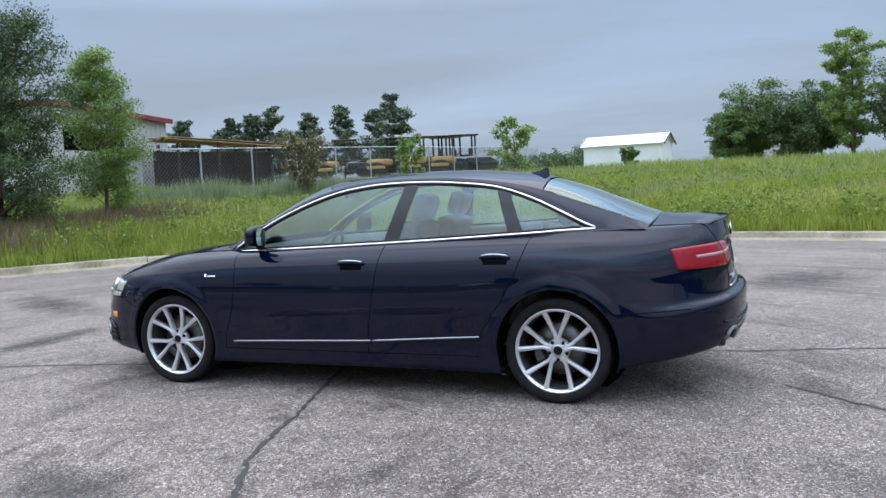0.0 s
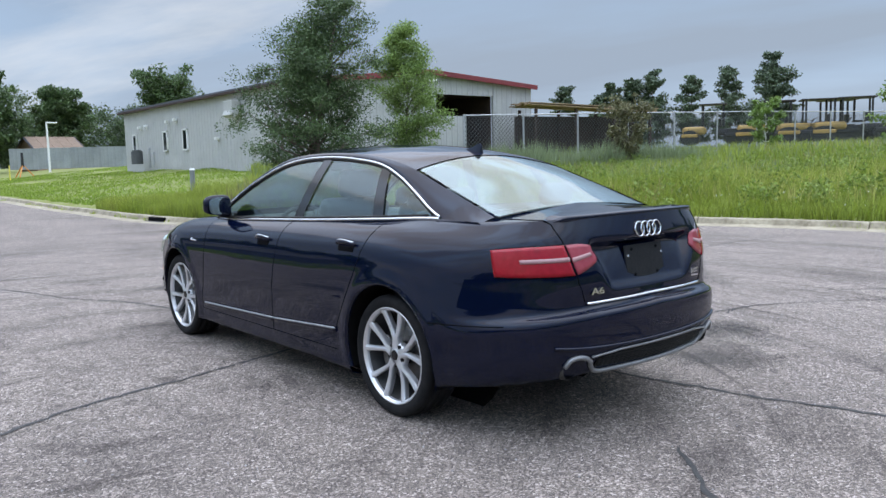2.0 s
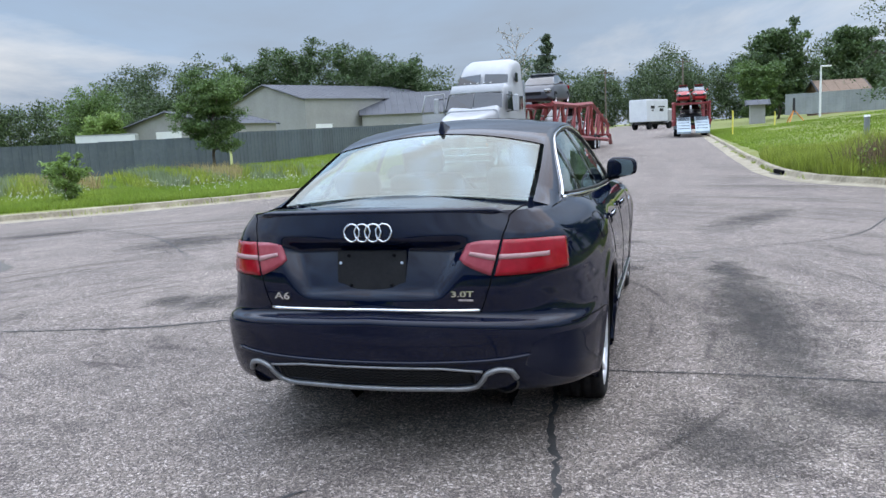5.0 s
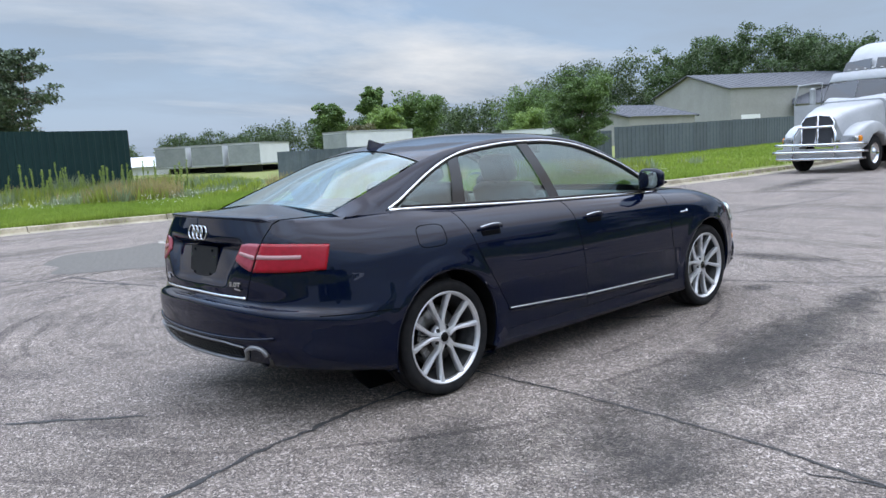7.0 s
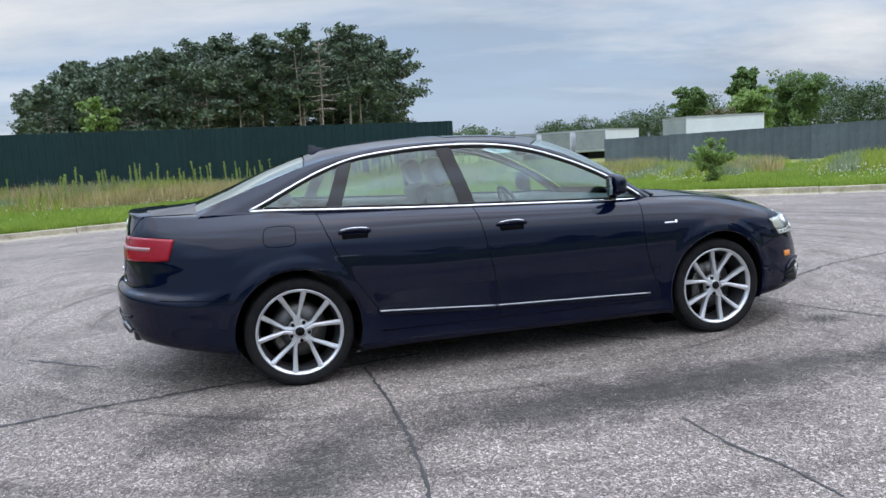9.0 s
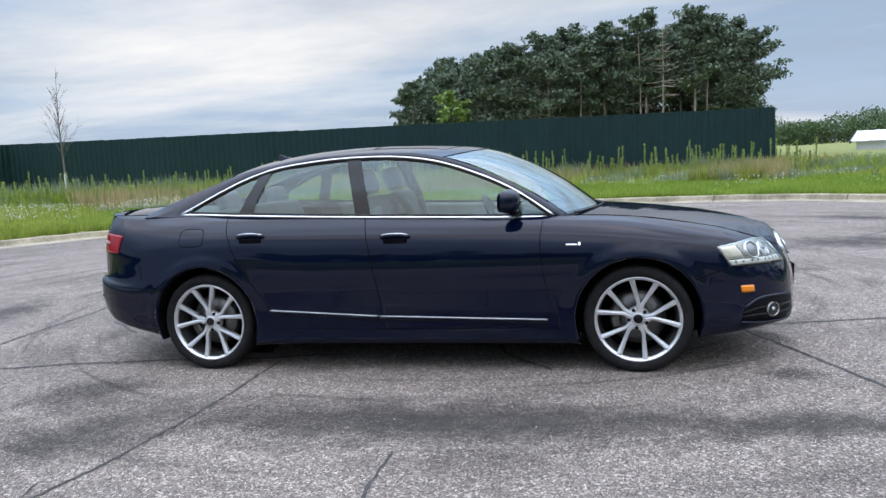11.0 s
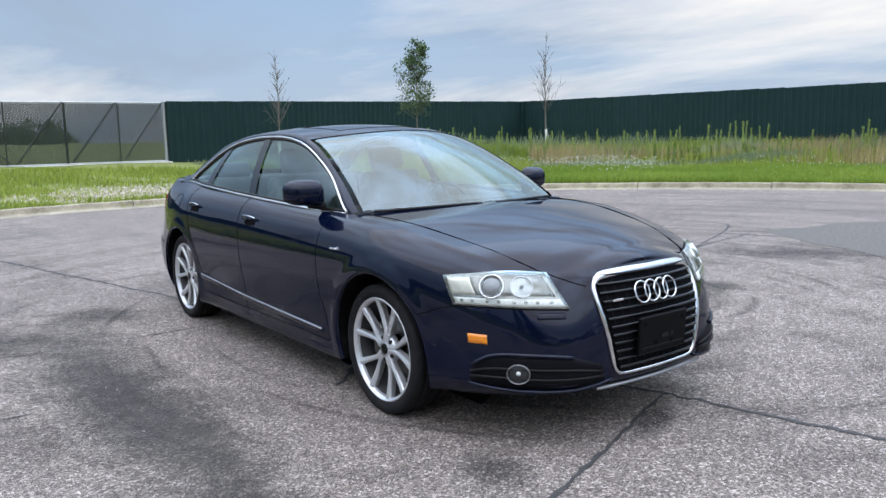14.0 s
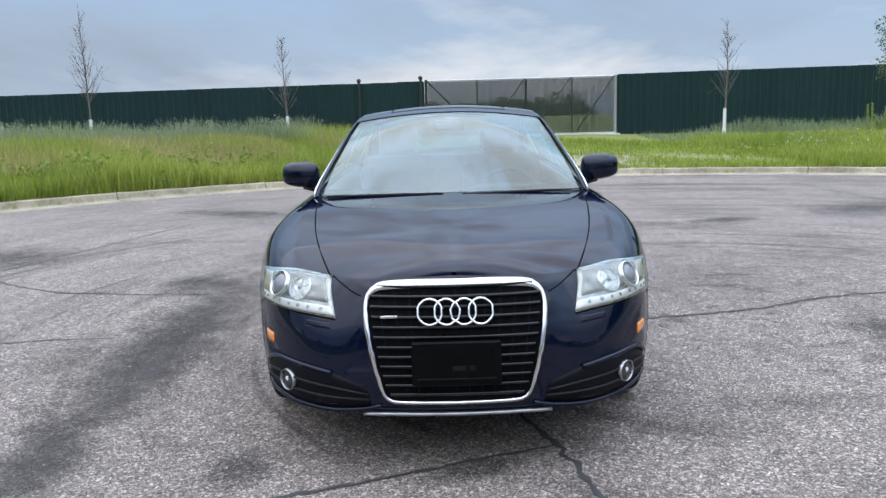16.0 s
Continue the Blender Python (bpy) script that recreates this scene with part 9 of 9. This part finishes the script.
# ---- grass ----
def blades(name, label, x, y, h, w, lean, material, rng, tri=True, kind="stuff", cat="grass"):
    """Grass blades as bent slivers rooted on the ground."""
    n = len(x)
    z = terrain(x, y) - .02
    a = rng.uniform(0, 2 * np.pi, n)
    b = rng.uniform(0, 2 * np.pi, n)
    ww = w * rng.uniform(.6, 1.3, n)
    hh = h * rng.uniform(.55, 1.25, n)
    dx, dy = np.cos(a) * ww / 2, np.sin(a) * ww / 2
    lx, ly = np.cos(b) * hh * lean * rng.uniform(.2, 1.2, n), np.sin(b) * hh * lean * rng.uniform(.2, 1.2, n)
    p0 = np.stack([x - dx, y - dy, z], 1)
    p1 = np.stack([x + dx, y + dy, z], 1)
    p2 = np.stack([x + dx * .7 + lx * .4, y + dy * .7 + ly * .4, z + hh * .6], 1)
    p3 = np.stack([x - dx * .7 + lx * .4, y - dy * .7 + ly * .4, z + hh * .6], 1)
    p4 = np.stack([x + lx, y + ly, z + hh], 1)
    V = np.stack([p0, p1, p2, p3, p4], 1).reshape(-1, 3)
    i = np.arange(n)[:, None] * 5
    F = np.concatenate([i + np.array([[0, 1, 2]]), i + np.array([[0, 2, 3]]), i + np.array([[3, 2, 4]])], 0)
    o = fast(name, V, F, material)
    return tagged(o, label, cat, kind=kind)


def scatter(n, a0, a1, d0, d1, rng, power=1.0):
    """Random places outside the kerb between two bearings and two distances from it."""
    a = np.radians(rng.uniform(a0, a1, n))
    r = CR + d0 + (d1 - d0) * rng.uniform(0, 1, n) ** power
    x, y = CX + r * np.cos(a), CY + r * np.sin(a)
    d = edge_distance(x, y)
    ok = d > max(.20, d0 * .6)
    return x[ok], y[ok], d[ok]


def patchy(x, y, s=.35, seed=0.0):
    return .5 + .25 * np.sin(x * s + seed) * np.cos(y * s * 1.3 + seed * 2) + .25 * np.sin((x + y) * s * 2.1 + seed)


g = np.random.default_rng(99)
# eastern bank: tall wild grass
x, y, d = scatter(120000, -62, 66, .1, 9, g, 1.25)
pz = patchy(x, y, .5, 1)
blades("wild_grass", "tall wild green grass on the eastern bank", x, y, (.26 + .40 * pz) * np.clip(.45 + d / 3, .45, 1.1), .020, .45, M_BLADE, g)
x, y, d = scatter(60000, -62, 62, 8, 30, g, 1.1)
blades("wild_grass", "tall wild green grass further up the bank", x, y, .38 + .35 * patchy(x, y, .3, 2), .05, .4, M_BLADE, g)
x, y, d = scatter(52000, -62, 60, 1.2, 22, g, 1.0)
k_ = (patchy(x, y, .28, 4) > .56) & (patchy(x, y, 1.3, 9) > .36)
blades("dry_grass", "dry straw-coloured grass heads among the green", x[k_], y[k_], .55, .016 + .0012 * d[k_], .35, M_STRAW, g)
x, y, d = scatter(46000, -60, 62, 4, 26, g)
k_ = patchy(x, y, .4, 7) + d * .026 > .66
blades("tall_weeds", "grey-green tall weeds on the bank", x[k_], y[k_], .56, .035, .3, M_WEED, g)
x, y, d = scatter(30000, -62, 62, 1.2, 9, g)
k_ = patchy(x, y, .6, 3) + .5 * patchy(x, y, 2.4, 6) + g.uniform(-.2, .2, len(x)) > .78
blades("seeding_grass", "pale yellow-green seeding grass on the eastern bank", x[k_], y[k_], .48 + .2 * patchy(x[k_], y[k_], 1.3, 2), .022, .4, mat("seeding_grass", (.32, .33, .08), (.50, .47, .16), .7, .7, island=.35, transl=.35), g)
# grey-green weeds along the chain-link fence
x, y = g.uniform(14.2, 24, 9000), g.uniform(-1.6, .3, 9000)
y = y + 15.2 - (x - 15) * .172
k_ = patchy(x, y, .9, 3) > .35
blades("tall_weeds", "grey-green tall weeds along the chain-link fence", x[k_], y[k_], .55 + .7 * patchy(x[k_], y[k_], 1.1, 2), .03, .3, M_WEED, g)
# leafy weed clumps on the banks
cx, cy, cd = scatter(900, -64, 60, .4, 13, g)
k_ = (cy > -6) | (cd < 2.2)
cx, cy = cx[k_], cy[k_]
cz = terrain(cx, cy)
n_c = len(cx)
C = np.repeat(np.stack([cx, cy, cz], 1), 5, 0)
C = C + np.stack([g.normal(0, .16, len(C)), g.normal(0, .16, len(C)), g.uniform(.1, .62, len(C))], 1)
V, F = leaf_cloud(C, .10, .05, 16, g, 1)
tagged(fast("weed_clumps", V, F, mat("weed_clump_leaf", (.11, .19, .025), (.22, .30, .06), .8, .6, island=.35, transl=.35)), "leafy green weed clumps among the bank grass", "weeds", kind="stuff")
# weeds under the bank trees
x = np.concatenate([g.normal(7.2, 1.1, 5000), g.normal(9.8, 1.2, 4000)])
y = np.concatenate([g.normal(12.4, .55, 5000), g.normal(12.0, .6, 4000)])
k_ = edge_distance(x, y) > .4
blades("dry_weeds", "rusty brown dry weeds under the bank trees", x[k_], y[k_], .66, .03, .35, mat("rusty_weed", (.15, .09, .055), (.27, .19, .12), .9, .8, island=.35, transl=.2), g)
# north-east lawn: longer by the kerb, mown beyond
x, y, d = scatter(60000, 60, 84, .1, 9, g, 1.2)
blades("verge_grass", "long green verge grass by the north kerb", x, y, .16 + .22 * np.clip(1 - d / 5, 0, 1) * (patchy(x, y, .6, 3) + .5), .018, .4, M_BLADE, g)
a = g.uniform(0, 1, 90000)
x, y = 4.6 + 30 * g.uniform(0, 1, 90000) ** 1.3, 15 + 55 * g.uniform(0, 1, 90000)
k_ = (edge_distance(x, y) > .25) & (x > 4)
blades("lawn", "mown green lawn beside the road", x[k_], y[k_], .09, .05, .4, M_MOWN, g)
# north-west verge: short clover and grass, weeds before the fence
x, y, d = scatter(90000, 97, 168, .1, 7, g, 1.1)
blades("verge_grass", "short bright green grass on the west verge", x, y, .12 + .05 * patchy(x, y, .7, 2), .022, .5, M_MOWN, g)
x, y = -8.2 - 12 * g.uniform(0, 1, 40000), 16 + 45 * g.uniform(0, 1, 40000) ** 1.3
k_ = edge_distance(x, y) > .25
blades("verge_grass", "green verge grass before the grey fence", x[k_], y[k_], .15, .04, .45, M_MOWN, g)
x, y, d = scatter(40000, 112, 172, 5.0, 15, g)
k_ = patchy(x, y, .55, 5) + .5 * patchy(x, y, 2.1, 3) + g.uniform(-.15, .15, len(x)) > np.interp(np.degrees(np.arctan2(y - CY, x - CX)) % 360, [112, 128], [.95, .60])
x, y = x[k_], y[k_]
m_ = patchy(x, y, 1.4, 8) > .52
for q_, mm, lab in ((m_, M_WEED, "tall grey-green weeds before the grey fence"), (~m_, M_BLADE, "tall green grass tufts before the grey fence")):
    blades("tall_weeds", lab, x[q_], y[q_], .16 + .42 * patchy(x[q_], y[q_], .5, 5), .04, .4, mm, g)
x, y, d = scatter(15000, 120, 172, 6, 15, g)
k_ = patchy(x, y, .4, 3) > .64
blades("dry_grass", "straw-coloured grass before the grey fence", x[k_], y[k_], .52, .03, .35, M_STRAW, g)
# west verge below the green fence
x, y, d = scatter(110000, 166, 232, .1, 5.2, g, 1.1)
blades("verge_grass", "short bright green grass below the green fence", x, y, .13 + .06 * patchy(x, y, .7, 8), .022, .5, M_MOWN, g)
x, y, d = scatter(70000, 160, 236, 4.6, 11.5, g)
ramp_ = np.clip((d - 4.2) / 3.6, .25, 1.0)
k_ = patchy(x, y, .8, 2) + .4 * patchy(x, y, 2.9, 5) > .62
blades("tall_grass", "tall mixed green grass along the green fence", x[k_], y[k_], ((.32 + .34 * patchy(x, y, .45, 9)) * ramp_)[k_], .03, .4, M_BLADE, g)
blades("tall_weeds", "tall grey-green weeds along the green fence", x[~k_], y[~k_], ((.30 + .50 * patchy(x, y, 1.1, 3)) * ramp_)[~k_], .032, .4, M_WEED, g)
x, y, d = scatter(3400, 216, 246, 3.0, 6.6, g)
k_ = patchy(x, y, .9, 4) + .5 * patchy(x, y, 3.1, 6) > .84
V, F = leaf_cloud(np.stack([x[k_], y[k_], terrain(x[k_], y[k_]) + g.uniform(.12, .38, int(k_.sum()))], 1), .010, .015, 5, g, 1)
tagged(fast("daisy_flowers", V, F, M_FLOWER), "white flower heads in loose drifts below the green fence", "flowers", kind="stuff")
x, y, d = scatter(42000, 160, 228, 5.2, 11, g)
k_ = patchy(x, y, .35, 6) + .4 * patchy(x, y, 2.2, 3) + g.uniform(-.15, .15, len(x)) > .78
blades("dry_grass", "rusty dry grass along the green fence", x[k_], y[k_], .62, .022, .35, M_STRAW, g)
# south verge
x, y, d = scatter(90000, 228, 300, .1, 9, g, 1.15)
k_ = (np.hypot((x + 2.6) / 2.2, (y + 15) / 1.4) > 1) | (g.uniform(0, 1, len(x)) < .15)
bare_ = np.where((x > -8) & (x < 2.6), .35, 1.0)
k_ &= (bare_ == 1) | (patchy(x, y, .9, 7) + patchy(x, y, 2.7, 3) * .5 + g.uniform(-.3, .3, len(x)) > .62)
blades("verge_grass", "rough green grass on the south verge", x[k_], y[k_], (.16 + .20 * patchy(x[k_], y[k_], .5, 4) * np.clip(d[k_] / 3, .5, 1.5)) * np.where(bare_[k_] < 1, .55, 1.0), .022, .45, M_BLADE, g)
x, y, d = scatter(70000, 268, 322, .1, 11, g, 1.15)
k_ = x > 2.2 + .5 * np.sin(y * 1.3)
x, y, d = x[k_], y[k_], d[k_]
blades("wild_grass", "tall wild grass on the south-east verge", x, y, .35 + .40 * patchy(x, y, .5, 6), .022, .42, M_BLADE, g)
x, y, d = scatter(30000, 262, 322, 1.5, 11, g)
k_ = (patchy(x, y, .4, 2) > .42) & (x > 2.4)
blades("dry_grass", "straw-coloured grass on the south-east verge", x[k_], y[k_], .6, .02, .35, M_STRAW, g)
x, y, d = scatter(26000, 236, 322, 8, 12.5, g)
k_ = (x < -7.2) | (x > 1.6)
x, y, d = x[k_], y[k_], d[k_]
k_ = patchy(x, y, 1.0, 4) + .5 * patchy(x, y, 3.0, 2) + (d - 10) * .10 > .66
x, y, d = x[k_], y[k_], d[k_]
blades("tall_weeds", "grey-green tall weeds before the fence", x, y, (.22 + .40 * patchy(x, y, .8, 1)) * np.clip((np.abs(x + 2.8) - 4.0) / 4, .4, 1), .028, .4, M_WEED, g)
# yellowing mid-height grass, then seeding weeds, on the south-east bank
x, y, d = scatter(34000, 292, 330, 2.0, 8.5, g)
k_ = patchy(x, y, .55, 8) + .5 * patchy(x, y, 2.3, 1) + g.uniform(-.2, .2, len(x)) > .62
blades("dry_grass", "yellowing grass half-way up the south-east bank", x[k_], y[k_], .50 + .15 * patchy(x[k_], y[k_], 1.2, 5), .030, .38, mat("yellowing_grass", (.30, .27, .07), (.50, .42, .16), .7, .7, island=.35, transl=.3), g)
x, y, d = scatter(26000, 286, 336, 6.5, 14, g)
k_ = patchy(x, y, .7, 3) + .5 * patchy(x, y, 2.6, 7) > .62
blades("tall_weeds", "grey seeding weeds high on the south-east bank", x[k_], y[k_], .55 + .45 * patchy(x[k_], y[k_], 1.1, 2), .032, .35, M_WEED, g)
x, y = x[k_][::18], y[k_][::18]
V, F = leaf_cloud(np.stack([x, y, terrain(x, y) + g.uniform(.45, .95, len(x))], 1), .05, .035, 7, g, 1.2)
tagged(fast("seed_heads", V, F, mat("grey_seed_head", (.19, .22, .14), (.32, .34, .25), 2, .8, island=.3, transl=.2)), "pale grey-green seed heads of the tall bank weeds", "weeds", kind="stuff")
# small growth in the kerb joint
s_k = g.uniform(seg_len[20], seg_len[-20], 7000)
pk_ = np.array([np.interp(s_k, seg_len, EDGE[:, c]) for c in (0, 1)]).T + g.normal(0, .05, (7000, 2))
kk_ = (np.sin(s_k * 1.7) + np.sin(s_k * .61 + 2) + .8 * np.sin(s_k * 5.3)) > .30
xx, yy = pk_[kk_, 0], pk_[kk_, 1]
n = len(xx)
a = g.uniform(0, 2 * np.pi, n)
hh = g.uniform(.03, .15, n)
V = np.stack([np.stack([xx - .008, yy, np.full(n, 0.0)], 1), np.stack([xx + .008, yy, np.full(n, 0.0)], 1), np.stack([xx + np.cos(a) * .05, yy + np.sin(a) * .05, hh], 1)], 1).reshape(-1, 3)
tagged(fast("gutter_weeds", V, np.arange(3 * n).reshape(n, 3), M_BLADE), "small weeds growing along the kerb joint", "weeds", kind="stuff")

# white clover heads
x1, y1, d1 = scatter(1500, 100, 165, 1.5, 7, g)
x2, y2, d2 = scatter(1500, 168, 250, 3.0, 8, g)
x3, y3, d3 = scatter(2600, -60, 60, .5, 9, g)
x, y = np.concatenate([x1, x2, x3]), np.concatenate([y1, y2, y3])
k_ = patchy(x, y, .6, 5) > .42
x, y = x[k_], y[k_]
z = terrain(x, y) + g.uniform(.12, .32, len(x))
c = np.stack([x, y, z], 1)
V, F = leaf_cloud(c, .010, .015, 5, g, 1)
tagged(fast("clover_flowers", V, F, M_FLOWER), "small white flower heads scattered in the verge", "flowers", kind="stuff")

# upright weed spires along the western fence
paths, radii, C = [], [], []
for k in range(300):
    a = math.radians(g.uniform(158, 240))
    r = CR + g.uniform(6.2, 9.6)
    x, y = CX + r * math.cos(a), CY + r * math.sin(a)
    if x < -24.6 or y < -24.6:
        continue
    z = ground_at(x, y)
    h = g.uniform(.45, 1.3)
    tip = np.array([x + g.normal(0, .05), y + g.normal(0, .05), z + h])
    paths.append(np.array([[x, y, z], [(x + tip[0]) / 2, (y + tip[1]) / 2, z + h * .5], tip]))
    radii.append(np.array([.014, .012, .006]))
    for q in np.linspace(.25, 1, 24):
        C.append(np.array([x, y, z]) * (1 - q) + tip * q)
V, F = tubes(paths, radii, 4)
tagged(obj("weed_stems", V, F, M_WEED), "upright stems of tall weeds along the green fence", "weeds", kind="stuff")
V, F = leaf_cloud(np.array(C), .020, .034, 7, g, .8)
tagged(fast("weed_spires", V, F, mat("spire_green", (.17, .26, .05), (.29, .38, .09), 1.0, .6, island=.3, transl=.3)), "bright leafy spires of tall weeds along the green fence", "weeds", kind="stuff")
